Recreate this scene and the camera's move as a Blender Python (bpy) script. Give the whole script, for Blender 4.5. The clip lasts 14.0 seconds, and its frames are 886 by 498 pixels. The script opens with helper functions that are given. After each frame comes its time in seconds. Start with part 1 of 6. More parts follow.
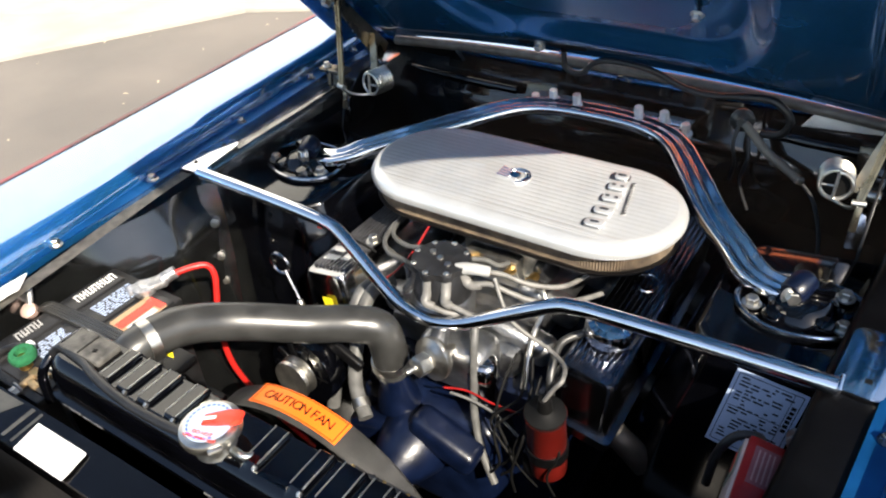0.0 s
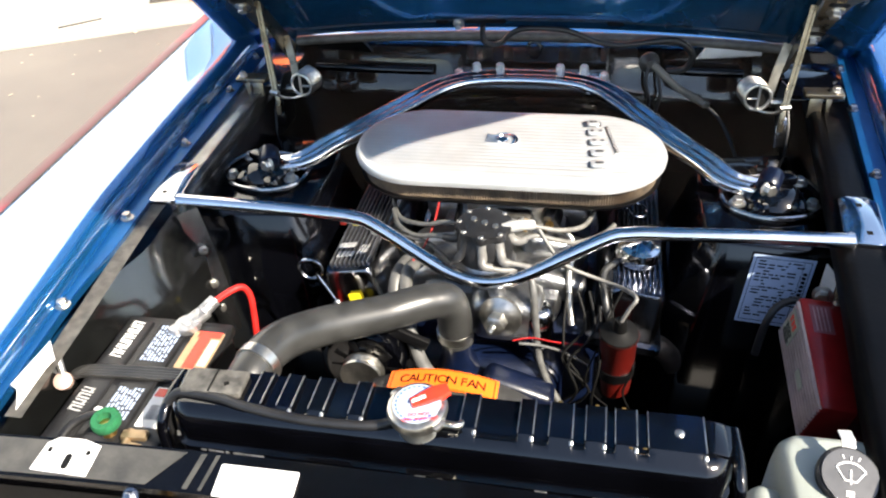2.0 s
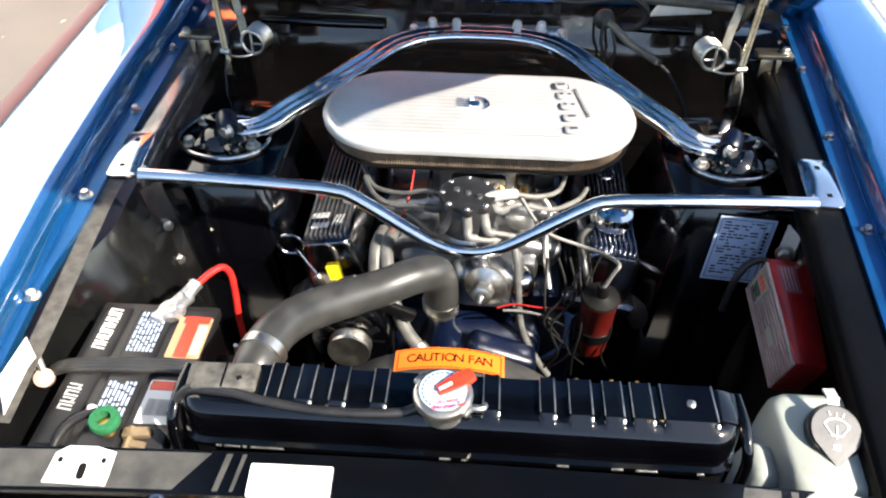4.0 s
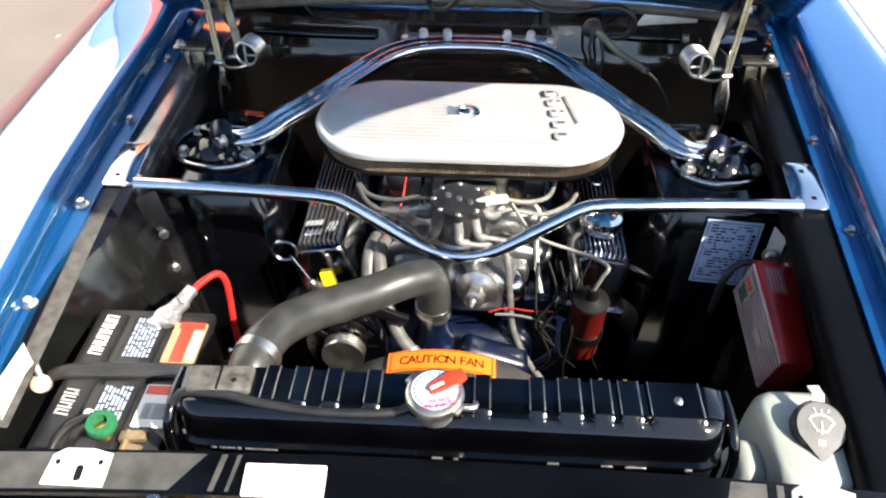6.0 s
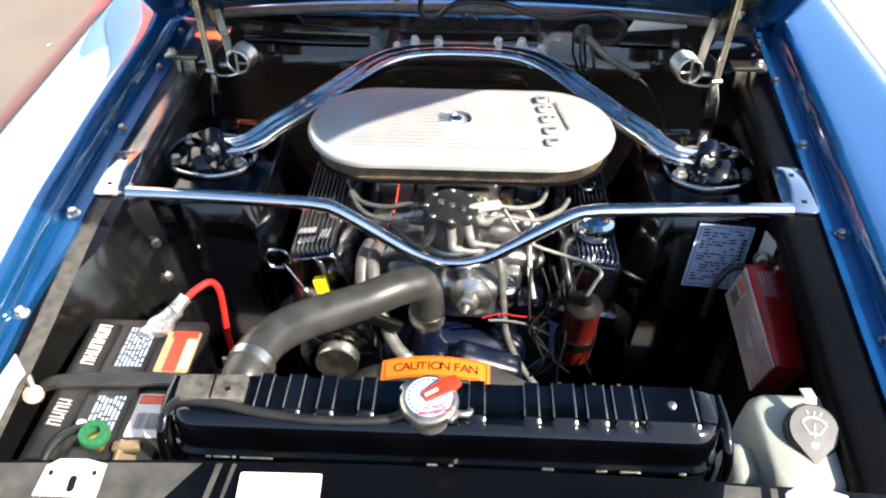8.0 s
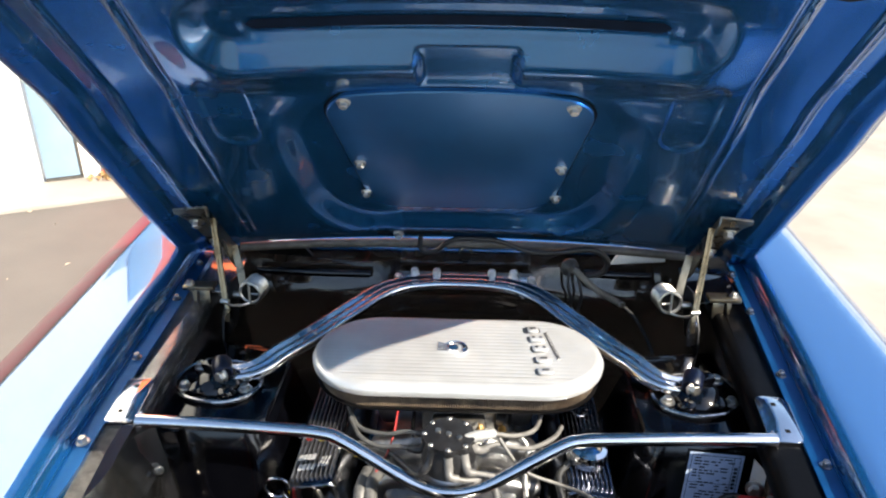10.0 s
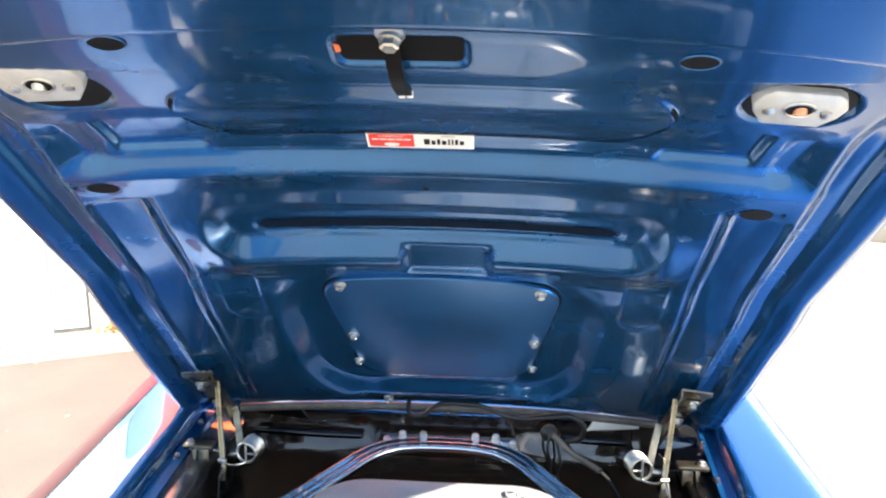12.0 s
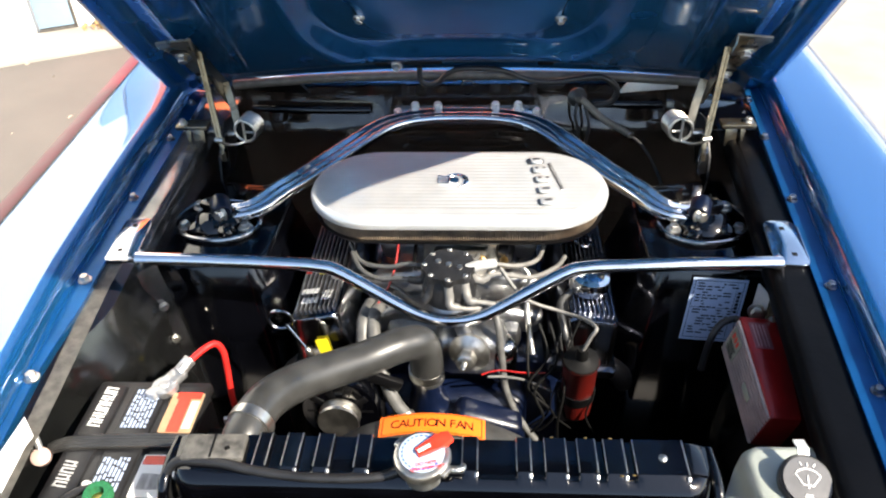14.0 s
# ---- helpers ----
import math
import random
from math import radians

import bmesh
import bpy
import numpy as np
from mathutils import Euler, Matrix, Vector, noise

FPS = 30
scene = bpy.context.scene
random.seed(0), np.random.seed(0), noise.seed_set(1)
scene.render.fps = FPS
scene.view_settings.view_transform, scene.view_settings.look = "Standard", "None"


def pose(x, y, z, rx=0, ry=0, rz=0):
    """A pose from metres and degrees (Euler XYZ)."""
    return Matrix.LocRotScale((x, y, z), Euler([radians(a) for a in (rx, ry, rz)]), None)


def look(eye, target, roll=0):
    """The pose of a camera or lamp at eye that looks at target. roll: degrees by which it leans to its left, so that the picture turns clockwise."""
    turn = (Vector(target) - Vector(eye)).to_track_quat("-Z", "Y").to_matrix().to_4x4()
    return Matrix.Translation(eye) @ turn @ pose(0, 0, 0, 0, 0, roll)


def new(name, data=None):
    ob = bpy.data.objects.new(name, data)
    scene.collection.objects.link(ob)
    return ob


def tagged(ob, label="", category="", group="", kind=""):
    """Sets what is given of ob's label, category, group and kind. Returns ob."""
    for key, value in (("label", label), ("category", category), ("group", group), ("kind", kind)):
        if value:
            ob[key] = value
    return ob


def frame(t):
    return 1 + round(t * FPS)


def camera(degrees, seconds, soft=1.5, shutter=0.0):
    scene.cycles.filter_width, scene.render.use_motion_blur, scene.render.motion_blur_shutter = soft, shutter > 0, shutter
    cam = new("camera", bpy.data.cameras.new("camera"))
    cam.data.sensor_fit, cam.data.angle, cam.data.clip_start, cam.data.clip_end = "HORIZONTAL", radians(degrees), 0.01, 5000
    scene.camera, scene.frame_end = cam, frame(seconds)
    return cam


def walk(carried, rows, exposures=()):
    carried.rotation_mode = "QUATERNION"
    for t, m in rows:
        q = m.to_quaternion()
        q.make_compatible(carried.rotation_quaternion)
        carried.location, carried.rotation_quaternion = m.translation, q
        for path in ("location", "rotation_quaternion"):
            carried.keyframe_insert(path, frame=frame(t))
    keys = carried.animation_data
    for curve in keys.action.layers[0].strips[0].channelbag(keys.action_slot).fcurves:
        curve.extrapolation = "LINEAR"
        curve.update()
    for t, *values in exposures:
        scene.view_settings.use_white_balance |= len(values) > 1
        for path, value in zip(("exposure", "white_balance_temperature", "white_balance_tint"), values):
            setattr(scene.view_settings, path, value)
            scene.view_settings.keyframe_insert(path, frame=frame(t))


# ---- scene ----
cam = camera(61.8, 14.0, soft=2.1)
PATH = [
    (0, (0.507, -0.718, 1.599), (-0.432, 0.602, 0.426), -4.3),
    (0.5, (0.494, -0.782, 1.599), (-0.297, 0.652, 0.451), -3.2),
    (0.7, (0.502, -0.813, 1.592), (-0.25, 0.641, 0.443), -3.4),
    (1, (0.449, -0.888, 1.606), (-0.214, 0.608, 0.456), -3.5),
    (1.5, (0.368, -0.932, 1.622), (-0.259, 0.552, 0.436), -5.5),
    (2, (0.148, -0.943, 1.62), (-0.22, 0.609, 0.412), -4.2),
    (2.2, (0.074, -0.951, 1.613), (-0.178, 0.629, 0.414), -3.2),
    (2.5, (0.007, -0.94, 1.626), (-0.156, 0.586, 0.343), -2.3),
    (3, (-0.003, -0.929, 1.667), (-0.114, 0.513, 0.286), -0.3),
    (3.5, (0.01, -0.929, 1.667), (-0.083, 0.54, 0.314), 0.6),
    (4, (0.017, -0.92, 1.667), (-0.08, 0.551, 0.315), 0.2),
    (6.5, (0.026, -0.942, 1.671), (-0.06, 0.553, 0.346), -0.1),
    (7, (0.027, -0.939, 1.668), (-0.058, 0.553, 0.34), -0.2),
    (9.5, (0.019, -0.964, 1.716), (-0.026, 0.696, 0.602), 0.5),
    (10, (0.027, -0.983, 1.746), (-0.05, 0.825, 0.895), 0.2),
    (10.5, (0.029, -0.989, 1.782), (-0.072, 0.905, 1.148), 0.8),
    (11, (0.034, -1.009, 1.821), (-0.061, 0.924, 1.317), 1.1),
    (11.5, (0.046, -1.051, 1.833), (-0.045, 0.897, 1.389), 0.8),
    (12, (0.068, -1.117, 1.837), (-0.026, 0.826, 1.373), 1.1),
    (12.5, (0.084, -1.136, 1.817), (-0.061, 0.775, 1.245), 0.3),
    (13, (0.071, -1.111, 1.771), (-0.205, 0.715, 1.004), -0.9),
    (13.5, (0.089, -1.016, 1.699), (-0.097, 0.696, 0.682), -2.0),
    (14, (0.056, -0.963, 1.694), (-0.059, 0.637, 0.5), -2.1),
]
walk(cam, [(t, look(eye, target, roll)) for t, eye, target, roll in PATH], [(0.0, 1.42, 6850, 10), (1.5, 1.7, 6850, 10), (3.0, 1.85, 6850, 10), (9.3, 1.80, 6850, 10), (10.0, 1.53, 6850, 10), (10.6, 1.50, 6850, 10), (11.5, 2.12, 6850, 10), (12.0, 2.22, 6850, 10), (12.6, 1.93, 6850, 10), (13.0, 1.58, 6850, 10), (14.0, 1.72, 6850, 10)])

# ---- world and sun ----
SUN = Vector((1.178, -0.665, 1.19)).normalized()          # towards the sun
world = bpy.data.worlds.new("world")
scene.world = world
world.use_nodes = True
wn = world.node_tree
sky = wn.nodes.new("ShaderNodeTexSky")
sky.sky_type, sky.sun_disc = "NISHITA", False
sky.sun_elevation, sky.sun_rotation = math.asin(SUN.z), math.atan2(SUN.x, SUN.y)
wn.links.new(sky.outputs[0], wn.nodes["Background"].inputs[0])
wn.nodes["Background"].inputs[1].default_value = 0.10
sun = new("sun", bpy.data.lights.new("sun", "SUN"))
sun.data.energy, sun.data.angle, sun.data.color = 4.2, radians(0.53), (1.0, 0.93, 0.82)
sun.matrix_world = look(SUN * 20, (0, 0, 0))

# ---- materials ----
def mat(name, col, rough=0.5, metal=0.0, coat=0.0, var=0.2, scale=25.0, bump=0.15, bscale=180.0, spec=0.5, trans=0.0,
        second=None, rvar=0.12, sss=0.0, coat_rough=0.05, coat_ior=1.5):
    """A surface whose colour drifts over two scales, with uneven gloss and fine relief."""
    m = bpy.data.materials.new(name)
    m.use_nodes = True
    nt = m.node_tree
    b = nt.nodes["Principled BSDF"]
    N, L = nt.nodes.new, nt.links.new
    tc = N("ShaderNodeTexCoord")
    big, fine = N("ShaderNodeTexNoise"), N("ShaderNodeTexNoise")
    big.inputs["Scale"].default_value, big.inputs["Detail"].default_value = scale, 5.0
    fine.inputs["Scale"].default_value, fine.inputs["Detail"].default_value = bscale, 3.0
    for n in (big, fine):
        L(tc.outputs["Object"], n.inputs["Vector"])
    mix = N("ShaderNodeMix")
    mix.data_type = "RGBA"
    dark = second or tuple(c * (1 - var) for c in col)
    light = col if second else tuple(min(1.0, c * (1 + var)) for c in col)
    mix.inputs[6].default_value, mix.inputs[7].default_value = (*dark, 1), (*light, 1)
    rng = N("ShaderNodeMapRange")
    rng.inputs[1].default_value, rng.inputs[2].default_value = 0.35, 0.65
    L(big.outputs["Fac"], rng.inputs[0])
    L(rng.outputs[0], mix.inputs[0])
    L(mix.outputs[2], b.inputs["Base Color"])
    rr = N("ShaderNodeMapRange")
    rr.inputs[3].default_value, rr.inputs[4].default_value = max(0.0, rough - rvar * rough), min(1.0, rough + rvar)
    L(big.outputs["Fac"], rr.inputs[0])
    L(rr.outputs[0], b.inputs["Roughness"])
    if bump:
        bp = N("ShaderNodeBump")
        bp.inputs["Strength"].default_value, bp.inputs["Distance"].default_value = bump, 0.002
        L(fine.outputs["Fac"], bp.inputs["Height"])
        L(bp.outputs[0], b.inputs["Normal"])
    b.inputs["Metallic"].default_value = metal
    b.inputs["Specular IOR Level"].default_value = spec
    b.inputs["Coat Weight"].default_value, b.inputs["Coat Roughness"].default_value = coat, coat_rough
    b.inputs["Coat IOR"].default_value = coat_ior
    b.inputs["Transmission Weight"].default_value = trans
    if sss:
        b.inputs["Subsurface Weight"].default_value = sss
        b.inputs["Subsurface Radius"].default_value = (0.02, 0.02, 0.018)
    return m


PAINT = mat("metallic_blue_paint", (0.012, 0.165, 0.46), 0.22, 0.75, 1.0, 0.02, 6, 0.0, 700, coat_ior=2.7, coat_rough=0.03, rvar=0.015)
# Darker copies of the car's blue: the underside's shade is put into colour.
PAINT_UNDER = mat("shaded_blue_under_hood", (0.009, 0.105, 0.280), 0.23, 0.76, 0.85, 0.10, 8, 0.0, 120, coat_ior=1.5, coat_rough=0.045, rvar=0.08)
PAINT_PLATE = mat("shaded_dull_blue_cover", (0.009, 0.112, 0.295), 0.28, 0.76, 0.6, 0.10, 8, 0.0, 120, coat_ior=1.5, coat_rough=0.22, rvar=0.08)
PAINT_FLANGE = mat("dull_blue_flange", (0.008, 0.15, 0.43), 0.34, 0.60, 0.2, 0.15, 14, 0.1, 90, coat_rough=0.15)
CLADDING_PALE = mat("pale_cladding", (0.72, 0.76, 0.80), 0.6, 0, 0, 0.12, 1.5, 0.1, 30)
DARKCHROME = mat("dark_chrome", (0.42, 0.42, 0.44), 0.12, 1.0, 0.0, 0.2, 30, 0.05, 200)
LOCKALU = mat("lock_aluminium", (0.62, 0.62, 0.58), 0.45, 0.6, 0.0, 0.1, 40, 0.2, 200)
BLACK = mat("black_gloss_paint", (0.0010, 0.0011, 0.0018), 0.07, 0.0, 0.3, 0.3, 18, 0.03, 40, coat_rough=0.05, rvar=0.06)
SUPPORT = mat("worn_black_support", (0.0028, 0.0028, 0.0032), 0.13, 0.0, 0.6, 0.3, 9, 0.06, 50, second=(0.002, 0.002, 0.003))
SATIN = mat("black_satin_paint", (0.0035, 0.0035, 0.004), 0.26, 0.0, 0.0, 0.3, 12, 0.15, 60, spec=0.25)
PLASTIC = mat("black_plastic", (0.012, 0.012, 0.013), 0.38, 0.0, 0.0, 0.3, 40, 0.2, 300)
RUBBER = mat("black_rubber", (0.030, 0.030, 0.029), 0.30, 0.0, 0.0, 0.25, 30, 0.06, 120, spec=0.6)
CHROME = mat("chrome", (0.80, 0.81, 0.83), 0.06, 1.0, 0.0, 0.05, 30, 0.03, 200)
STEEL = mat("zinc_steel", (0.62, 0.60, 0.55), 0.3, 1.0, 0.0, 0.2, 60, 0.15, 200)
CAST = mat("cast_aluminium", (0.36, 0.365, 0.37), 0.34, 1.0, 0.0, 0.2, 40, 0.5, 220)
ALU = mat("brushed_aluminium", (0.71, 0.71, 0.70), 0.30, 0.62, 0.0, 0.05, 20, 0.08, 400)
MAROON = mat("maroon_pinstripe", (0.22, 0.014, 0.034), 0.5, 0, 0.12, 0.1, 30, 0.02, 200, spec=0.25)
HINGE = mat("hinge_zinc", (0.27, 0.225, 0.16), 0.24, 0.95, 0.0, 0.35, 30, 0.2, 150)
ENGINE_BLUE = mat("engine_blue_paint", (0.0015, 0.0045, 0.018), 0.30, 0.0, 0.15, 0.3, 25, 0.3, 70)
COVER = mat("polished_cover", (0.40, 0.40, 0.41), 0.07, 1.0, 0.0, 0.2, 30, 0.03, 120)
COVER_SHADED = mat("shaded_polished_cover", (0.15, 0.16, 0.19), 0.12, 1.0, 0.0, 0.2, 30, 0.03, 120)
ASPHALT = mat("asphalt", (0.150, 0.136, 0.122), 0.9, 0, 0, 0.25, 1.3, 0.9, 90, second=(0.115, 0.106, 0.097))
CONCRETE = mat("pale_concrete", (0.36, 0.332, 0.29), 0.9, 0, 0, 0.25, 2.2, 0.6, 60, second=(0.28, 0.258, 0.225))
WALLPAINT = mat("white_wall_paint", (0.83, 0.83, 0.80), 0.8, 0, 0, 0.03, 3, 0.3, 40)
ORANGEWALL = mat("orange_wall_paint", (0.80, 0.15, 0.035), 0.6, 0, 0, 0.08, 2, 0.2, 40)
BLUE_SHADE = mat("pale_blue_shade_paint", (0.25, 0.36, 0.46), 0.5, 0, 0, 0.06, 5, 0.1, 60)
WHITE = mat("white_label", (0.80, 0.80, 0.78), 0.45, 0, 0, 0.04, 40, 0.05, 200)
INK = mat("black_ink", (0.002, 0.002, 0.002), 0.6, 0, 0, 0.1, 40, 0.0, spec=0.2)
RED = mat("red_anodised", (0.30, 0.008, 0.008), 0.32, 0.25, 0.3, 0.15, 30, 0.1, 200)
REDPLASTIC = mat("red_plastic", (0.75, 0.035, 0.015), 0.4, 0, 0.2, 0.1, 60, 0.1, 200)
ORANGE = mat("orange_decal", (0.95, 0.16, 0.01), 0.45, 0, 0, 0.06, 30, 0.05, 200)
PRIMER = mat("orange_primer", (0.88, 0.20, 0.06), 0.4, 0, 0.2, 0.3, 30, 0.5, 90, second=(0.68, 0.14, 0.05))
TANKP = mat("milky_plastic", (0.34, 0.37, 0.34), 0.30, 0, 0.0, 0.08, 9, 0.15, 120, sss=0.2)
BOLT_DULL = mat("dull_dark_bolt", (0.20, 0.21, 0.24), 0.22, 1.0, 0.0, 0.3, 60, 0.15, 200)
DARKALU = mat("dull_aluminium", (0.17, 0.17, 0.18), 0.32, 0.9, 0, 0.3, 40, 0.4, 150)
COILRED = mat("coil_red", (0.09, 0.005, 0.003), 0.35, 0.1, 0.3, 0.2, 30, 0.1, 200)
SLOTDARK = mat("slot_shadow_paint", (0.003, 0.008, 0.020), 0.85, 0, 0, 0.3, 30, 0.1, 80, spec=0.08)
def with_low_shade(m, level, tint):
    """Tints a translucent plastic below a level, painting shade on its lower part."""
    nt = m.node_tree
    b = nt.nodes["Principled BSDF"]
    old = b.inputs["Base Color"].links[0].from_socket
    tc, xyz, rng, mix = (nt.nodes.new(k) for k in ("ShaderNodeTexCoord", "ShaderNodeSeparateXYZ", "ShaderNodeMapRange", "ShaderNodeMix"))
    mix.data_type = "RGBA"
    nt.links.new(tc.outputs["Object"], xyz.inputs[0])
    nt.links.new(xyz.outputs[2], rng.inputs[0])
    rng.inputs[1].default_value, rng.inputs[2].default_value = level - 0.03, level + 0.02
    mix.inputs[6].default_value = (*tint, 1)
    nt.links.new(rng.outputs[0], mix.inputs[0])
    nt.links.new(old, mix.inputs[7])
    nt.links.new(mix.outputs[2], b.inputs["Base Color"])
# Bluish lower tank: the shade on it is put into the colour.
with_low_shade(TANKP, 0.862, (0.24, 0.32, 0.42))
GREEN = mat("green_felt", (0.008, 0.12, 0.045), 0.9, 0, 0, 0.2, 200, 0.6, 500)
BRASS = mat("brass", (0.62, 0.40, 0.14), 0.35, 1, 0, 0.25, 60, 0.3, 150)
COPPER = mat("copper", (0.75, 0.36, 0.22), 0.35, 1, 0, 0.2, 60, 0.3, 150)
LEAD = mat("lead_terminal", (0.50, 0.50, 0.50), 0.42, 0.9, 0, 0.3, 90, 0.8, 120)
WIREGREY = mat("grey_ignition_lead", (0.095, 0.095, 0.092), 0.42, 0, 0, 0.2, 60, 0.12, 200)
LEADPALE = mat("pale_ignition_lead", (0.15, 0.145, 0.135), 0.4, 0, 0, 0.2, 60, 0.12, 200)
FILTER = mat("filter_paper", (0.24, 0.18, 0.12), 0.85, 0, 0, 0.35, 40, 0.4, 300, second=(0.12, 0.092, 0.068))
TAN = mat("tan_label", (0.38, 0.25, 0.14), 0.5, 0, 0, 0.1, 60, 0.05, 200)
YELLOW = mat("yellow_label", (0.85, 0.70, 0.02), 0.5, 0, 0, 0.05, 60, 0.05, 200)
SEAL = mat("weatherstrip_rubber", (0.085, 0.078, 0.07), 0.38, 0, 0.05, 0.3, 40, 0.2, 150)
DUST = mat("dusty_black_ledge", (0.11, 0.105, 0.095), 0.6, 0, 0.0, 0.4, 60, 0.6, 200, second=(0.03, 0.029, 0.027))
LEDGE = mat("bright_ledge_metal", (0.42, 0.41, 0.40), 0.10, 0.9, 0.0, 0.35, 18, 0.06, 30)
APRON = mat("lit_scuffed_apron", (0.014, 0.015, 0.015), 0.16, 0.0, 1.0, 0.3, 14, 0.08, 60, second=(0.008, 0.008, 0.008), coat_rough=0.10, coat_ior=2.1)
SEAM_DUST = mat("grey_seam_dust", (0.21, 0.20, 0.18), 0.55, 0, 0.0, 0.3, 60, 0.5, 200, second=(0.11, 0.105, 0.095))
SILVER = mat("silver_label", (0.55, 0.55, 0.54), 0.4, 0.3, 0, 0.06, 60, 0.05, 200)
PALEBLUE = mat("pale_label", (0.36, 0.44, 0.60), 0.4, 0, 0.2, 0.05, 40, 0.05, 200)
LEAFLITTER = mat("dry_leaves", (0.30, 0.19, 0.08), 0.8, 0, 0, 0.4, 60, 0.3, 200)

# ---- mesh helpers ----
def thing(name, label, category, at=(0, 0, 0), group=""):
    ob = new(name)
    ob.empty_display_size = 0.03
    ob.matrix_world = Matrix.Translation(at)
    return tagged(ob, label, category, group)


def solid(name, bm, material, angle=40):
    bmesh.ops.recalc_face_normals(bm, faces=bm.faces[:])
    me = bpy.data.meshes.new(name)
    bm.to_mesh(me)
    bm.free()
    me.materials.append(material)
    me.polygons.foreach_set("use_smooth", [True] * len(me.polygons))
    me.set_sharp_from_angle(angle=radians(angle))
    return new(name, me)


def world_of(ob):
    """Where an object stands, its parents included."""
    if ob.parent is None:
        return ob.matrix_basis.copy()
    return world_of(ob.parent) @ ob.matrix_parent_inverse @ ob.matrix_basis


def part(name, bm, material, parent, label="", angle=40):
    """One mesh, drawn in world places, under a thing or a part."""
    ob = solid(name, bm, material, angle)
    ob.parent = parent
    ob.matrix_parent_inverse = world_of(parent).inverted()
    return tagged(ob, label)


def B():
    return bmesh.new()


def box(bm, c, size, rot=(0, 0, 0), bev=0.0, seg=2, m=None):
    mm = (m or Matrix.Identity(4)) @ pose(*c, *rot) @ Matrix.Diagonal((*size, 1))
    r = bmesh.ops.create_cube(bm, size=1.0, matrix=mm)
    if bev:
        es = {e for v in r["verts"] for e in v.link_edges}
        bmesh.ops.bevel(bm, geom=list(es), offset=bev, segments=seg, profile=0.5, affect="EDGES")
    return bm


def frame_of(d):
    d = Vector(d).normalized()
    return d.to_track_quat("Z", "Y").to_matrix().to_4x4()


def lathe(bm, prof, at, axis=(0, 0, 1), seg=28):
    """Turns (radius, height) pairs round an axis."""
    m = Matrix.Translation(at) @ frame_of(axis)
    rings = []
    for r, h in prof:
        if r < 1e-6:
            rings.append([bm.verts.new(m @ Vector((0, 0, h)))])
        else:
            rings.append([bm.verts.new(m @ Vector((r * math.cos(a), r * math.sin(a), h))) for a in (2 * math.pi * k / seg for k in range(seg))])
    for a, b in zip(rings, rings[1:]):
        for k in range(seg):
            q = [a[k % len(a)], a[(k + 1) % len(a)], b[(k + 1) % len(b)], b[k % len(b)]]
            q = list(dict.fromkeys(q))
            if len(q) > 2:
                bm.faces.new(q)
    for ring, flip in ((rings[0], True), (rings[-1], False)):
        if len(ring) > 2:
            bm.faces.new(ring[::-1] if flip else ring)
    return bm


def cyl(bm, p0, p1, r, r2=None, seg=20, bev=0.0):
    d = Vector(p1) - Vector(p0)
    h = d.length
    r2 = r if r2 is None else r2
    prof = [(r, 0), (r2, h)] if not bev else [(r - bev, 0), (r, bev), (r2, h - bev), (r2 - bev, h)]
    return lathe(bm, prof, p0, d, seg)


def hexnut(bm, at, axis, r, h):
    lathe(bm, [(r * 1.5, 0), (r * 1.5, h * 0.2), (r * 1.15, h * 0.25)], at, axis, 20)
    return lathe(bm, [(r, h * 0.25), (r, h * 0.9), (r * 0.85, h)], at, axis, 6)


def smooth_path(pts, n=8):
    P = [Vector(p) for p in pts]
    out = []
    for i in range(len(P) - 1):
        a, b, c, d = P[max(i - 1, 0)], P[i], P[i + 1], P[min(i + 2, len(P) - 1)]
        for k in range(n):
            t = k / n
            out.append(0.5 * (2 * b + (c - a) * t + (2 * a - 5 * b + 4 * c - d) * t * t + (3 * b - a - 3 * c + d) * t ** 3))
    return out + [P[-1]]


def sweep(bm, path, prof, up=(0, 0, 1), closed=True, caps=True):
    """Carries a flat outline (side, up) along a path."""
    path = [Vector(p) for p in path]
    rows = []
    for i, p in enumerate(path):
        t = (path[min(i + 1, len(path) - 1)] - path[max(i - 1, 0)]).normalized()
        side = t.cross(Vector(up)).normalized()
        nrm = side.cross(t).normalized()
        rows.append([bm.verts.new(p + side * a + nrm * b) for a, b in prof])
    n = len(prof)
    for a, b in zip(rows, rows[1:]):
        for k in range(n if closed else n - 1):
            bm.faces.new((a[k], a[(k + 1) % n], b[(k + 1) % n], b[k]))
    if caps and closed:
        bm.faces.new(rows[0][::-1])
        bm.faces.new(rows[-1])
    return bm


def tube(bm, pts, r, seg=10, n=8, r_end=None):
    path = smooth_path(pts, n) if n > 1 else [Vector(p) for p in pts]
    t0 = (path[1] - path[0]).normalized()
    nrm = t0.orthogonal().normalized()
    rows = []
    for i, p in enumerate(path):
        t = (path[min(i + 1, len(path) - 1)] - path[max(i - 1, 0)]).normalized()
        nrm = (nrm - t * nrm.dot(t)).normalized()
        bi = t.cross(nrm)
        rr = r if r_end is None else r + (r_end - r) * i / (len(path) - 1)
        rows.append([bm.verts.new(p + (nrm * math.cos(a) + bi * math.sin(a)) * rr) for a in (2 * math.pi * k / seg for k in range(seg))])
    for a, b in zip(rows, rows[1:]):
        for k in range(seg):
            bm.faces.new((a[k], a[(k + 1) % seg], b[(k + 1) % seg], b[k]))
    bm.faces.new(rows[0][::-1])
    bm.faces.new(rows[-1])
    return bm


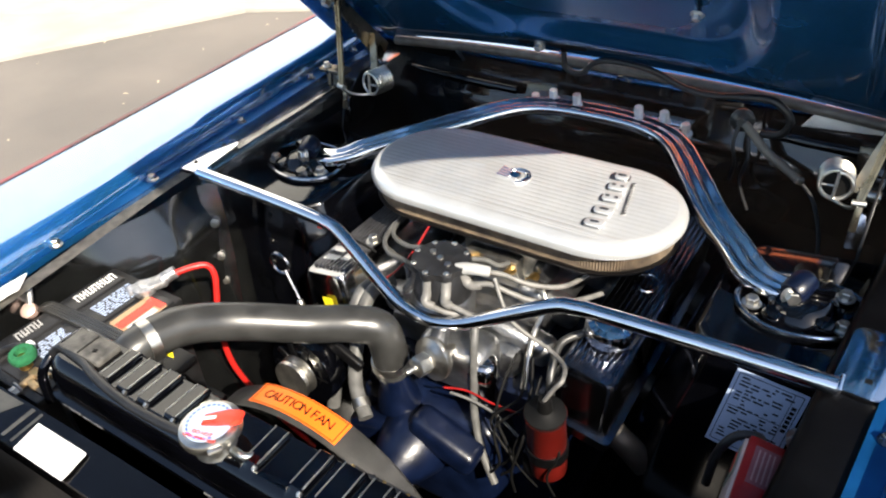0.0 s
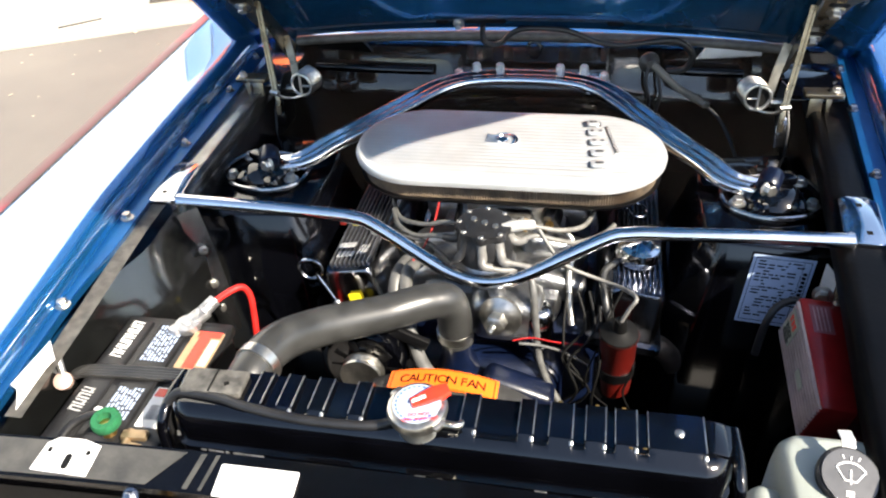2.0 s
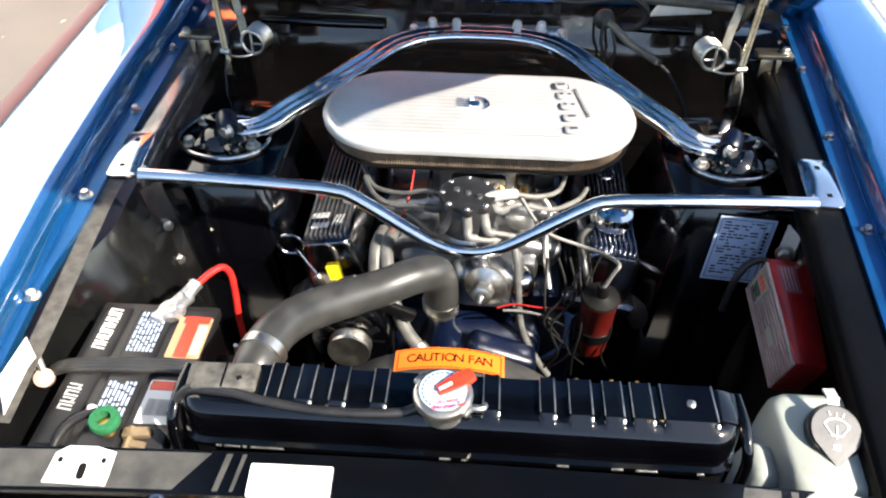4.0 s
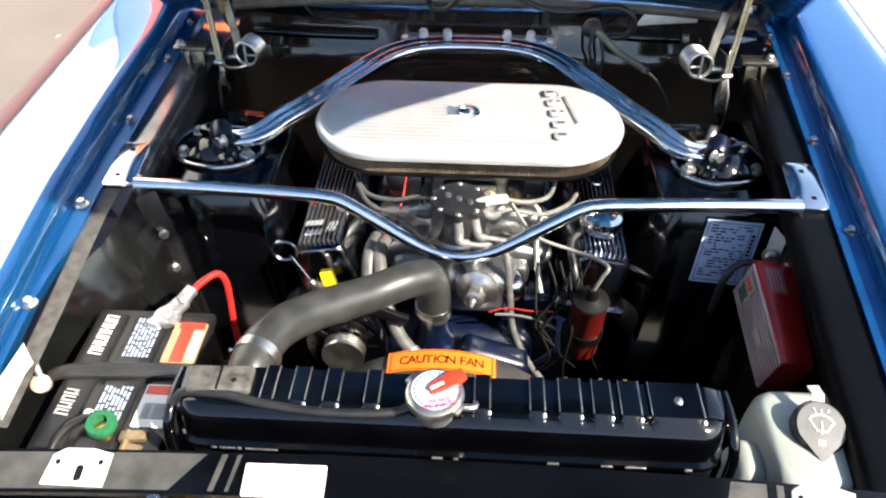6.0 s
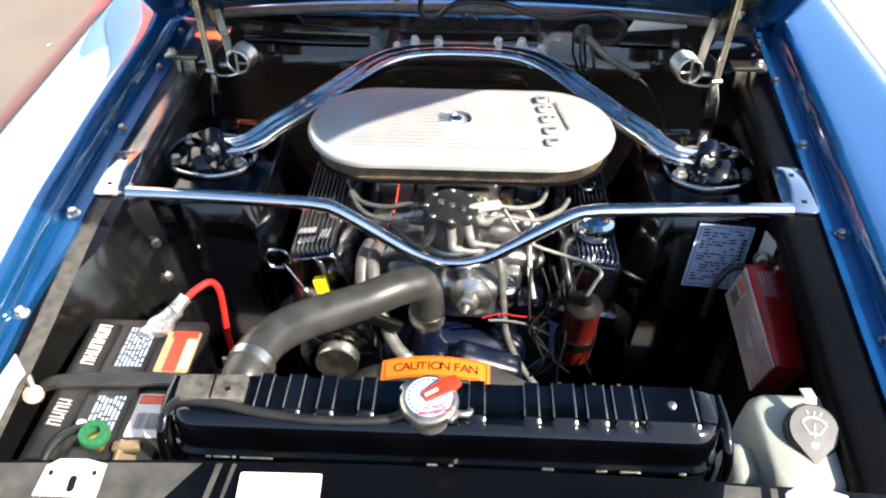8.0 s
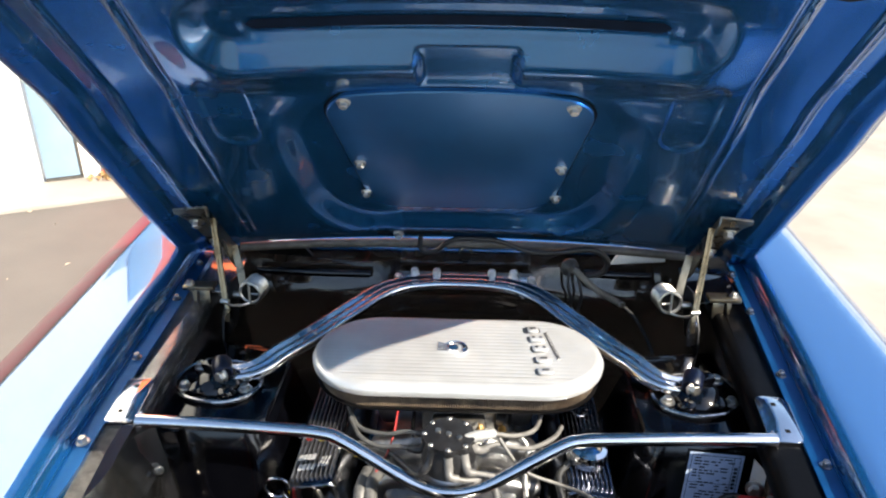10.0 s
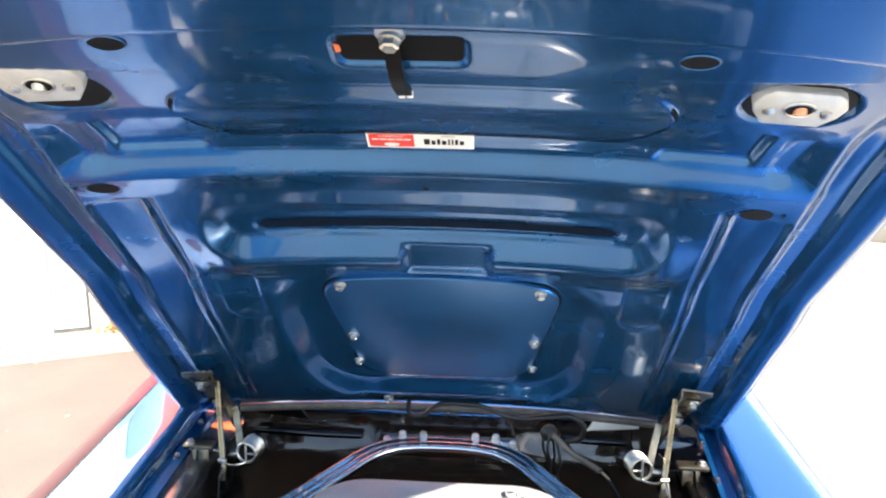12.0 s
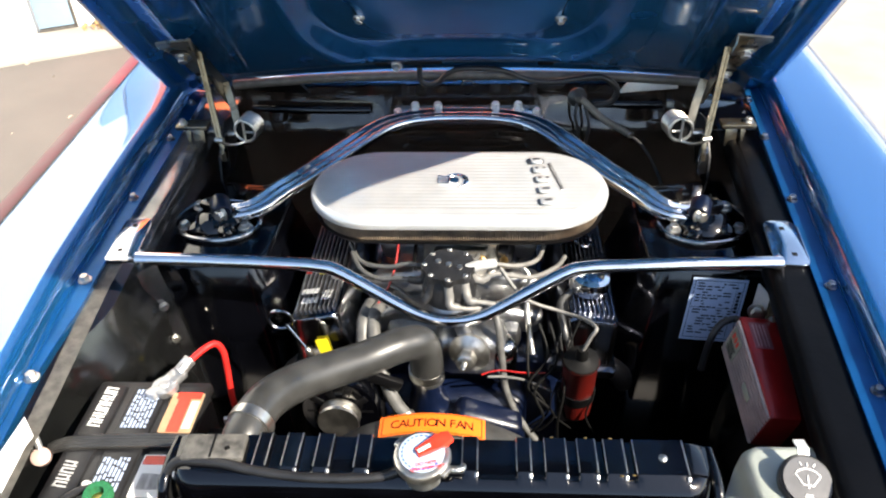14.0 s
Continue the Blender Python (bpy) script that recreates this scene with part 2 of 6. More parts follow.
def slab(bm, outline, h, m=None, bev=0.0, seg=2):
    """A flat outline of (x, y), thickened by h upwards, laid by the pose m."""
    m = m or Matrix.Identity(4)
    lo = [bm.verts.new(m @ Vector((x, y, 0))) for x, y in outline]
    hi = [bm.verts.new(m @ Vector((x, y, h))) for x, y in outline]
    n = len(lo)
    bm.faces.new(lo[::-1])
    top = bm.faces.new(hi)
    for k in range(n):
        bm.faces.new((lo[k], lo[(k + 1) % n], hi[(k + 1) % n], hi[k]))
    if bev:
        bmesh.ops.bevel(bm, geom=list(top.edges), offset=bev, segments=seg, profile=0.5, affect="EDGES")
    return bm


def rounded(w, d, r, n=6, cx=0.0, cy=0.0):
    """A rectangle with rounded corners, as an outline."""
    out = []
    for sx, sy, a0 in ((1, 1, 0), (-1, 1, 90), (-1, -1, 180), (1, -1, 270)):
        for k in range(n + 1):
            a = radians(a0 + 90 * k / n)
            out.append((cx + sx * (w / 2 - r) + r * math.cos(a), cy + sy * (d / 2 - r) + r * math.sin(a)))
    return out


def grid(bm, us, vs, f):
    rows = [[bm.verts.new(f(u, v)) for u in us] for v in vs]
    for a, b in zip(rows, rows[1:]):
        for k in range(len(us) - 1):
            bm.faces.new((a[k], a[k + 1], b[k + 1], b[k]))
    return bm


def steps(a, b, n):
    return [a + (b - a) * k / n for k in range(n + 1)]


def ramp(a, b, x):
    """0 before a, 1 after b, smooth between."""
    t = min(1.0, max(0.0, (x - a) / (b - a)))
    return t * t * (3 - 2 * t)


def text_part(words, size, m, material, parent, name="lettering", label="", depth=0.0004):
    cu = bpy.data.curves.new("lettering", "FONT")
    cu.body, cu.size, cu.align_x, cu.align_y, cu.extrude = words, size, "CENTER", "CENTER", depth
    tmp = new("lettering", cu)
    me = bpy.data.meshes.new_from_object(tmp.evaluated_get(bpy.context.evaluated_depsgraph_get()))
    bpy.data.objects.remove(tmp)
    me.transform(m)
    me.materials.clear()
    me.materials.append(material)
    ob = new(name, me)
    ob.parent = parent
    ob.matrix_parent_inverse = world_of(parent).inverted()
    return tagged(ob, label)

# ---- ground and building ----
gb = B()
far = 300.0
# Ground before y -1.3 is unseen, made pale to bounce light under the hood.
quads = ((-far, -1.3, 1.35, far, 0), (1.35, -1.3, far, far, 1), (-far, -far, far, -1.3, 1))
for x0, y0, x1, y1, k in quads:
    f = gb.faces.new([gb.verts.new((x, y, 0)) for x, y in ((x0, y0), (x1, y0), (x1, y1), (x0, y1))])
    f.material_index = k
ground = solid("ground", gb, ASPHALT)
ground.data.materials.append(CONCRETE)
tagged(ground, "worn grey asphalt beside sunlit pale concrete paving", "ground", kind="structure")
WALL_M = pose(-2.63, 3.70, 0, 0, 0, 26)   # x along the wall, -y to the car
apron_slab = solid("pavement", box(B(), (-3.0, -0.23, 0.01), (10.0, 0.46, 0.04), bev=0.01, m=WALL_M), CONCRETE)
tagged(apron_slab, "pale concrete strip along the foot of the wall", "pavement", kind="structure")
corner = [(-3.12, 3.40), (-3.27, 3.13), (-4.30, 1.44), (-5.45, -0.45), (-9.60, -0.45), (-9.20, 0.40)]
yard = solid("pavement_yard", slab(B(), corner, 0.030, pose(0, 0, -0.004), 0.006), CONCRETE)
tagged(yard, "pale sunlit concrete yard beyond the asphalt", "pavement", kind="structure")
wall = solid("wall_west", box(B(), (-3.85, 0.16, 4.5), (8.30, 0.3, 9.0), bev=0.01, m=WALL_M), WALLPAINT)
tagged(wall, "white painted building wall in full sun", "wall", kind="structure")
# Return of the white wall: its shade is painted pale blue, its foot dark.
door = thing("wall_return_1", "tall narrow wall return, its shade painted pale blue", "door", WALL_M @ Vector((-0.5, 0, 0.03)))
door["kind"] = "structure"
part("return_face", box(B(), (-0.125, -0.004, 1.43), (0.21, 0.05, 2.75), bev=0.004, m=WALL_M), BLUE_SHADE, door)
part("return_edge", box(B(), (-0.010, 0.003, 1.42), (0.018, 0.04, 2.80), bev=0.004, m=WALL_M), SEAL, door, "grey strip along the edge of the return")
part("foot_shade", box(B(), (-0.125, 0.003, 0.040), (0.22, 0.05, 0.016), bev=0.004, m=WALL_M), SEAL, door, "dark strip painting the shade at the foot")
orange = solid("wall_west_end", box(box(B(), (1.80, 0.17, 1.80), (3.0, 0.3, 3.6), bev=0.01, m=WALL_M), (0.212, 0.003, 0.76), (0.185, 0.03, 1.50), bev=0.004, m=WALL_M), ORANGEWALL)
# Unseen panel, added so that the left fender reflects a pale blue patch.
panel = solid("reflection_panel", box(B(), (0.150, -0.002, 2.60), (0.29, 0.04, 1.30), bev=0.006, m=WALL_M), BLUE_SHADE)
tagged(panel, "unseen pale blue panel added for the fender's reflection", "wall panel", kind="structure")
tagged(orange, "bright orange wall beyond the white one", "wall", kind="structure")
grate = thing("drain_strip", "dark narrow drain strip in the pale paving", "drain", (-3.13, 3.21, 0.03))
part("strip", box(B(), (-3.128, 3.206, 0.031), (0.27, 0.035, 0.004), (0, 0, 40), 0.001), SATIN, grate)
for k in range(7):
    part("bar", box(B(), (-3.128 + (k - 3) * 0.034 * 0.766, 3.206 + (k - 3) * 0.034 * 0.643, 0.0335), (0.006, 0.033, 0.002), (0, 0, 40)), SEAL, grate)
lb = B()
rnd = random.Random(4)
for k in range(150):
    lx, ly = rnd.gauss(0.22, 0.09), -abs(rnd.gauss(0.02, 0.06)) - 0.01
    s = rnd.uniform(0.012, 0.03)
    m = WALL_M @ pose(lx, ly, 0.035 + rnd.uniform(0, 0.06) * max(0, 1 - abs(lx - 0.25) * 5), rnd.uniform(-50, 50), rnd.uniform(-50, 50), rnd.uniform(0, 360))
    lb.faces.new([lb.verts.new(m @ Vector(v)) for v in ((-s, 0, 0), (0, -s * 0.5, 0.004), (s, 0, 0), (0, s * 0.5, 0.004))])
litter = solid("leaf_litter", lb, LEAFLITTER)
tagged(litter, "heap of dry brown leaves beside the wall return", "leaves", kind="stuff")
lb = B()
for k in range(60):
    lx, ly = rnd.uniform(-4.5, -0.9), rnd.uniform(-0.5, 3.2)
    if ly > 3.2 + 0.49 * (lx + 2.75):
        continue
    s = rnd.uniform(0.006, 0.02)
    m = pose(lx, ly, 0.006, rnd.uniform(-20, 20), rnd.uniform(-20, 20), rnd.uniform(0, 360))
    lb.faces.new([lb.verts.new(m @ Vector(v)) for v in ((-s, 0, 0), (0, -s * 0.5, 0.003), (s, 0, 0), (0, s * 0.5, 0.003))])
scraps = solid("pavement_scraps", lb, mat("pale_scraps", (0.45, 0.38, 0.28), 0.8))
tagged(scraps, "scattered pale leaves and grit on asphalt", "litter", kind="stuff")
FAR_M = pose(4.3, 7.6, 0, 0, 0, -12)
far_base = solid("wall_east", box(B(), (2.75, 0.3, 0.22), (16.5, 0.5, 0.44), bev=0.02, m=FAR_M), CONCRETE)
tagged(far_base, "low grey concrete dock edge across the yard", "wall", kind="structure")
far_gap = solid("wall_north", box(B(), (2.25, 0.75, 0.55), (17.5, 0.3, 1.1), bev=0.02, m=FAR_M), WALLPAINT)
# Cladding, mostly unseen, added to give the right fender something to reflect.
bm = B()
for k in range(70):
    box(bm, (-6.5 + 0.125 + 0.25 * k, 0.75 - 0.012 * (k % 2), 1.95), (0.25, 0.28, 1.70), m=FAR_M)
front = solid("wall_north_upper", bm, CLADDING_PALE)
tagged(front, "mostly unseen pale ribbed cladding added above the dock", "wall", kind="structure")
tagged(far_gap, "pale building front beyond the yard", "wall", kind="structure")
far_dark = solid("trim", box(B(), (2.75, 0.56, 0.52), (16.5, 0.06, 0.16), bev=0.01, m=FAR_M), SATIN)
tagged(far_dark, "dark rubber bumper rail on the dock edge", "trim", kind="structure")

# ---- car body ----
car = thing("car", "metallic blue vintage car with its hood raised", "car", (0, 0, 0))
LEFT_LINE = ((-0.80, 0.556), (-0.50, 0.577), (-0.274, 0.5965), (-0.056, 0.6185), (0.181, 0.6265), (0.407, 0.6300), (0.75, 0.640), (1.40, 0.66))
def inner_x(y, sd=1):
    """Half the width between the fenders; the two differ a little."""
    if sd > 0:
        return 0.612 + 0.095 * y
    for (y0, x0), (y1, x1) in zip(LEFT_LINE, LEFT_LINE[1:]):
        if y <= y1 or y1 == 1.40:
            return x0 + (x1 - x0) * (y - y0) / (y1 - y0)
def overhang(y, sd):
    return 0.036 if sd > 0 else 0.034 - 0.018 * ramp(-0.08, -0.26, y)
def flange_z(y):
    return 0.945 + 0.035 * y
SHOULDER = ((0.775, 0.039), (0.790, 0.0375), (0.803, 0.0335), (0.822, 0.0256), (0.845, 0.0130), (0.862, 0.0), (0.872, -0.014), (0.878, -0.035))
def rise(x, xi):
    """How far the fender's top stands over its flange; beyond 0.79 it falls away."""
    if x <= 0.775:
        t = (x - xi - 0.006) / (0.769 - xi)
        return 0.034 + 0.008 * min(1.0, 8 * t) ** 0.5 - 0.003 * t * t
    for (x0, w0), (x1, w1) in zip(SHOULDER, SHOULDER[1:]):
        if x <= x1:
            return w0 + (w1 - w0) * (x - x0) / (x1 - x0)
    return SHOULDER[-1][1]
def fender(side, y0=-0.78, y1=1.35):
    bm = B()
    rows = []
    for y in steps(y0, y1, 40):
        xi, z = inner_x(min(y, 0.75), side), flange_z(y)
        oh = overhang(y, side)
        prof = [(xi - oh, z - 0.012), (xi - oh, z), (xi - 0.012, z), (xi - 0.004, z + 0.004), (xi, z + 0.025), (xi + 0.006, z + 0.034)]
        prof += [(x, z + rise(x, xi)) for x in steps(xi + 0.006, 0.775, 10)[1:]]
        prof += [(x, z + w) for x, w in SHOULDER[1:]]
        prof += [(0.888, z - 0.13), (0.893, z - 0.26), (0.880, z - 0.46), (0.850, z - 0.61), (0.820, z - 0.61), (0.840, z - 0.26), (0.800, z - 0.06), (xi + 0.01, z - 0.014)]
        rows.append([bm.verts.new((side * px, y, pz)) for px, pz in prof])
    n = len(rows[0])
    for a, b in zip(rows, rows[1:]):
        for k in range(n):
            bm.faces.new((a[k], a[(k + 1) % n], b[(k + 1) % n], b[k]))
    bm.faces.new(rows[0]), bm.faces.new(rows[-1][::-1])
    return bm
for sd in (-1, 1):
    fen = part("fender", fender(sd), PAINT, car, "glossy blue fender with a bolted inner flange", 30)
    bm = B()
    grid(bm, steps(0, 1, 3), steps(-0.76, 0.62, 40), lambda u, y: Vector((sd * (inner_x(y, sd) - overhang(y, sd) - 0.0008 + (overhang(y, sd) - 0.005) * u), y, flange_z(y) + 0.0022 + 0.0015 * u)))
    bmesh.ops.solidify(bm, geom=bm.faces[:], thickness=0.003)
    part("fender_flange", bm, PAINT_FLANGE, fen, "dull blue bolted flange")
    for y in (-0.47, -0.262, -0.052, 0.182, 0.40, 0.56):
        # Front left bolts get larger, brighter steel, painting in the sun on them.
        part("bolt", hexnut(B(), (sd * (inner_x(y, sd) - (0.011 + 0.035 * (y + 0.25) if sd > 0 else 0.0195 if y > -0.2 else 0.013)), y, flange_z(y) + 0.002), (0, 0, 1), 0.0075 if sd < 0 and y < 0 else 0.0065, 0.011), STEEL if sd < 0 and y < 0 else BOLT_DULL, fen)
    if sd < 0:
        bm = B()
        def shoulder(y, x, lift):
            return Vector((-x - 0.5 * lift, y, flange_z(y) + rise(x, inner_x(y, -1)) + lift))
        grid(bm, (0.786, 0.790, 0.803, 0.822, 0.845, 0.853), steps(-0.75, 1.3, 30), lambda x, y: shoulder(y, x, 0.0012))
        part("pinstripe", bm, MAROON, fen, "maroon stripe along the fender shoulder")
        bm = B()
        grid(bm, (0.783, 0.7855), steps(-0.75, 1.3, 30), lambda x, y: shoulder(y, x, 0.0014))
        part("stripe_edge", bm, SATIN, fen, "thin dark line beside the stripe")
    # ledge inside the flange: bright for its reflections on the left, dulled on the right, rolled down at its inner
    # edge; dusty ahead of the cross bar on one side
    roll = ((0.0, 0.0040), (0.026, 0.0037), (0.036, 0.0037), (0.046, 0.0039), (0.050, 0.0055), (0.054, 0.011), (0.056, 0.030))
    bm = B()
    grid(bm, range(len(roll)), steps(0.0 if sd < 0 else -0.60, 0.60, 30), lambda k, y: Vector((sd * (inner_x(y, sd) - 0.030 - roll[k][0] * (1.0 if sd < 0 else 1.28)), y, flange_z(y) - roll[k][1] - 0.030 * max(0.0, y - 0.02))))
    bmesh.ops.solidify(bm, geom=bm.faces[:], thickness=0.003)
    part("apron_ledge", bm, LEDGE if sd < 0 else SATIN, car, "ledge under the fender flange, tone set per side by its reflections", 60)
    if sd < 0:
        bm = B()
        grid(bm, (0, 1), steps(-0.45, 0.05, 20), lambda u, y: Vector((sd * (inner_x(y, sd) - 0.030 - (0.030 + 0.012 * y) * u), y, flange_z(y) - 0.007)))
        bmesh.ops.solidify(bm, geom=bm.faces[:], thickness=0.003)
        part("apron_seam_edge", bm, SEAM_DUST, car, "dusty grey seam beside the flange")
    # apron wall
    bm = B()
    def apron(u, y, sd=sd):
        x = inner_x(y, sd) - 0.078 - 0.03 * u + (0.045 if sd < 0 else 0.0) * ramp(-0.08, -0.24, y)
        x -= (0.037 * min(u / 0.137, 1.0) * ramp(-0.30, -0.20, y) * (1 - ramp(0.03, 0.07, y))) if sd < 0 else 0.0
        arch = 0.055 * math.exp(-((y + 0.12) / 0.13) ** 2) * ramp(0.12, 0.5, u)
        return Vector((sd * (x - arch), y, flange_z(y) - 0.012 - 0.62 * u))
    grid(bm, [0, 0.03, 0.07, 0.11, 0.137, 0.165] + steps(0.21, 1, 11), steps(-0.60, 0.66, 42), apron)
    bmesh.ops.solidify(bm, geom=bm.faces[:], thickness=0.003)
    # Left panel is a lighter copy: its lit sheen is put into the material.
    part("inner_apron", bm, APRON if sd < 0 else BLACK, car, "black inner apron panel")

# shock towers
def tower(sd):
    bm = B()
    ring = lambda z, k: [(sd * x, y, z) for x, y in (
        (0.545, 0.062 - 0.36 * k), (0.375 - 0.25 * k, 0.078 - 0.36 * k), (0.345 - 0.35 * k, 0.11 - 0.2 * k), (0.345 - 0.35 * k, 0.30 + 0.1 * k), (0.38 - 0.3 * k, 0.345 + 0.15 * k), (0.545, 0.37 + 0.2 * k))]
    levels = [(0.885, 0.0), (0.76, 0.115), (0.62, 0.2), (0.40, 0.28)]
    rows = [[bm.verts.new(p) for p in ring(z, k)] for z, k in levels]
    for a, b in zip(rows, rows[1:]):
        for k in range(6):
            bm.faces.new((a[k], a[(k + 1) % 6], b[(k + 1) % 6], b[k]))
    bm.faces.new(rows[0]), bm.faces.new(rows[-1][::-1])
    bmesh.ops.bevel(bm, geom=[e for e in bm.edges], offset=0.010, segments=3, profile=0.5, affect="EDGES")
    return bm
for sd in (-1, 1):
    part("shock_tower", tower(sd), BLACK, car, "gloss black shock tower")

# firewall and cowl
bm = B()
grid(bm, steps(-0.66, 0.66, 30), steps(0, 1, 14), lambda x, u: Vector((x, 0.66 - 0.05 * ramp(0.08, 0.2, u) + 0.04 * u + 0.02 * ramp(0.35, 0.42, u), 0.985 - 0.68 * u)))
bmesh.ops.solidify(bm, geom=bm.faces[:], thickness=0.004)
part("firewall", bm, mat("firewall_enamel", (0.0012, 0.0014, 0.0025), 0.08, 0.0, 1.0, 0.3, 18, 0.03, 40, coat_rough=0.05, coat_ior=1.85, rvar=0.05), car, "gloss black firewall")
part("cowl", box(B(), (0, 0.80, 0.975), (1.30, 0.28, 0.03), (2, 0, 0), 0.012), PAINT, car, "blue cowl panel behind the engine bay")
part("weatherstrip", sweep(B(), smooth_path([(-0.53, 0.615, 0.988), (-0.3, 0.632, 0.996), (0, 0.638, 0.999), (0.3, 0.632, 0.996), (0.53, 0.615, 0.988)]), [(0.0105 * math.cos(math.tau * k / 12), 0.0105 * math.sin(math.tau * k / 12)) for k in range(12)]), SEAL, car, "grey rubber cowl seal")

# core support
bm = B()
grid(bm, steps(-0.60, 0.60, 40), (0, 0.07, 0.12, 0.88, 0.94, 1), lambda x, u: Vector((x, -0.498 - 0.052 * u - 0.018 * abs(x / 0.6) ** 2, 0.982 - 0.03 * (1 if u in (0, 1) else 0) - 0.006 * abs(x / 0.6) ** 3 - 0.012 * u)))
bmesh.ops.solidify(bm, geom=bm.faces[:], thickness=0.003)
part("core_support", bm, SUPPORT, car, "gloss black radiator support panel")
FILM = mat("grey_support_film", (0.062, 0.060, 0.055), 0.42, 0, 0.0, 0.3, 40, 0.2, 200, second=(0.030, 0.030, 0.029))
# Grey patch at left; the right-hand stripes paint in reflected streaks.
for a0, a1, b0, b1 in ((-0.585, -0.247, -0.585, -0.292), (-0.236, -0.229, -0.246, -0.240), (-0.219, -0.214, -0.228, -0.224), (0.30, 0.335, 0.285, 0.330), (0.345, 0.352, 0.340, 0.348), (0.362, 0.40, 0.358, 0.395)):
    bm = B()
    grid(bm, steps(0, 1, 12), (0.13, 0.5, 0.87), lambda w, u: Vector((0, -0.498 - 0.052 * u, 0.9826 - 0.012 * u)) + Vector((x := (a0 + (a1 - a0) * w) * (1 - u) + (b0 + (b1 - b0) * w) * u, -0.018 * abs(x / 0.6) ** 2, -0.006 * abs(x / 0.6) ** 3)))
    part("pale_film", bm, FILM, car, "pale grey film and streaks on the support")
bm = B()
grid(bm, steps(-0.60, 0.60, 30), steps(0, 1, 8), lambda x, u: Vector((x, -0.552 - 0.06 * u - 0.018 * abs(x / 0.6) ** 2, 0.958 - 0.52 * u)))
bmesh.ops.solidify(bm, geom=bm.faces[:], thickness=0.003)
part("front_panel", bm, SATIN, car, "black panel ahead of the radiator")
part("floor_shield", box(B(), (0, 0.05, 0.33), (1.2, 1.3, 0.01)), SATIN, car, "black underside shield")

# ---- hood ----
HOOD_LINE = ((-0.62, 1.978), (-0.45, 1.890), (-0.375, 1.850), (-0.272, 1.803), (-0.22, 1.785), (-0.174, 1.760), (-0.155, 1.746), (-0.148, 1.739),
             (-0.1335, 1.703), (-0.127, 1.698), (-0.108, 1.687), (-0.08, 1.669), (0.04, 1.573), (0.18, 1.460), (0.36, 1.297), (0.455, 1.205), (0.70, 0.945))
HOOD_SIDE = ((-0.62, 1.978), (-0.45, 1.890), (-0.34, 1.833), (-0.22, 1.768), (-0.08, 1.662), (0.04, 1.570), (0.18, 1.460), (0.36, 1.297), (0.455, 1.205), (0.70, 0.945))
def hood_z(y, P=HOOD_LINE):
    """Height of the hood's inner panel along its middle."""
    n, k = len(P), 0
    while k < n - 2 and y > P[k + 1][0]:
        k += 1
    def tangent(i):
        a, b = P[max(i - 1, 0)], P[min(i + 1, n - 1)]
        return (b[1] - a[1]) / (b[0] - a[0])
    (y0, z0), (y1, z1) = P[k], P[k + 1]
    h = y1 - y0
    t = (y - y0) / h
    return (2 * t ** 3 - 3 * t * t + 1) * z0 + (t ** 3 - 2 * t * t + t) * h * tangent(k) + (-2 * t ** 3 + 3 * t * t) * z1 + (t ** 3 - t * t) * h * tangent(k + 1)
def hood_up(x, y):
    """The hood's outward normal, smoothed over the pressings."""
    s = (hood_z(y + 0.05, HOOD_SIDE) - hood_z(y - 0.05, HOOD_SIDE)) / 0.10
    return Vector((0.18 * x, -s, 1)).normalized()
def hood_half(y):
    """Half the hood's width."""
    return 0.637 + 0.125 * y - 0.10 * max(0.0, y) ** 2
def in_rounded(x, y, cx, cy, w, d, r, soft):
    """1 inside a rounded rectangle, 0 outside, with a soft edge."""
    qx, qy = abs(x - cx) - w / 2 + r, abs(y - cy) - d / 2 + r
    dist = math.hypot(max(qx, 0), max(qy, 0)) + min(max(qx, qy), 0) - r
    return 1 - ramp(-soft, soft, dist)
def stadium_distance(x, y, half, r):
    """Signed distance from a long oval of half length half and radius r."""
    return math.hypot(max(abs(x) - half + r, 0.0), y) - r
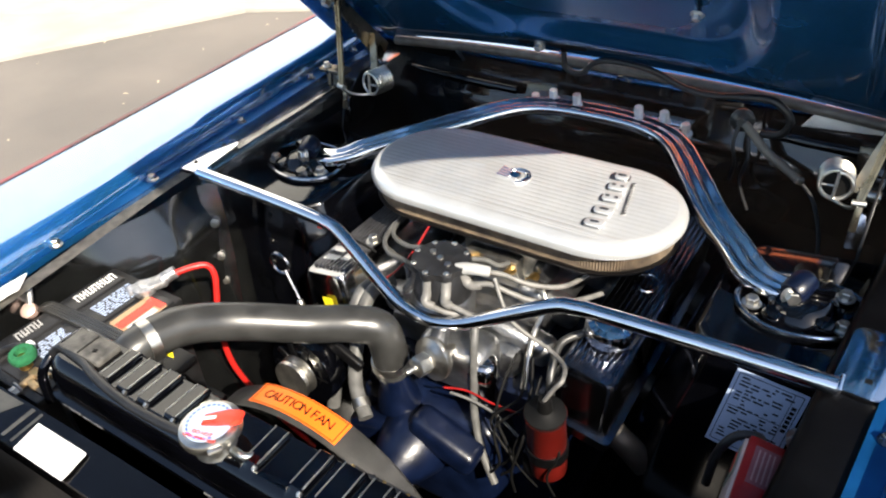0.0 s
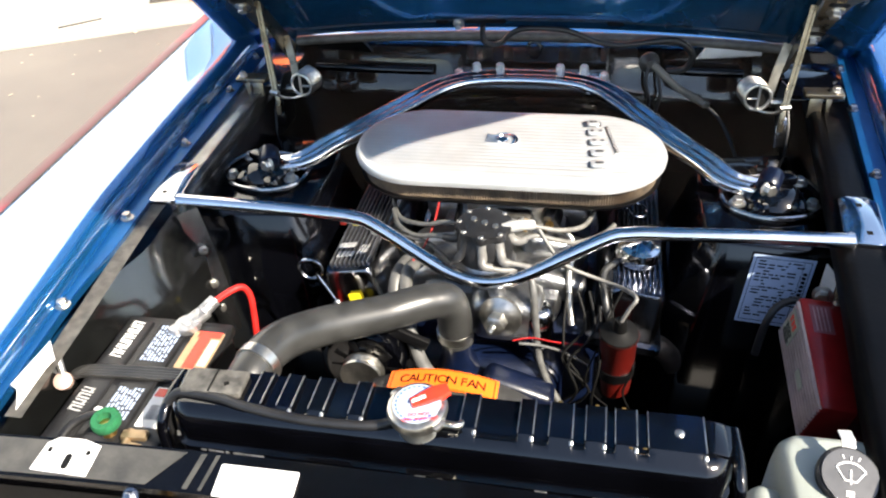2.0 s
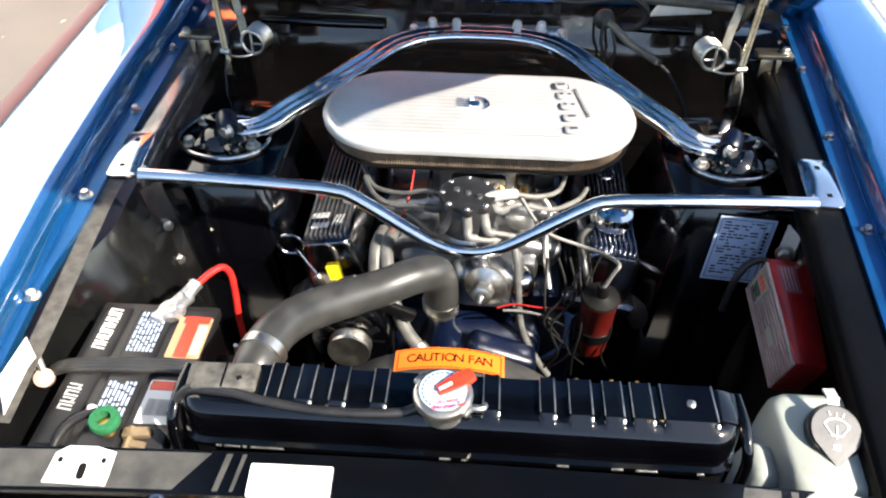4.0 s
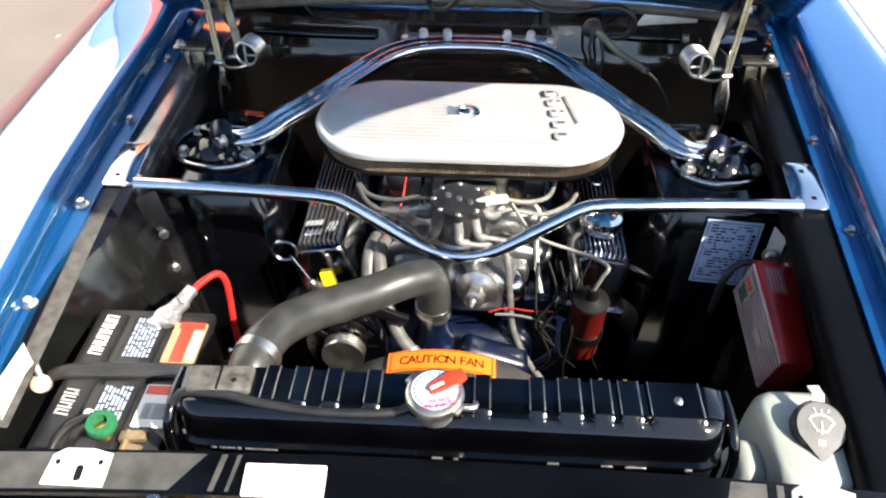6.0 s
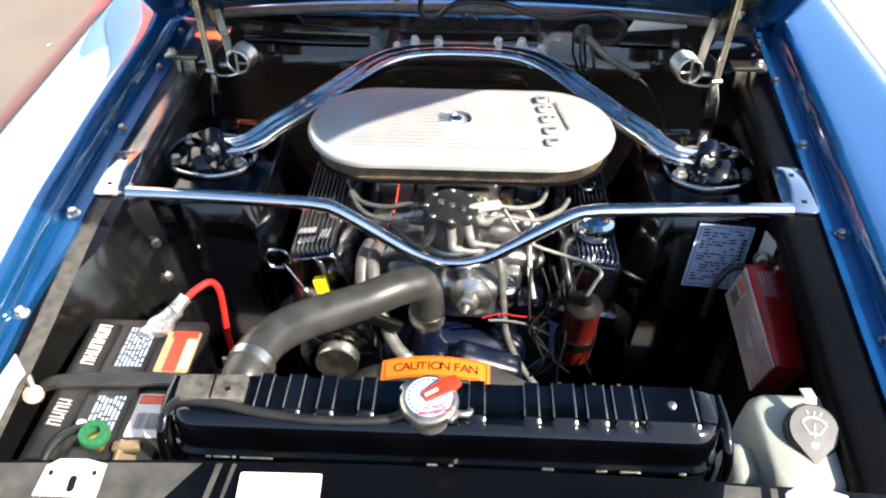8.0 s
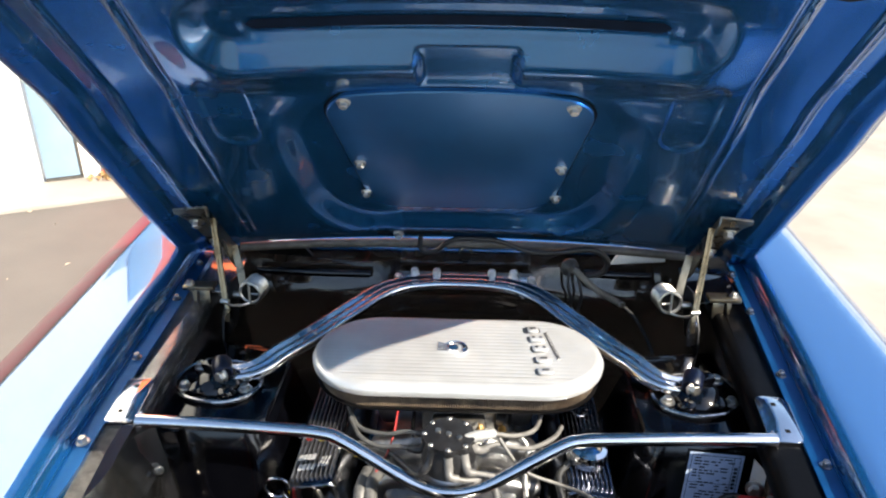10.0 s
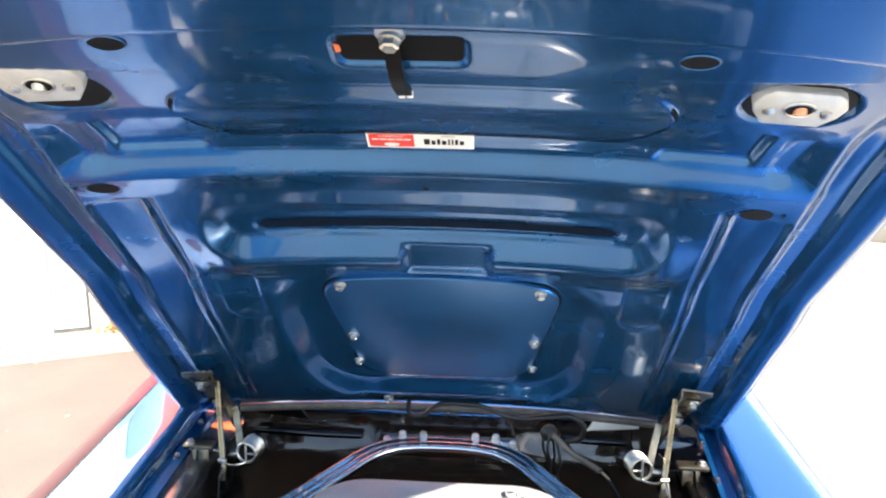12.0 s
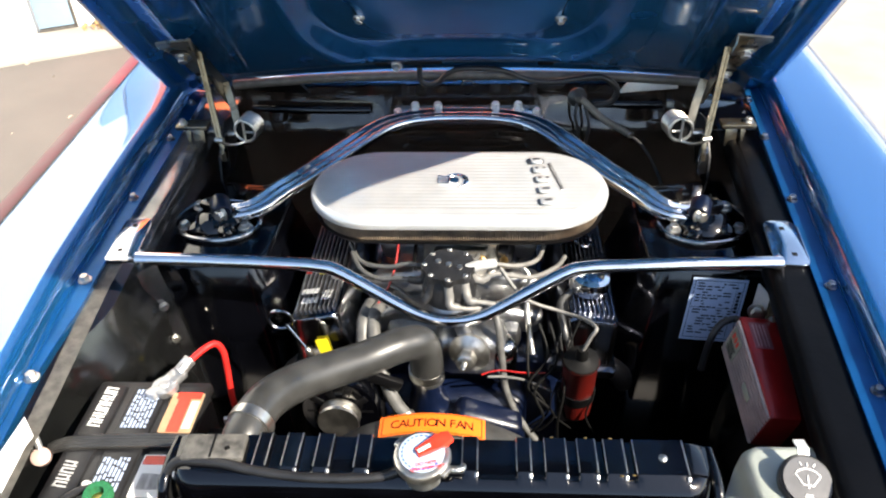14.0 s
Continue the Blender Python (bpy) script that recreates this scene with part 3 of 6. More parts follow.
def relief(x, y):
    """How far the hood's inner panel stands off towards the engine."""
    a = abs(x)
    d = 0.0
    # trough with the long slot: a steep wall behind it, stepped back in the middle
    yy = y - 0.03 * x * x
    inside = -stadium_distance(x + 0.003, yy - 0.013, 0.366, 0.063)
    crest = ramp(-0.030, 0.030, yy)
    wall = sum(min(max((inside + e) / 0.034, 0.0), 1.0) for e in (-0.004, 0.0, 0.004)) / 3
    t = 0.018 * crest * (1 - ramp(0.079, 0.160, yy)) * (1 - ramp(0.34, 0.43, a)) - (0.018 + 0.018 * crest) * wall
    step = (ramp(-0.064, -0.044, x) - ramp(0.078, 0.098, x)) * (ramp(0.030, 0.045, yy) - ramp(0.125, 0.150, yy))
    d += t * (1 - step) + min(t, -0.004) * step
    d -= 0.004 * in_rounded(x, yy, 0.002, 0.023, 0.590, 0.034, 0.016, 0.004)
    # front panel pressed in
    d += 0.0065 * ramp(-0.330, -0.270, y) * in_rounded(x, y, -0.003, -0.252, 0.575, 0.132, 0.06, 0.0018)
    # surround of the cover plate
    lift = 0.003 + 0.016 * ramp(0.10, 0.26, y) + 0.014 * ramp(0.25, 0.46, y)
    bowl = in_rounded(x, y, 0, 0.350, 0.600, 0.410, 0.13, 0.030)
    d += lift * ramp(0.10, 0.20, y) * (1 - bowl)
    for s in (-1, 1):
        d -= 0.0035 * in_rounded(x, y, s * (0.372 + 0.05 * (y - 0.2)), 0.185, 0.075, 0.155, 0.034, 0.0022)
        # sloping pockets before the cross rib
        inside = 0.350 - 0.058 * ramp(-0.215, -0.148, y)
        d -= 0.008 * (ramp(inside - 0.010, inside + 0.004, s * x) - ramp(0.406, 0.418, s * x)) * (ramp(-0.226, -0.214, y) - ramp(-0.160, -0.148, y))
        d -= 0.002 * in_rounded(x, y, s * 0.452, -0.185, 0.030, 0.080, 0.013, 0.008)
        d -= 0.006 * in_rounded(x, y, s * 0.397, -0.316, 0.112, 0.094, 0.045, 0.004)
    # side rails: a thin bead, a wide groove, then the lip
    edge = hood_half(y) - a
    run = ramp(-0.082, -0.066, y) * (1 - ramp(0.52, 0.56, y))
    d -= 0.006 * run * (ramp(0.116, 0.124, edge) - ramp(0.196, 0.204, edge))
    d -= 0.005 * run * (ramp(0.204, 0.208, edge) - ramp(0.214, 0.221, edge))
    d -= 0.012 * ramp(-0.35, -0.25, y) * (ramp(0.060, 0.078, edge) - ramp(0.098, 0.118, edge))
    d += 0.010 * (1 - ramp(0.022, 0.066, edge))
    d -= 0.018 * (1 - ramp(0.0, 0.022, edge))
    d += 0.007 * (1 - ramp(-0.350, -0.343, y + 0.19 * x * x)) * ramp(0.0, 0.03, edge)
    d += 0.026 * (1 - ramp(-0.472, -0.436, y - 0.10 * x * x))
    d -= 0.006 * in_rounded(x, y, -0.010, -0.395, 0.124, 0.046, 0.012, 0.004)
    d -= 0.024 * ramp(0.555, 0.598, y - 0.02 * x * x)
    return d
def curved_rear(u, y):
    """The rear edge runs further back at its corners."""
    return y - 0.026 * (1 - u ** 8) * ramp(0.50, 0.64, y)
def hood_under(x, y):
    """Height of the inner panel; its cross rib ends before the side rails."""
    k = ramp(0.46, 0.53, abs(x))
    return (1 - k) * hood_z(y) + k * hood_z(y, HOOD_SIDE) - 0.09 * x * x
def hood_point(u, y, off=0.0):
    x = u * hood_half(y)
    y = curved_rear(u, y)
    return Vector((x, y, hood_under(x, y))) - hood_up(x, y) * (relief(x, y) + off)
def hood_top(u, y):
    x = u * hood_half(y)
    y = curved_rear(u, y)
    return Vector((x, y, hood_z(y, HOOD_SIDE) - 0.09 * x * x)) + hood_up(x, y) * (0.012 + 0.020 * (1 - abs(u) ** 8) + 0.004)
HY0, HY1 = -0.60, 0.642
hood = thing("hood", "raised blue steel hood showing its ribbed underside", "car hood", (0, HY1, hood_z(HY1)))
bm = B()
NU, NV = 400, 430
us, vs = steps(-1, 1, NU), steps(HY0, HY1, NV)
grid(bm, us, vs, hood_point)
part("inner_panel", bm, PAINT_UNDER, hood, "pressed inner panel, its shade put into a darker blue", 60)
bm = B()
grid(bm, steps(-1, 1, 24), steps(HY0, HY1, 30), hood_top)
top = part("outer_skin", bm, PAINT, hood, "smooth blue outer skin", 50)
bm = B()
loop = [(u, HY0) for u in us] + [(1, y) for y in vs[1:]] + [(u, HY1) for u in us[::-1][1:]] + [(-1, y) for y in vs[::-1][1:-1]]
lo = [bm.verts.new(hood_point(*q)) for q in loop]
hi = [bm.verts.new(hood_top(*q)) for q in loop]
for k in range(len(loop)):
    bm.faces.new((lo[k], lo[(k + 1) % len(loop)], hi[(k + 1) % len(loop)], hi[k]))
part("hem", bm, PAINT, hood, "", 50)

def on_hood(x, y, off=0.0, span=0.015):
    """A pose on the inner panel whose z points to the engine and whose y points to the nose."""
    p = hood_point(x / hood_half(y), y, off)
    s = (hood_z(y + span) - hood_z(y - span)) / (2 * span)
    n = -Vector((0.18 * x, -s, 1)).normalized()
    t = Vector((1, 0, 0))
    f = n.cross(t).normalized()
    t = f.cross(n)
    m = Matrix((t, f, n)).transposed().to_4x4()
    m.translation = p
    return m
def oval(rx, ry, n=24):
    return [(rx * math.cos(math.tau * k / n), ry * math.sin(math.tau * k / n)) for k in range(n)]
# cover plate with its bolts
pm = on_hood(0.0, 0.32, 0.0, 0.12)
def flat_at(x, y, off):
    return hood_point(x / hood_half(y), y, off)
def plate_at(x, y, off):
    """A point on the plane of the cover plate."""
    p0, p1 = flat_at(0, 0.20, 0.0), flat_at(0, 0.46, 0.0)
    n = (p1 - p0).cross(Vector((1, 0, 0))).normalized()
    n = n if n.z < 0 else -n
    return p0 + (p1 - p0) * ((y - 0.20) / 0.26) + Vector((x, 0, 0)) + n * off
po = []
for cx, cy, r, a0 in ((0.128, 0.438, 0.070, 0), (-0.122, 0.438, 0.070, 90), (-0.168, 0.212, 0.048, 180), (0.174, 0.216, 0.048, 270)):
    for j in range(9):
        q = radians(a0 + 90 * j / 8)
        x, y = cx + r * math.cos(q), cy + r * math.sin(q)
        po.append((x, y - 0.016 * max(0.0, 1 - (x / 0.20) ** 2) * (y < 0.3)))
    if a0 == 180:
        po += [(x, 0.164 - 0.016 * (1 - (x / 0.20) ** 2)) for x in (-0.12, -0.06, 0.0, 0.06, 0.12)]
bm = B()
rings = []
for k, off in ((1.0, -0.004), (1.0, 0.0105), (0.99, 0.0125), (0.6, 0.0125)):
    rings.append([bm.verts.new(plate_at(x * k, 0.325 + (y - 0.325) * k, off)) for x, y in po])
for a, b in zip(rings, rings[1:]):
    for k in range(len(po)):
        bm.faces.new((a[k], a[(k + 1) % len(po)], b[(k + 1) % len(po)], b[k]))
bm.faces.new(rings[-1])
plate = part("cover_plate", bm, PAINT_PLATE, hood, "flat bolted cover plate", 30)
bm = B()
gap = [[bm.verts.new(plate_at(x * k, 0.325 + (y - 0.325) * k, off)) for x, y in po] for k, off in ((0.99, 0.004), (1.016, 0.0065))]
for k in range(len(po)):
    bm.faces.new((gap[0][k], gap[0][(k + 1) % len(po)], gap[1][(k + 1) % len(po)], gap[1][k]))
part("plate_outline", bm, INK, plate, "dark line round the plate")
for x, y in ((-0.180, 0.173), (0.184, 0.181), (-0.185, 0.341), (0.191, 0.349), (-0.191, 0.445), (0.197, 0.455)):
    m = pm.copy()
    m.translation = plate_at(x, y, 0.0125)
    b = lathe(B(), [(0.0115, 0), (0.0115, 0.0018), (0.006, 0.002)], (0, 0, 0), (0, 0, 1), 20)
    hexnut(b, (0, 0, 0.0015), (0, 0, 1), 0.0072, 0.010)
    b.transform(m)
    part("bolt", b, STEEL, plate, "silver hex bolt")
# dark strip painting in the shade line along the rear edge of the pressed front panel
outline = []
for cx, a0 in ((0.2245, 40), (-0.2305, -90)):
    for k in range(17):
        a = radians(a0 - 130 * k / 16)
        outline.append((cx + 0.0605 * math.cos(a), -0.252 - 0.0605 * math.sin(a)))
mid = len(outline) // 2
a, b = outline[mid - 1], outline[mid]
bm = B()
dense = outline[:mid] + [(a[0] + (b[0] - a[0]) * k / 24, a[1] + (b[1] - a[1]) * k / 24) for k in range(1, 24)] + outline[mid:]
pairs = []
for x, y in dense:
    cx = min(max(x, -0.2305), 0.2245)
    n = Vector((x - cx, y + 0.252)).normalized() * 0.0042
    pairs.append((bm.verts.new(flat_at(x, y, 0.0014)), bm.verts.new(flat_at(x + n.x, y + n.y, 0.0014))))
for (p, q), (r, s) in zip(pairs, pairs[1:]):
    bm.faces.new((p, q, s, r))
part("panel_shade_line", bm, SLOTDARK, hood, "thin dark strip painting the shade line of the pressed panel")
# dark strip painting in the long slot's shade, and the round holes
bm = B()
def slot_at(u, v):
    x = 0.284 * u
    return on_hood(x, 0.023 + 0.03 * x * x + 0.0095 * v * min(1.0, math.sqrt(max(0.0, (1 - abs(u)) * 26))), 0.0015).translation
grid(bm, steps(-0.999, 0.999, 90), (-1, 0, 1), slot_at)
part("slot_shade", bm, SLOTDARK, hood, "dark strip painting the shade of the long slot")
for x, y, rx, ry in ((-0.461, -0.111, 0.022, 0.016), (0.453, -0.083, 0.022, 0.016), (-0.284, -0.416, 0.018, 0.013), (0.267, -0.401, 0.018, 0.013), (-0.008, -0.095, 0.004, 0.004), (-0.497, -0.118, 0.003, 0.003), (0.487, -0.092, 0.003, 0.003), (0.27, 0.10, 0.002, 0.002), (-0.28, 0.105, 0.002, 0.002)):
    hole = part("drain_hole", slab(B(), oval(rx, ry), 0.0008, on_hood(x, y, 0.0006)), INK, hood, "dark round hole")
    if y < -0.3:
        part("hole_flange", tube(B(), [on_hood(x, y, 0.001) @ Vector((px, py, 0)) for px, py in oval(rx, ry)] + [on_hood(x, y, 0.001) @ Vector((rx, 0, 0))], 0.0013, 6, 1), PAINT_UNDER, hole)
part("latch_opening", slab(B(), rounded(0.118, 0.044, 0.008), 0.001, on_hood(-0.010, -0.395, 0.0006)), INK, hood, "dark latch slot")
lm = on_hood(-0.016, -0.430, 0.0)
latch = part("latch", sweep(B(), [lm @ Vector(v) for v in ((0, 0.0, 0.006), (0.001, -0.035, 0.014), (0.003, -0.065, 0.019), (0.006, -0.092, 0.014))], [(-0.007, -0.004), (0.007, -0.004), (0.007, 0.004), (-0.007, 0.004)], up=lm.to_3x3() @ Vector((0, 0, 1))), SATIN, hood, "worn black latch tongue with a bolt")
b = lathe(B(), [(0.014, 0.0), (0.014, 0.005), (0.0105, 0.007), (0.0105, 0.011)], (0, 0, 0), (0, 0, 1), 24)
lathe(b, [(0.009, 0.010), (0.009, 0.018), (0.007, 0.020)], (0, 0, 0), (0, 0, 1), 6)
b.transform(lm)
part("latch_bolt", b, STEEL, latch)
part("latch_rust", slab(B(), rounded(0.007, 0.014, 0.003), 0.001, on_hood(-0.071, -0.398, 0.001)), PRIMER, latch, "rusty edge of the latch slot")
for dx in (0.003, 0.011):
    part("latch_tip", box(B(), (dx, -0.094, 0.015), (0.0065, 0.006, 0.007), (0, 0, 0), 0.001, m=lm), WHITE, latch)
for s in (-1, 1):
    m = on_hood(s * 0.388, -0.330 if s > 0 else -0.350, -0.004) @ pose(0, 0, 0.001, -14, 0, 0) @ Matrix.Diagonal((0.84, 0.84, 0.84, 1))
    # Black sheet paints in the shade of the shallow lock recess.
    part("lock_recess_shade", slab(B(), rounded(0.108, 0.100, 0.048), 0.0015, on_hood(s * 0.397, -0.316, 0.0008)), INK, hood, "black sheet painting the shade of the lock recess")
    ol = [(-0.034, -0.032), (0.034, -0.032), (0.050, -0.012), (0.056, 0.006), (0.048, 0.024), (0.036, 0.032), (-0.036, 0.032), (-0.048, 0.024), (-0.056, 0.006), (-0.050, -0.012)]
    b = slab(B(), ol, 0.026, m, 0.003, 2)
    lock = part("hood_lock", b, LOCKALU, hood, "grey cast hood lock plate")
    part("lock_bore", slab(B(), oval(0.018, 0.013), 0.0012, m @ pose(0, 0.002, 0.0262)), INK, lock)
    ring = m @ pose(0, 0.002, 0.0268)
    part("bore_ring", tube(B(), [ring @ Vector((px, py, 0)) for px, py in oval(0.018, 0.013) + [(0.018, 0)]], 0.0018, 6, 1), STEEL, lock)
    part("lock_pin", cyl(B(), m @ Vector((0.002 * s, 0.002, 0.020)), m @ Vector((0.002 * s, -0.004, 0.030)), 0.008, 0.007, 14), COPPER if s > 0 else STEEL, lock)
    coil = m @ pose(0.004, 0.038, 0.012)
    for r in (0.030, 0.024):
        part("spring_arc", tube(B(), [coil @ Vector((r * math.cos(q), 0.5 * r * math.sin(q) - 0.006, 0)) for q in steps(0.2, math.pi - 0.2, 14)], 0.0022, 6, 1), STEEL, lock)
    for dx in (-0.034, 0.034):
        part("screw", lathe(B(), [(0.006, 0), (0.006, 0.002), (0.003, 0.003)], m @ Vector((dx, -0.004, 0.026)), m.to_3x3() @ Vector((0, 0, 1)), 12), STEEL, lock)
# label on the hood
lm = on_hood(-0.010, -0.163, 0.0012, 0.010)
lab = thing("hood_label", "white and red rectangular service label on the hood", "label", lm.translation)
part("paper", slab(B(), rounded(0.138, 0.036, 0.001, 2), 0.0004, lm), WHITE, lab)
part("red_panel", slab(B(), rounded(0.058, 0.029, 0.001, 2, -0.037, 0.0), 0.0003, lm @ pose(0, 0, 0.0005)), REDPLASTIC, lab, "red printed panel")
part("emblem", slab(B(), [(-0.037 + x, y - 0.009) for x, y in oval(0.010, 0.0042, 20)], 0.0002, lm @ pose(0, 0, 0.0009)), WHITE, lab, "oval emblem")
text_part("IMPORTANT", 0.0058, lm @ pose(-0.037, 0.0098, 0.0010), WHITE, lab, "lettering", "", 0.0001)
for w, h, y in ((0.052, 0.0030, 0.0030),):
    for k in range(5):
        part("printed_line", box(B(), (-0.037 + w * (k - 2) / 5, y, 0.001), (w / 5 * 0.82, h, 0.0002), m=lm), WHITE, lab)
for k, (w, h, y) in enumerate(((0.0085, 0.0130, 0.0), (0.0062, 0.0095, -0.0018), (0.0045, 0.0125, 0.0), (0.0066, 0.0095, -0.0018), (0.0028, 0.0135, 0.0), (0.0028, 0.0135, 0.0), (0.0045, 0.0125, 0.0), (0.0066, 0.0095, -0.0018))):
    x = 0.005 + (0.0, 0.0085, 0.0152, 0.0222, 0.0285, 0.0330, 0.0382, 0.0450)[k]
    part("brand_mark", box(B(), (x + 0.0035, y - 0.0015, 0.0006), (w * 0.86, h, 0.0003), m=lm), INK, lab)
part("printed_line", box(B(), (0.036, 0.0115, 0.0006), (0.018, 0.0018, 0.0003), m=lm), CAST, lab)

# ---- engine bay: the large things ----
# cross bar
mc = thing("cross_brace_bar", "chromed cross bar dipping over the engine between the aprons", "brace bar", (0, 0, 0.86))
half = [(0.53, 0.0, 0.952), (0.40, -0.006, 0.953), (0.26, -0.014, 0.953), (0.215, -0.018, 0.952), (0.18, -0.024, 0.944), (0.075, -0.052, 0.893), (0.035, -0.060, 0.879), (0.0, -0.063, 0.876)]
bar_path = [(-x, y, z) for x, y, z in half] + [p for p in half[::-1][1:]]
part("bar", tube(B(), bar_path, 0.0112, 18, 8), CHROME, mc)
for sd in (-1, 1):
    pl = part("end_plate", slab(B(), [(sd * x, y) for x, y in rounded(0.056, 0.118, 0.014)], 0.004, pose(-0.570 if sd < 0 else 0.556, 0.060, 0.9455, 2, 0, sd * -5), 0.001), CHROME, mc, "chromed end plate")
    part("gusset", box(B(), (sd * 0.532, 0.012, 0.944), (0.006, 0.030, 0.014), (0, sd * 20, 0), 0.002), CHROME, mc)
    for y in (0.028, 0.098):
        part("bolt_hole", box(B(), ((-0.572 if sd < 0 else 0.560), y, 0.9490 + 0.035 * (y - 0.06)), (0.008, 0.008, 0.002), (2, 0, 0)), INK, pl)

# air cleaner
CX, CY, CZ, LW, LD = 0.004, 0.222, 0.968, 0.556, 0.250
def stadium(w, d, n=24, z=0.0, cx=CX, cy=CY):
    r = d / 2
    out = [(cx + w / 2 - r + r * math.cos(a), cy + r * math.sin(a)) for a in (radians(-90 + 180 * k / n) for k in range(n + 1))]
    return out + [(cx - w / 2 + r + r * math.cos(a), cy + r * math.sin(a)) for a in (radians(90 + 180 * k / n) for k in range(n + 1))]
def loft(bm, outlines):
    rows = [[bm.verts.new((x, y, z)) for x, y in o] for o, z in outlines]
    n = len(rows[0])
    for a, b in zip(rows, rows[1:]):
        for k in range(n):
            bm.faces.new((a[k], a[(k + 1) % n], b[(k + 1) % n], b[k]))
    return bm, rows
air = thing("air_cleaner", "oval brushed aluminium air cleaner over a pleated filter", "air cleaner", (CX, CY, 0.88))
bm, rows = loft(B(), [(stadium(LW - 2 * o, LD - 2 * o), CZ + z) for o, z in ((0.010, -0.026), (0.0, -0.024), (-0.001, -0.016), (0.003, -0.008), (0.009, -0.003), (0.016, -0.001))])
bm.faces.new(rows[0][::-1])
part("lid_rim", bm, ALU, air, "polished rounded rim")
bm = B()
def lid_half(y):
    r = LD / 2 - 0.0155
    q = min(abs(y - CY), r - 1e-4)
    return LW / 2 - LD / 2 + math.sqrt(r * r - q * q)
rowsv = []
NR = 19
R0 = LD / 2 - 0.0156
for k in range(NR * 4 + 1):
    y = CY - R0 + 2 * R0 * k / (NR * 4)
    h = (0, 0.0009, 0.0009, 0.0009)[k % 4] if 2 < k < NR * 4 - 2 else 0
    w = lid_half(y)
    rowsv.append([bm.verts.new((CX + w * u, y, CZ - 0.001 + (h if abs(u) < 0.99 else 0))) for u in (-1, -0.985, 0, 0.985, 1)])
for a, b in zip(rowsv, rowsv[1:]):
    for k in range(4):
        bm.faces.new((a[k], a[k + 1], b[k + 1], b[k]))
part("lid_top", bm, ALU, air, "finely ribbed brushed top", 20)
bm = B()
n = 300
ol = []
base = stadium(LW - 0.03, LD - 0.03, 60)
per = [Vector((*p, 0)) for p in base]
lens = [0.0]
for a, b in zip(per, per[1:] + per[:1]):
    lens.append(lens[-1] + (b - a).length)
for k in range(2 * n):
    s = lens[-1] * k / (2 * n)
    j = max(i for i in range(len(per)) if lens[i] <= s)
    a, b = per[j], per[(j + 1) % len(per)]
    p = a + (b - a) * ((s - lens[j]) / max(lens[j + 1] - lens[j], 1e-9))
    out = (b - a).normalized().cross(Vector((0, 0, 1)))
    p = p + out * (0.002 if k % 2 else -0.002)
    ol.append((p.x, p.y))
bm, rows = loft(bm, [(ol, CZ - 0.056), (ol, CZ - 0.025)])
part("filter_element", bm, FILTER, air, "tan pleated paper filter", 10)
bm, rows = loft(B(), [(stadium(LW - 0.25, LD - 0.12), CZ - 0.075), (stadium(LW - 0.03, LD - 0.03), CZ - 0.066), (stadium(LW - 0.012, LD - 0.012), CZ - 0.056), (stadium(LW - 0.05, LD - 0.05), CZ - 0.055)])
bm.faces.new(rows[0][::-1]), bm.faces.new(rows[-1])
part("base_pan", bm, SATIN, air, "black base pan")

# strut brace to the firewall
brace = thing("firewall_strut_brace", "chromed ribbed strut brace from shock towers to firewall", "strut brace", (0, 0.4, 0.90))
PROF = [(-0.029, -0.006), (-0.029, 0.004), (-0.025, 0.009), (-0.018, 0.009), (-0.014, 0.003), (-0.006, 0.003), (-0.003, 0.007), (0.003, 0.007), (0.006, 0.003), (0.014, 0.003), (0.018, 0.009), (0.025, 0.009), (0.029, 0.004), (0.029, -0.006)]
arm = [(0.446, 0.221, 0.896), (0.424, 0.219, 0.900), (0.400, 0.222, 0.905), (0.376, 0.236, 0.912), (0.350, 0.262, 0.921), (0.300, 0.315, 0.930), (0.225, 0.435, 0.932), (0.178, 0.503, 0.934), (0.130, 0.540, 0.935), (0.070, 0.556, 0.936), (0.0, 0.560, 0.936)]
bp = [(-x, y, z) for x, y, z in arm] + arm[::-1][1:]
part("brace_channel", sweep(B(), smooth_path(bp, 6), [(0.9 * a, b) for a, b in PROF]), CHROME, brace, "", 60)
part("firewall_plate", box(B(), (0.01, 0.592, 0.931), (0.33, 0.048, 0.005), (0, 0, 0), 0.002), CHROME, brace)
for x in (-0.146, -0.106, -0.054, 0.076, 0.127, 0.170):
    part("bolt", hexnut(B(), (x, 0.578, 0.934 if abs(x - 0.012) < 0.13 else 0.918), (0, -0.15, 1), 0.0092, 0.026), ALU, brace, "bright hex bolt")

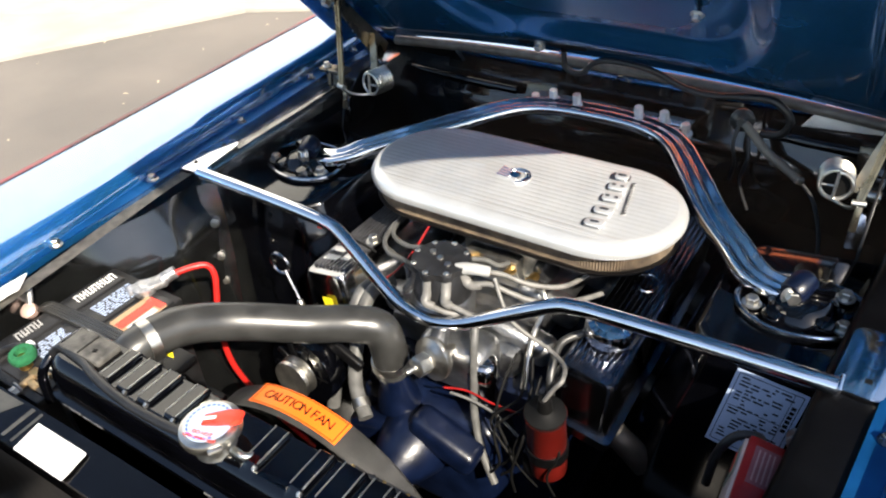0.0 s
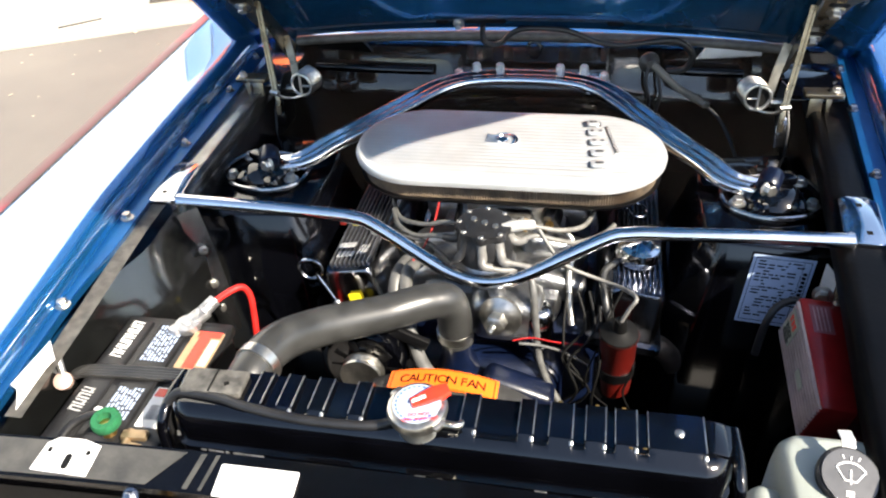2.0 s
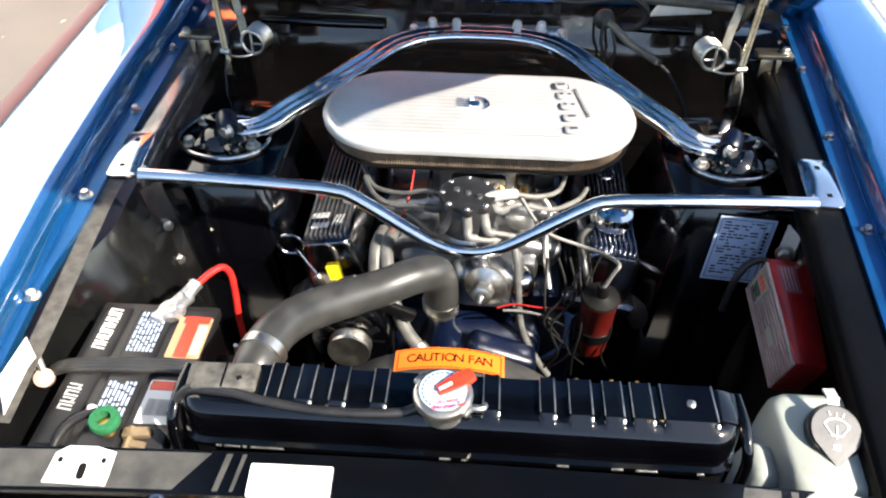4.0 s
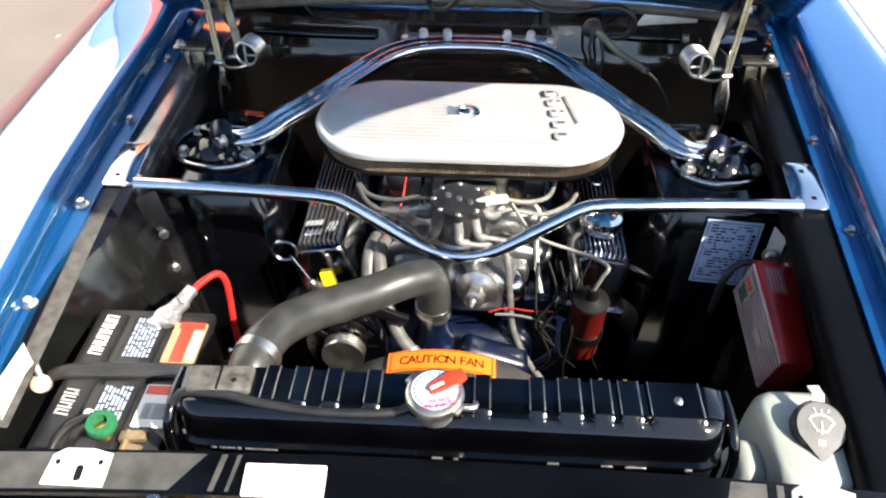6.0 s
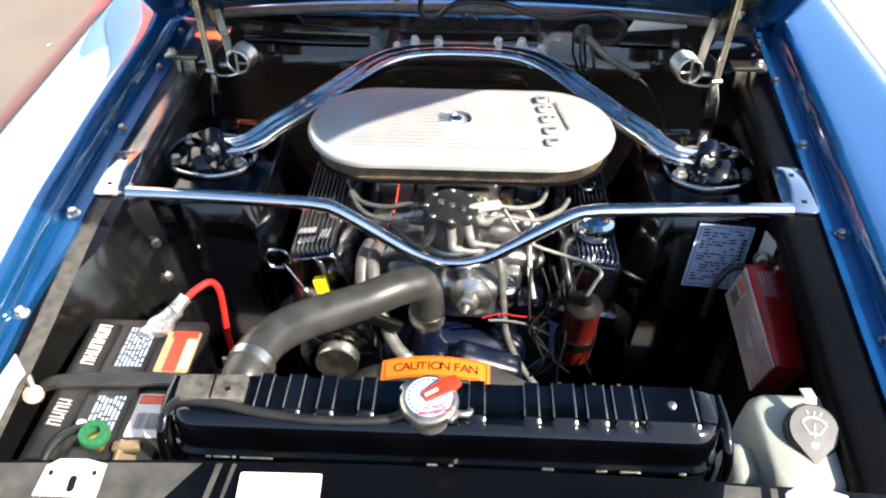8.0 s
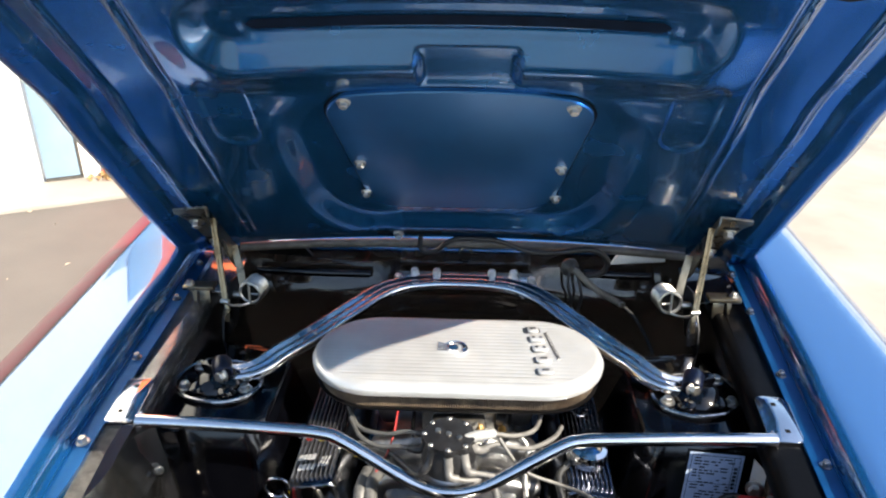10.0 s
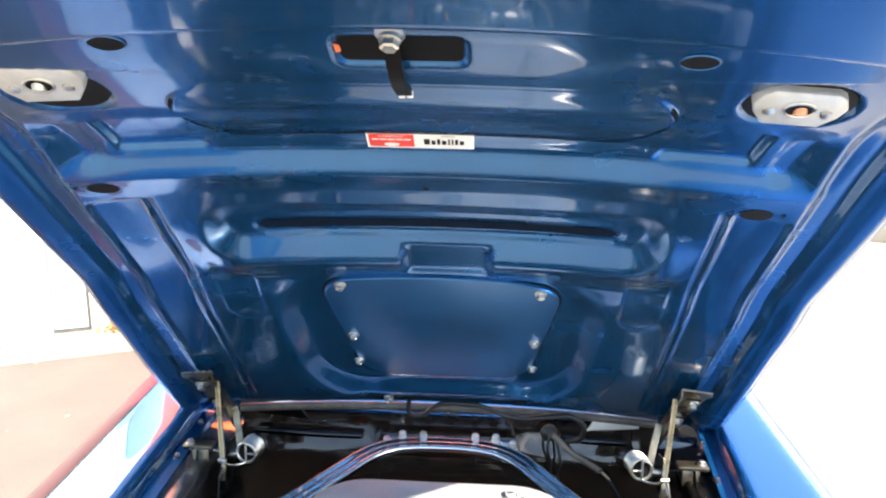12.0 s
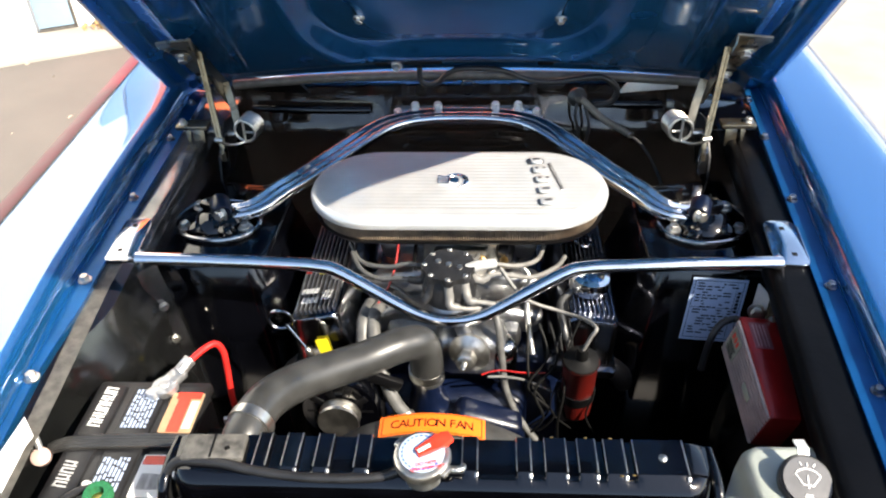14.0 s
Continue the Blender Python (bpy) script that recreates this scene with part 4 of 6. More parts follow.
# radiator
rad = thing("radiator", "gloss black radiator with a ribbed top tank", "radiator", (0, -0.43, 0.45))
part("core", box(B(), (0, -0.435, 0.67), (0.60, 0.05, 0.50), (0, 0, 0), 0.004), SATIN, rad)
PADS = ((-0.2160, -0.2006), (-0.1816, -0.1635), (-0.1435, -0.1250), (-0.0960, -0.0788), (0.030, 0.048), (0.0935, 0.1100), (0.1265, 0.1515), (0.1650, 0.1860), (0.1960, 0.2185), (0.230, 0.288))
def tank_row(x):
    """A cross-section of the top tank: flat top with raised pads, rolled front, flange at its foot."""
    proud = max(ramp(p - 0.0008, p + 0.0008, x) - ramp(q - 0.0008, q + 0.0008, x) for p, q in PADS)
    zt = 0.9755 + 0.0055 * proud
    c = max(0.0, abs(x) - 0.286) / 0.032
    back = 0.032 * (1 - math.sqrt(max(0.0, 1 - min(c, 1.0) ** 2)))
    low = 0.006 * ramp(0.5, 1.0, c)
    prof = [(-0.380, 0.90), (-0.380, zt - 0.006), (-0.384, zt), (-0.433, zt), (-0.4365, zt - 0.0025 * proud), (-0.4405, 0.9745), (-0.446, 0.9710), (-0.4505, 0.9660), (-0.4540, 0.9590), (-0.4560, 0.9500), (-0.4570, 0.9400), (-0.4572, 0.9310), (-0.4640, 0.9295), (-0.4645, 0.9245), (-0.4600, 0.9215), (-0.460, 0.86)]
    return [Vector((x, y + (back if y < -0.43 else 0.0), z - (low if z > 0.94 else 0.0))) for y, z in prof]
bm = B()
xs = sorted(set(steps(-0.3175, 0.3175, 64) + [e + d for p in PADS for e in p for d in (-0.0009, -0.0003, 0.0003, 0.0009)]))
rws = [[bm.verts.new(v) for v in tank_row(x)] for x in xs]
for a, b in zip(rws, rws[1:]):
    for k in range(len(a) - 1):
        bm.faces.new((a[k], a[k + 1], b[k + 1], b[k]))
bm.faces.new(rws[0]), bm.faces.new(rws[-1][::-1])
part("top_tank", bm, BLACK, rad, "", 35)
for x in (-0.322, 0.322):
    part("tank_seam", tube(B(), [(x, -0.384, 0.964), (x, -0.415, 0.966), (x * 1.003, -0.440, 0.958), (x * 1.006, -0.455, 0.940), (x * 1.006, -0.459, 0.90)], 0.0065, 10, 6), BLACK, rad, "rolled end seam")
# Worn pad edges, bright and wider on the sun side to paint in glints.
for p, q in PADS:
    for x, w in ((p, 0.0011), (q, 0.0017)):
        part("lit_worn_edge", box(B(), (x, -0.408, 0.9812), (w, 0.048, 0.0012), (0, 0, 0), 0.0003), STEEL, rad, "bare pad edge with its glint painted in")
    part("lit_worn_corner", box(B(), (q - 0.001, -0.4365, 0.9785), (0.0042, 0.006, 0.005), (35, 0, 0), 0.0012), STEEL, rad, "bare pad corner with its glint painted in")
for x, y in ((0.136, -0.383), (0.176, -0.383), (0.205, -0.383), (0.212, -0.4355), (0.226, -0.4345)):
    part("rust_spot", box(B(), (x, y, 0.9812), (0.004, 0.002, 0.0012), (0, 0, 0), 0.0004), BRASS, rad, "rusty spot on the pad")
plate_e = part("end_plate", box(B(), (-0.267, -0.4085, 0.980), (0.074, 0.037, 0.010), (0, 0, 2), 0.003), DUST, rad, "dusty grey bracket plate")
part("plate_fold", box(B(), (-0.268, -0.4085, 0.9855), (0.002, 0.034, 0.0015), (0, 0, 2)), SATIN, plate_e)
part("plate_hole", box(B(), (-0.250, -0.412, 0.9855), (0.006, 0.005, 0.001), (0, 0, 30)), INK, plate_e)
part("end_screw", lathe(B(), [(0.005, 0), (0.005, 0.0015), (0.003, 0.003)], (0.262, -0.410, 0.981), (0, 0, 1), 12), STEEL, rad)
part("end_fold", box(B(), (0.300, -0.408, 0.974), (0.022, 0.044, 0.010), (0, 14, 0), 0.003), BLACK, rad, "sloping tank end")
rc = random.Random(3)
for k in range(16):
    x = (-0.27 + 0.010 * k) if k < 8 else rc.uniform(-0.02, 0.30)
    part("chipped_edge", box(B(), (x, -0.4648, 0.9265), (rc.uniform(0.004, 0.014), 0.001, rc.uniform(0.002, 0.004)), (0, 0, 0), 0.0003), LEAD, rad, "chipped bare edge")
TANK_SET = set(rad.children_recursive)
cap = part("radiator_cap", lathe(B(), [(0.020, -0.02), (0.022, 0.0), (0.033, 0.002), (0.0345, 0.008), (0.033, 0.013), (0.028, 0.0155), (0.0, 0.016)], (-0.015, -0.413, 0.968), (0, 0.0, 1), 36), STEEL, rad, "silver pressure cap with a red lever")
lever = part("lever", slab(B(), [(0.7 * x, 0.75 * y) for x, y in ((-0.030, -0.009), (0.012, -0.010), (0.020, -0.013), (0.034, -0.009), (0.034, 0.009), (0.020, 0.013), (0.012, 0.010), (-0.030, 0.009))], 0.006, pose(-0.002, -0.405, 0.9855, 0, -9, 28), 0.002), REDPLASTIC, cap, "red release lever")
part("lever_print", box(B(), (-0.012, -0.413, 0.9925), (0.016, 0.004, 0.0008), (0, -9, 28)), WHITE, lever)


# ---- lid details ----
for k, (x, y) in enumerate(((0.166, 0.152), (0.165, 0.190), (0.162, 0.228), (0.158, 0.263), (0.152, 0.296))):
    # Offset plates below and dark bars on top paint in the lettering's shade.
    well = part("mark_shade", slab(B(), rounded(0.033, 0.0235, 0.007, 4), 0.0006, pose(x - 0.001, y - 0.0008, CZ + 0.0008, 0, 0, 6)), CAST, air, "dull plate painting the shade round the lettering")
    w = 0.029 if k < 4 else 0.022
    part("raised_mark", slab(B(), rounded(w, 0.0200, 0.006, 4), 0.0040, pose(x + 0.001, y + 0.001, CZ + 0.0006, 0, 0, 6), 0.001), ALU, air, "raised cast lettering block")
    for dx, dw in ((0.0, 0.017),) if k in (0, 1, 4) else ((-0.007, 0.008), (0.007, 0.008)):
        part("mark_shade_bar", slab(B(), rounded(dw * 0.85, 0.006, 0.0025, 3), 0.0006, pose(x + 0.001 + dx, y + 0.001, CZ + 0.0044, 0, 0, 6)), DARKALU, well)
for k in range(12):
    f = k / 11
    part("small_mark", box(B(), (0.177 + 0.018 * (1 - f), 0.196 + 0.088 * f, CZ + 0.0010), (0.008, 0.0035, 0.002), (0, 0, 30), 0.0005), DARKALU, air)
part("small_rule", box(B(), (0.185, 0.240, CZ + 0.0008), (0.0018, 0.086, 0.0015), (0, 0, 12)), DARKALU, air)
b = B()
for a0, a1, r in ((-70, 150, 0.022), (-40, 160, 0.017)):
    tube(b, [(0.000 + r * math.cos(radians(a)), 0.222 + r * math.sin(radians(a)), CZ + 0.002) for a in steps(a0, a1, 12)], 0.0022, 6, 1)
for k in range(4):
    tube(b, [(-0.012, 0.230 - 0.006 * k, CZ + 0.002), (-0.034, 0.238 - 0.008 * k, CZ + 0.002)], 0.002, 6, 1)
lathe(b, [(0.011, 0), (0.010, 0.004), (0.004, 0.007), (0, 0.007)], (-0.004, 0.222, CZ), (0, 0, 1), 16)
part("emblem", b, CHROME, air, "coiled raised emblem at the wing nut")

# ---- shock tower caps ----
def cap_outline(k=1.0):
    """A teardrop dish, its corners cut twice."""
    o = [(-0.092, -0.006), (-0.080, -0.046), (-0.026, -0.074), (0.042, -0.060), (0.082, -0.024), (0.082, 0.018), (0.060, 0.066), (-0.030, 0.070), (-0.078, 0.044)]
    for n in range(2):
        o = [c for a, b in zip(o, o[1:] + o[:1]) for c in ((a[0] * 0.75 + b[0] * 0.25, a[1] * 0.75 + b[1] * 0.25), (a[0] * 0.25 + b[0] * 0.75, a[1] * 0.25 + b[1] * 0.75))]
    return [(x * k, y * k) for x, y in o]
for sd in (-1, 1):
    cap_t = thing("shock_mount", "gloss black shock absorber mount with studs", "shock mount", (sd * 0.466, 0.222, 0.885), "shock mounts")
    m = pose(sd * 0.466, 0.201, 0.881) @ Matrix.Diagonal((sd, 1, 1, 1))
    part("flange", slab(B(), cap_outline(), 0.008, m, 0.003), BLACK, cap_t)
    part("rim", tube(B(), [m @ Vector((x, y, 0.012)) for x, y in cap_outline(0.985)] + [m @ Vector((*cap_outline(0.985)[0], 0.012))], 0.0042, 8, 1), DARKCHROME, cap_t, "bright rolled rim")
    part("dome", lathe(B(), [(0.050, 0.010), (0.046, 0.018), (0.034, 0.026), (0.028, 0.030), (0.0, 0.031)], m @ Vector((0.0, 0.0, 0)), (0, 0, 1), 30), BLACK, cap_t)
    part("bushing", lathe(B(), [(0.0, -0.020), (0.016, -0.020), (0.019, -0.015), (0.019, 0.014), (0.016, 0.019), (0.0, 0.019)], (sd * 0.454, 0.206, 0.921), (0.35 * sd, 0.9, 0.2), 24), ENGINE_BLUE, cap_t, "gloss dark blue bushing")
    for dx, dy, rr in ((-0.032, -0.038, 0.015), (0.030, -0.030, 0.014)):
        part("rubber_lug", lathe(B(), [(rr * 1.3, 0.006), (rr * 1.15, 0.014), (rr, 0.019), (rr * 0.9, 0.022), (rr * 0.5, 0.0235), (0, 0.0235)], m @ Vector((dx, dy, 0)), (0.1 * sd, -0.15, 1), 20), BLACK, cap_t)
    part("nut", hexnut(B(), (sd * 0.449, 0.187, 0.915), (0.35 * sd, -0.9, 0.2), 0.010, 0.013), STEEL, cap_t)
    part("yoke", box(B(), (sd * 0.470, 0.218, 0.917), (0.055, 0.030, 0.016), (0, 0, sd * 20), 0.005), BLACK, cap_t)
    for x, y in ((0.054, -0.026), (-0.064, -0.028), (0.046, 0.044)):
        part("stud_nut", hexnut(B(), m @ Vector((x, y, 0.012)), (0, 0, 1), 0.009, 0.013), STEEL, cap_t)

# ---- hood hinges ----
def hinge(sd):
    h = new("hood_hinge")
    h.empty_display_size = 0.03
    h.parent = car
    tagged(h, "zinc plated hood hinge with a coil spring")
    m = on_hood(sd * 0.548, 0.490, 0.020, 0.06)
    part("hood_bracket", slab(B(), [(sd * x, y) for x, y in ((-0.030, 0.105), (0.036, 0.100), (0.040, 0.082), (0.026, 0.060), (0.020, 0.0), (0.014, -0.060), (0.010, -0.105), (-0.030, -0.112))], 0.004, m, 0.001), HINGE, h, "tan zinc bracket on the hood")
    part("bracket_web", slab(B(), [(-0.150, 0.0), (0.105, 0.0), (0.090, 0.014), (0.0, 0.034), (-0.120, 0.050), (-0.150, 0.044)], 0.004, m @ pose(sd * -0.030, 0, 0.0, 90, 0, 90), 0.001), HINGE, h)
    for x, y in ((0.006, 0.040), (0.000, -0.070)):
        b = hexnut(B(), (sd * x, y, 0.004), (0, 0, 1), 0.010, 0.014)
        b.transform(m)
        part("bolt", b, STEEL, h)
        part("bolt_slot", slab(B(), rounded(0.034, 0.012, 0.005), 0.0006, m @ pose(sd * x, y + 0.020, 0.0042)), INK, h)
    part("link_arm", sweep(B(), smooth_path([(sd * 0.510, 0.410, 1.150), (sd * 0.502, 0.392, 1.075), (sd * 0.494, 0.374, 1.01), (sd * 0.489, 0.362, 0.976)], 4), [(-0.0055, -0.003), (-0.0055, 0.003), (-0.002, 0.003), (-0.0012, 0.001), (0.0012, 0.001), (0.002, 0.003), (0.0055, 0.003), (0.0055, -0.003)], up=(0, -1, 0.5)), HINGE, h, "long zinc link")
    part("link_pin", cyl(B(), (sd * 0.481, 0.360, 0.980), (sd * 0.499, 0.364, 0.980), 0.005, seg=12), STEEL, h)
    part("short_link", sweep(B(), [(sd * 0.505, 0.500, 1.045), (sd * 0.492, 0.482, 1.00), (sd * 0.478, 0.455, 0.945)], [(-0.008, -0.002), (0.008, -0.002), (0.008, 0.002), (-0.008, 0.002)], up=(0, -1, 0.5)), HINGE, h)
    ax = Vector((-sd * 0.12, 1.0, -0.08)).normalized()
    e1 = Vector((1, 0, 0)).cross(ax).normalized()
    e2 = ax.cross(e1)
    c = Vector((sd * 0.452, 0.410, 0.974))
    b = tube(B(), [c + ax * (0.050 * k / 126) + (e1 * math.cos(k * math.tau / 18) + e2 * math.sin(k * math.tau / 18)) * 0.0235 for k in range(127)], 0.0036, 8, 1)
    part("coil_spring", b, STEEL, h, "bright coil spring")
    # Black cylinder stands in for the shade inside the hollow coil.
    part("coil_inner_shade", lathe(B(), [(0.021, 0.004), (0.021, 0.05)], c, ax, 24), INK, h, "black cylinder painting the shade inside the coil")
    part("spring_tang", tube(B(), [c - e1 * 0.023 - ax * 0.002, c + e1 * 0.023 - ax * 0.002], 0.0026, 6, 1), STEEL, h)
    part("spring_tang", tube(B(), [c - e2 * 0.020 * sd - ax * 0.002, c - ax * 0.002], 0.0022, 6, 1), STEEL, h)
    part("spring_hook", tube(B(), [c - e1 * 0.022, (sd * 0.468, 0.394, 0.953), (sd * 0.480, 0.376, 0.962), (sd * 0.489, 0.362, 0.976)], 0.0030, 8, 5), STEEL, h)
    part("side_plate", slab(B(), [(0.0, 0.0), (0.10, 0.0), (0.15, 0.06), (0.14, 0.10), (0.09, 0.11), (0.02, 0.06)], 0.004, pose(sd * 0.508, 0.36, 0.87, 90, 0, 90), 0.001), SATIN, h, "black hinge plate")
    part("lower_leg", box(B(), (sd * 0.492, 0.372, 0.952), (0.010, 0.006, 0.050), (-14, 0, 0), 0.002), HINGE, h)
    part("pawl", slab(B(), [(-0.012, -0.030), (0.010, -0.030), (0.014, -0.008), (0.007, 0.026), (-0.004, 0.030), (-0.012, 0.006)], 0.008, pose(sd * 0.497, 0.385, 0.922, 75, 0, 10 * sd), 0.002), DARKCHROME if sd > 0 else BLACK, h)
    part("pivot", cyl(B(), (sd * 0.485, 0.455, 0.945), (sd * 0.515, 0.455, 0.945), 0.009, seg=14), STEEL, h)
    return h
for sd in (-1, 1):
    hinge(sd)
    foot = part("hinge_foot", box(B(), (sd * 0.572, 0.440, 0.974), (0.070, 0.030, 0.010), (4, 0, 0), 0.003), HINGE, car, "tan zinc hinge foot")
    part("foot_leg", box(B(), (sd * 0.560, 0.430, 0.950), (0.024, 0.004, 0.042), (-8, 0, 0), 0.001), HINGE, foot)
    part("foot_point", slab(B(), [(-0.006, 0.0), (0.006, 0.0), (0.001, -0.052)], 0.003, pose(sd * 0.581, 0.430, 0.974, 82, 0, 0), 0.0006), HINGE, foot)
    part("foot_bolt", hexnut(B(), (sd * 0.592, 0.438, 0.979), (0, 0, 1), 0.007, 0.010), STEEL, foot)
    # Left pad takes the bright ledge copy, its reflections put into the material.
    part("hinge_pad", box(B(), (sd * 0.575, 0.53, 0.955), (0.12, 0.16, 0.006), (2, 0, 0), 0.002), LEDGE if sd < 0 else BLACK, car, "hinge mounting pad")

# ---- firewall fittings ----
b = B()
tube(b, [(0.268, 0.602, 0.955), (0.285, 0.590, 0.945), (0.320, 0.582, 0.915), (0.355, 0.578, 0.895), (0.385, 0.572, 0.878)], 0.008, 10, 8)
har = thing("wiring_harness", "grey taped wiring harness through the firewall", "wiring", (0.30, 0.6, 0.85))
part("loom", b, mat("loom_tape", (0.16, 0.145, 0.12), 0.55), har)
part("grommet", lathe(B(), [(0.022, 0), (0.022, 0.006), (0.012, 0.012), (0.008, 0.02)], (0.262, 0.612, 0.955), (0.1, -1, 0.1), 20), RUBBER, har)
for pts in ([(0.262, 0.60, 0.955), (0.258, 0.585, 0.92), (0.268, 0.58, 0.88), (0.262, 0.585, 0.84)], [(0.275, 0.60, 0.955), (0.290, 0.575, 0.90), (0.285, 0.57, 0.85), (0.31, 0.56, 0.80)], [(0.385, 0.572, 0.878), (0.42, 0.55, 0.85), (0.45, 0.48, 0.80), (0.44, 0.40, 0.76)]):
    part("cable", tube(B(), pts, 0.0035, 8, 8), PLASTIC, har)
part("clip", box(B(), (0.385, 0.57, 0.880), (0.014, 0.012, 0.012), (0, 20, 20), 0.002), STEEL, har)
b = tube(B(), [(0.013 + 0.016 * math.cos(a), 0.648, 0.962 + 0.018 * math.sin(a)) for a in steps(0, math.tau, 24)], 0.003, 8, 1)
part("firewall_ring", b, BLACK, car, "round black plug ring in the firewall")
for x0, x1, z in ((0.30, 0.46, 0.93), (-0.5, -0.22, 0.92)):
    part("firewall_bead", tube(B(), [(x0, 0.632, z), ((x0 + x1) / 2, 0.628, z - 0.003), (x1, 0.632, z - 0.006)], 0.010, 10, 6), BLACK, car)
for sd in (-1, 1):
    part("cowl_gusset", slab(B(), [(0, 0), (0.13, 0.01), (0.13, 0.035), (0.03, 0.045)], 0.012, pose(sd * 0.36, 0.635, 0.955, 80, 0, 0 if sd > 0 else 180), 0.003), SILVER if sd > 0 else SATIN, car, "pale gusset below the cowl")
hc = thing("hood_cable", "black cable looped along the hood's rear edge", "cable", (0.1, 0.62, 0.98))
for pts, r in (([(-0.092, 0.588, 1.040), (-0.094, 0.600, 1.006), (-0.080, 0.604, 0.992), (-0.055, 0.602, 0.996), (-0.030, 0.592, 1.022), (0.00, 0.588, 1.034), (0.06, 0.588, 1.034), (0.10, 0.590, 1.026), (0.15, 0.592, 1.006), (0.20, 0.592, 1.000), (0.25, 0.588, 1.008), (0.30, 0.586, 1.016)], 0.006), ([(0.25, 0.588, 1.008), (0.31, 0.584, 1.014), (0.345, 0.586, 0.985), (0.335, 0.592, 0.950), (0.30, 0.60, 0.940)], 0.007)):
    part("cable_run", tube(B(), pts, r, 10, 8), PLASTIC, hc)
for x, w in ((-0.178, 0.028), (-0.085, 0.085), (0.185, 0.034)):
    part("rear_slot", slab(B(), rounded(w, 0.018, 0.008), 0.001, on_hood(x, 0.618, 0.0012)), INK, hood, "dark slot in the rear edge")
part("prop_bolt", hexnut(B(), (-0.143, 0.585, 1.045), (0, -0.8, -0.3), 0.008, 0.014), STEEL, hood)
part("cowl_bracket", box(B(), (-0.135, 0.66, 0.998), (0.04, 0.02, 0.018), (0, 0, 0), 0.003), PAINT, car)

# ---- core support fittings ----
def support_z(x, u):
    return 0.982 - 0.006 * abs(x / 0.6) ** 3 - 0.012 * u
def flat_label(name, x, w, d, words, cat, material, rot=0.0):
    t = thing(name, words, cat, (x, -0.52, 0.955))
    m = pose(x, -0.5325 - 0.018 * (x / 0.6) ** 2, support_z(x, 0.5) + 0.002, 11, 0, rot)
    part("plate", slab(B(), rounded(w, d, 0.002, 3), 0.0012, m), material, t)
    return t, m
flat_label("blank_label", -0.165, 0.086, 0.035, "blank white sticker on the radiator support", "sticker", WHITE, 1)
for sd in (-1, 1):
    bk = thing("hood_bumper_bracket", "white zinc bracket plate bolted on the support", "bracket", (sd * 0.40, -0.52, 0.955), "bumper brackets")
    m = pose(sd * 0.388, -0.528, support_z(0.4, 0.5) + 0.001, 8, 0, sd * -2)
    pl = part("plate", slab(B(), [(-0.034, -0.02), (0.032, -0.022), (0.034, 0.014), (0.012, 0.020), (-0.018, 0.020), (-0.030, 0.012)], 0.003, m, 0.0008), WHITE if sd < 0 else SILVER, bk)
    part("slot", slab(B(), rounded(0.008, 0.018, 0.0038), 0.0006, m @ pose(0.004, -0.008, 0.003)), INK, pl)
    for dx in (-0.022, 0.024):
        part("hole", slab(B(), rounded(0.005, 0.006, 0.002), 0.0006, m @ pose(dx, 0.004, 0.003)), INK, pl)
for x in (-0.072, 0.060, -0.30, 0.30):
    part("support_bolt", hexnut(B(), (x, -0.556, 0.961), (0, -0.75, 0.65), 0.0062, 0.009), BOLT_DULL, car, "dull hex bolt")
horn = thing("horn", "round black horn ahead of the radiator", "horn", (-0.335, -0.62, 0.80))
part("shell", lathe(B(), [(0.0, -0.05), (0.03, -0.05), (0.045, -0.03), (0.055, -0.008), (0.058, 0.0), (0.055, 0.008), (0.030, 0.016), (0.0, 0.018)], (-0.335, -0.615, 0.87), (-0.1, -0.5, 0.86), 32), BLACK, horn)
part("terminal", tube(B(), [(-0.29, -0.61, 0.885), (-0.27, -0.62, 0.88), (-0.262, -0.63, 0.85), (-0.25, -0.63, 0.80)], 0.005, 8, 6), LEAD, horn)
part("mount", box(B(), (-0.335, -0.60, 0.78), (0.03, 0.02, 0.16), (10, 0, 0), 0.004), SATIN, horn)
for x in (-0.315, -0.285):
    part("horn_bolt", hexnut(B(), (x, -0.583, 0.928), (0, -0.7, 0.7), 0.007, 0.010), BRASS if x > -0.3 else LEAD, horn)

# ---- radiator details ----
part("filler_neck", lathe(B(), [(0.024, 0), (0.021, 0.008), (0.021, 0.020)], (-0.015, -0.413, 0.946), (0, 0, 1), 28), STEEL, rad)
part("cap_ears", box(B(), (-0.015, -0.413, 0.976), (0.078, 0.016, 0.007), (0, 0, -35), 0.003), STEEL, cap)
part("cap_label", lathe(B(), [(0.027, 0), (0.027, 0.0006)], (-0.015, -0.413, 0.9842), (0, 0, 1), 32), PALEBLUE, cap, "printed warning disc")
text_part("DO NOT", 0.0062, pose(-0.009, -0.428, 0.9852, 0, 0, 12), REDPLASTIC, cap, "lettering")
text_part("OPEN WHEN HOT", 0.0048, pose(-0.007, -0.434, 0.9852, 0, 0, 12), REDPLASTIC, cap, "lettering")
for a in steps(40, 320, 20):
    part("rim_print", box(B(), (-0.015 + 0.0235 * math.cos(radians(a)), -0.413 + 0.0235 * math.sin(radians(a)), 0.985), (0.0022, 0.0035, 0.0003), (0, 0, a)), mat("blue_print", (0.05, 0.10, 0.45), 0.5) if a < 45 else bpy.data.materials["blue_print"], cap)
part("overflow_pipe", tube(B(), [(0.012, -0.413, 0.955), (0.030, -0.413, 0.955), (0.034, -0.400, 0.948), (0.034, -0.385, 0.94)], 0.0045, 10, 6), STEEL, rad)
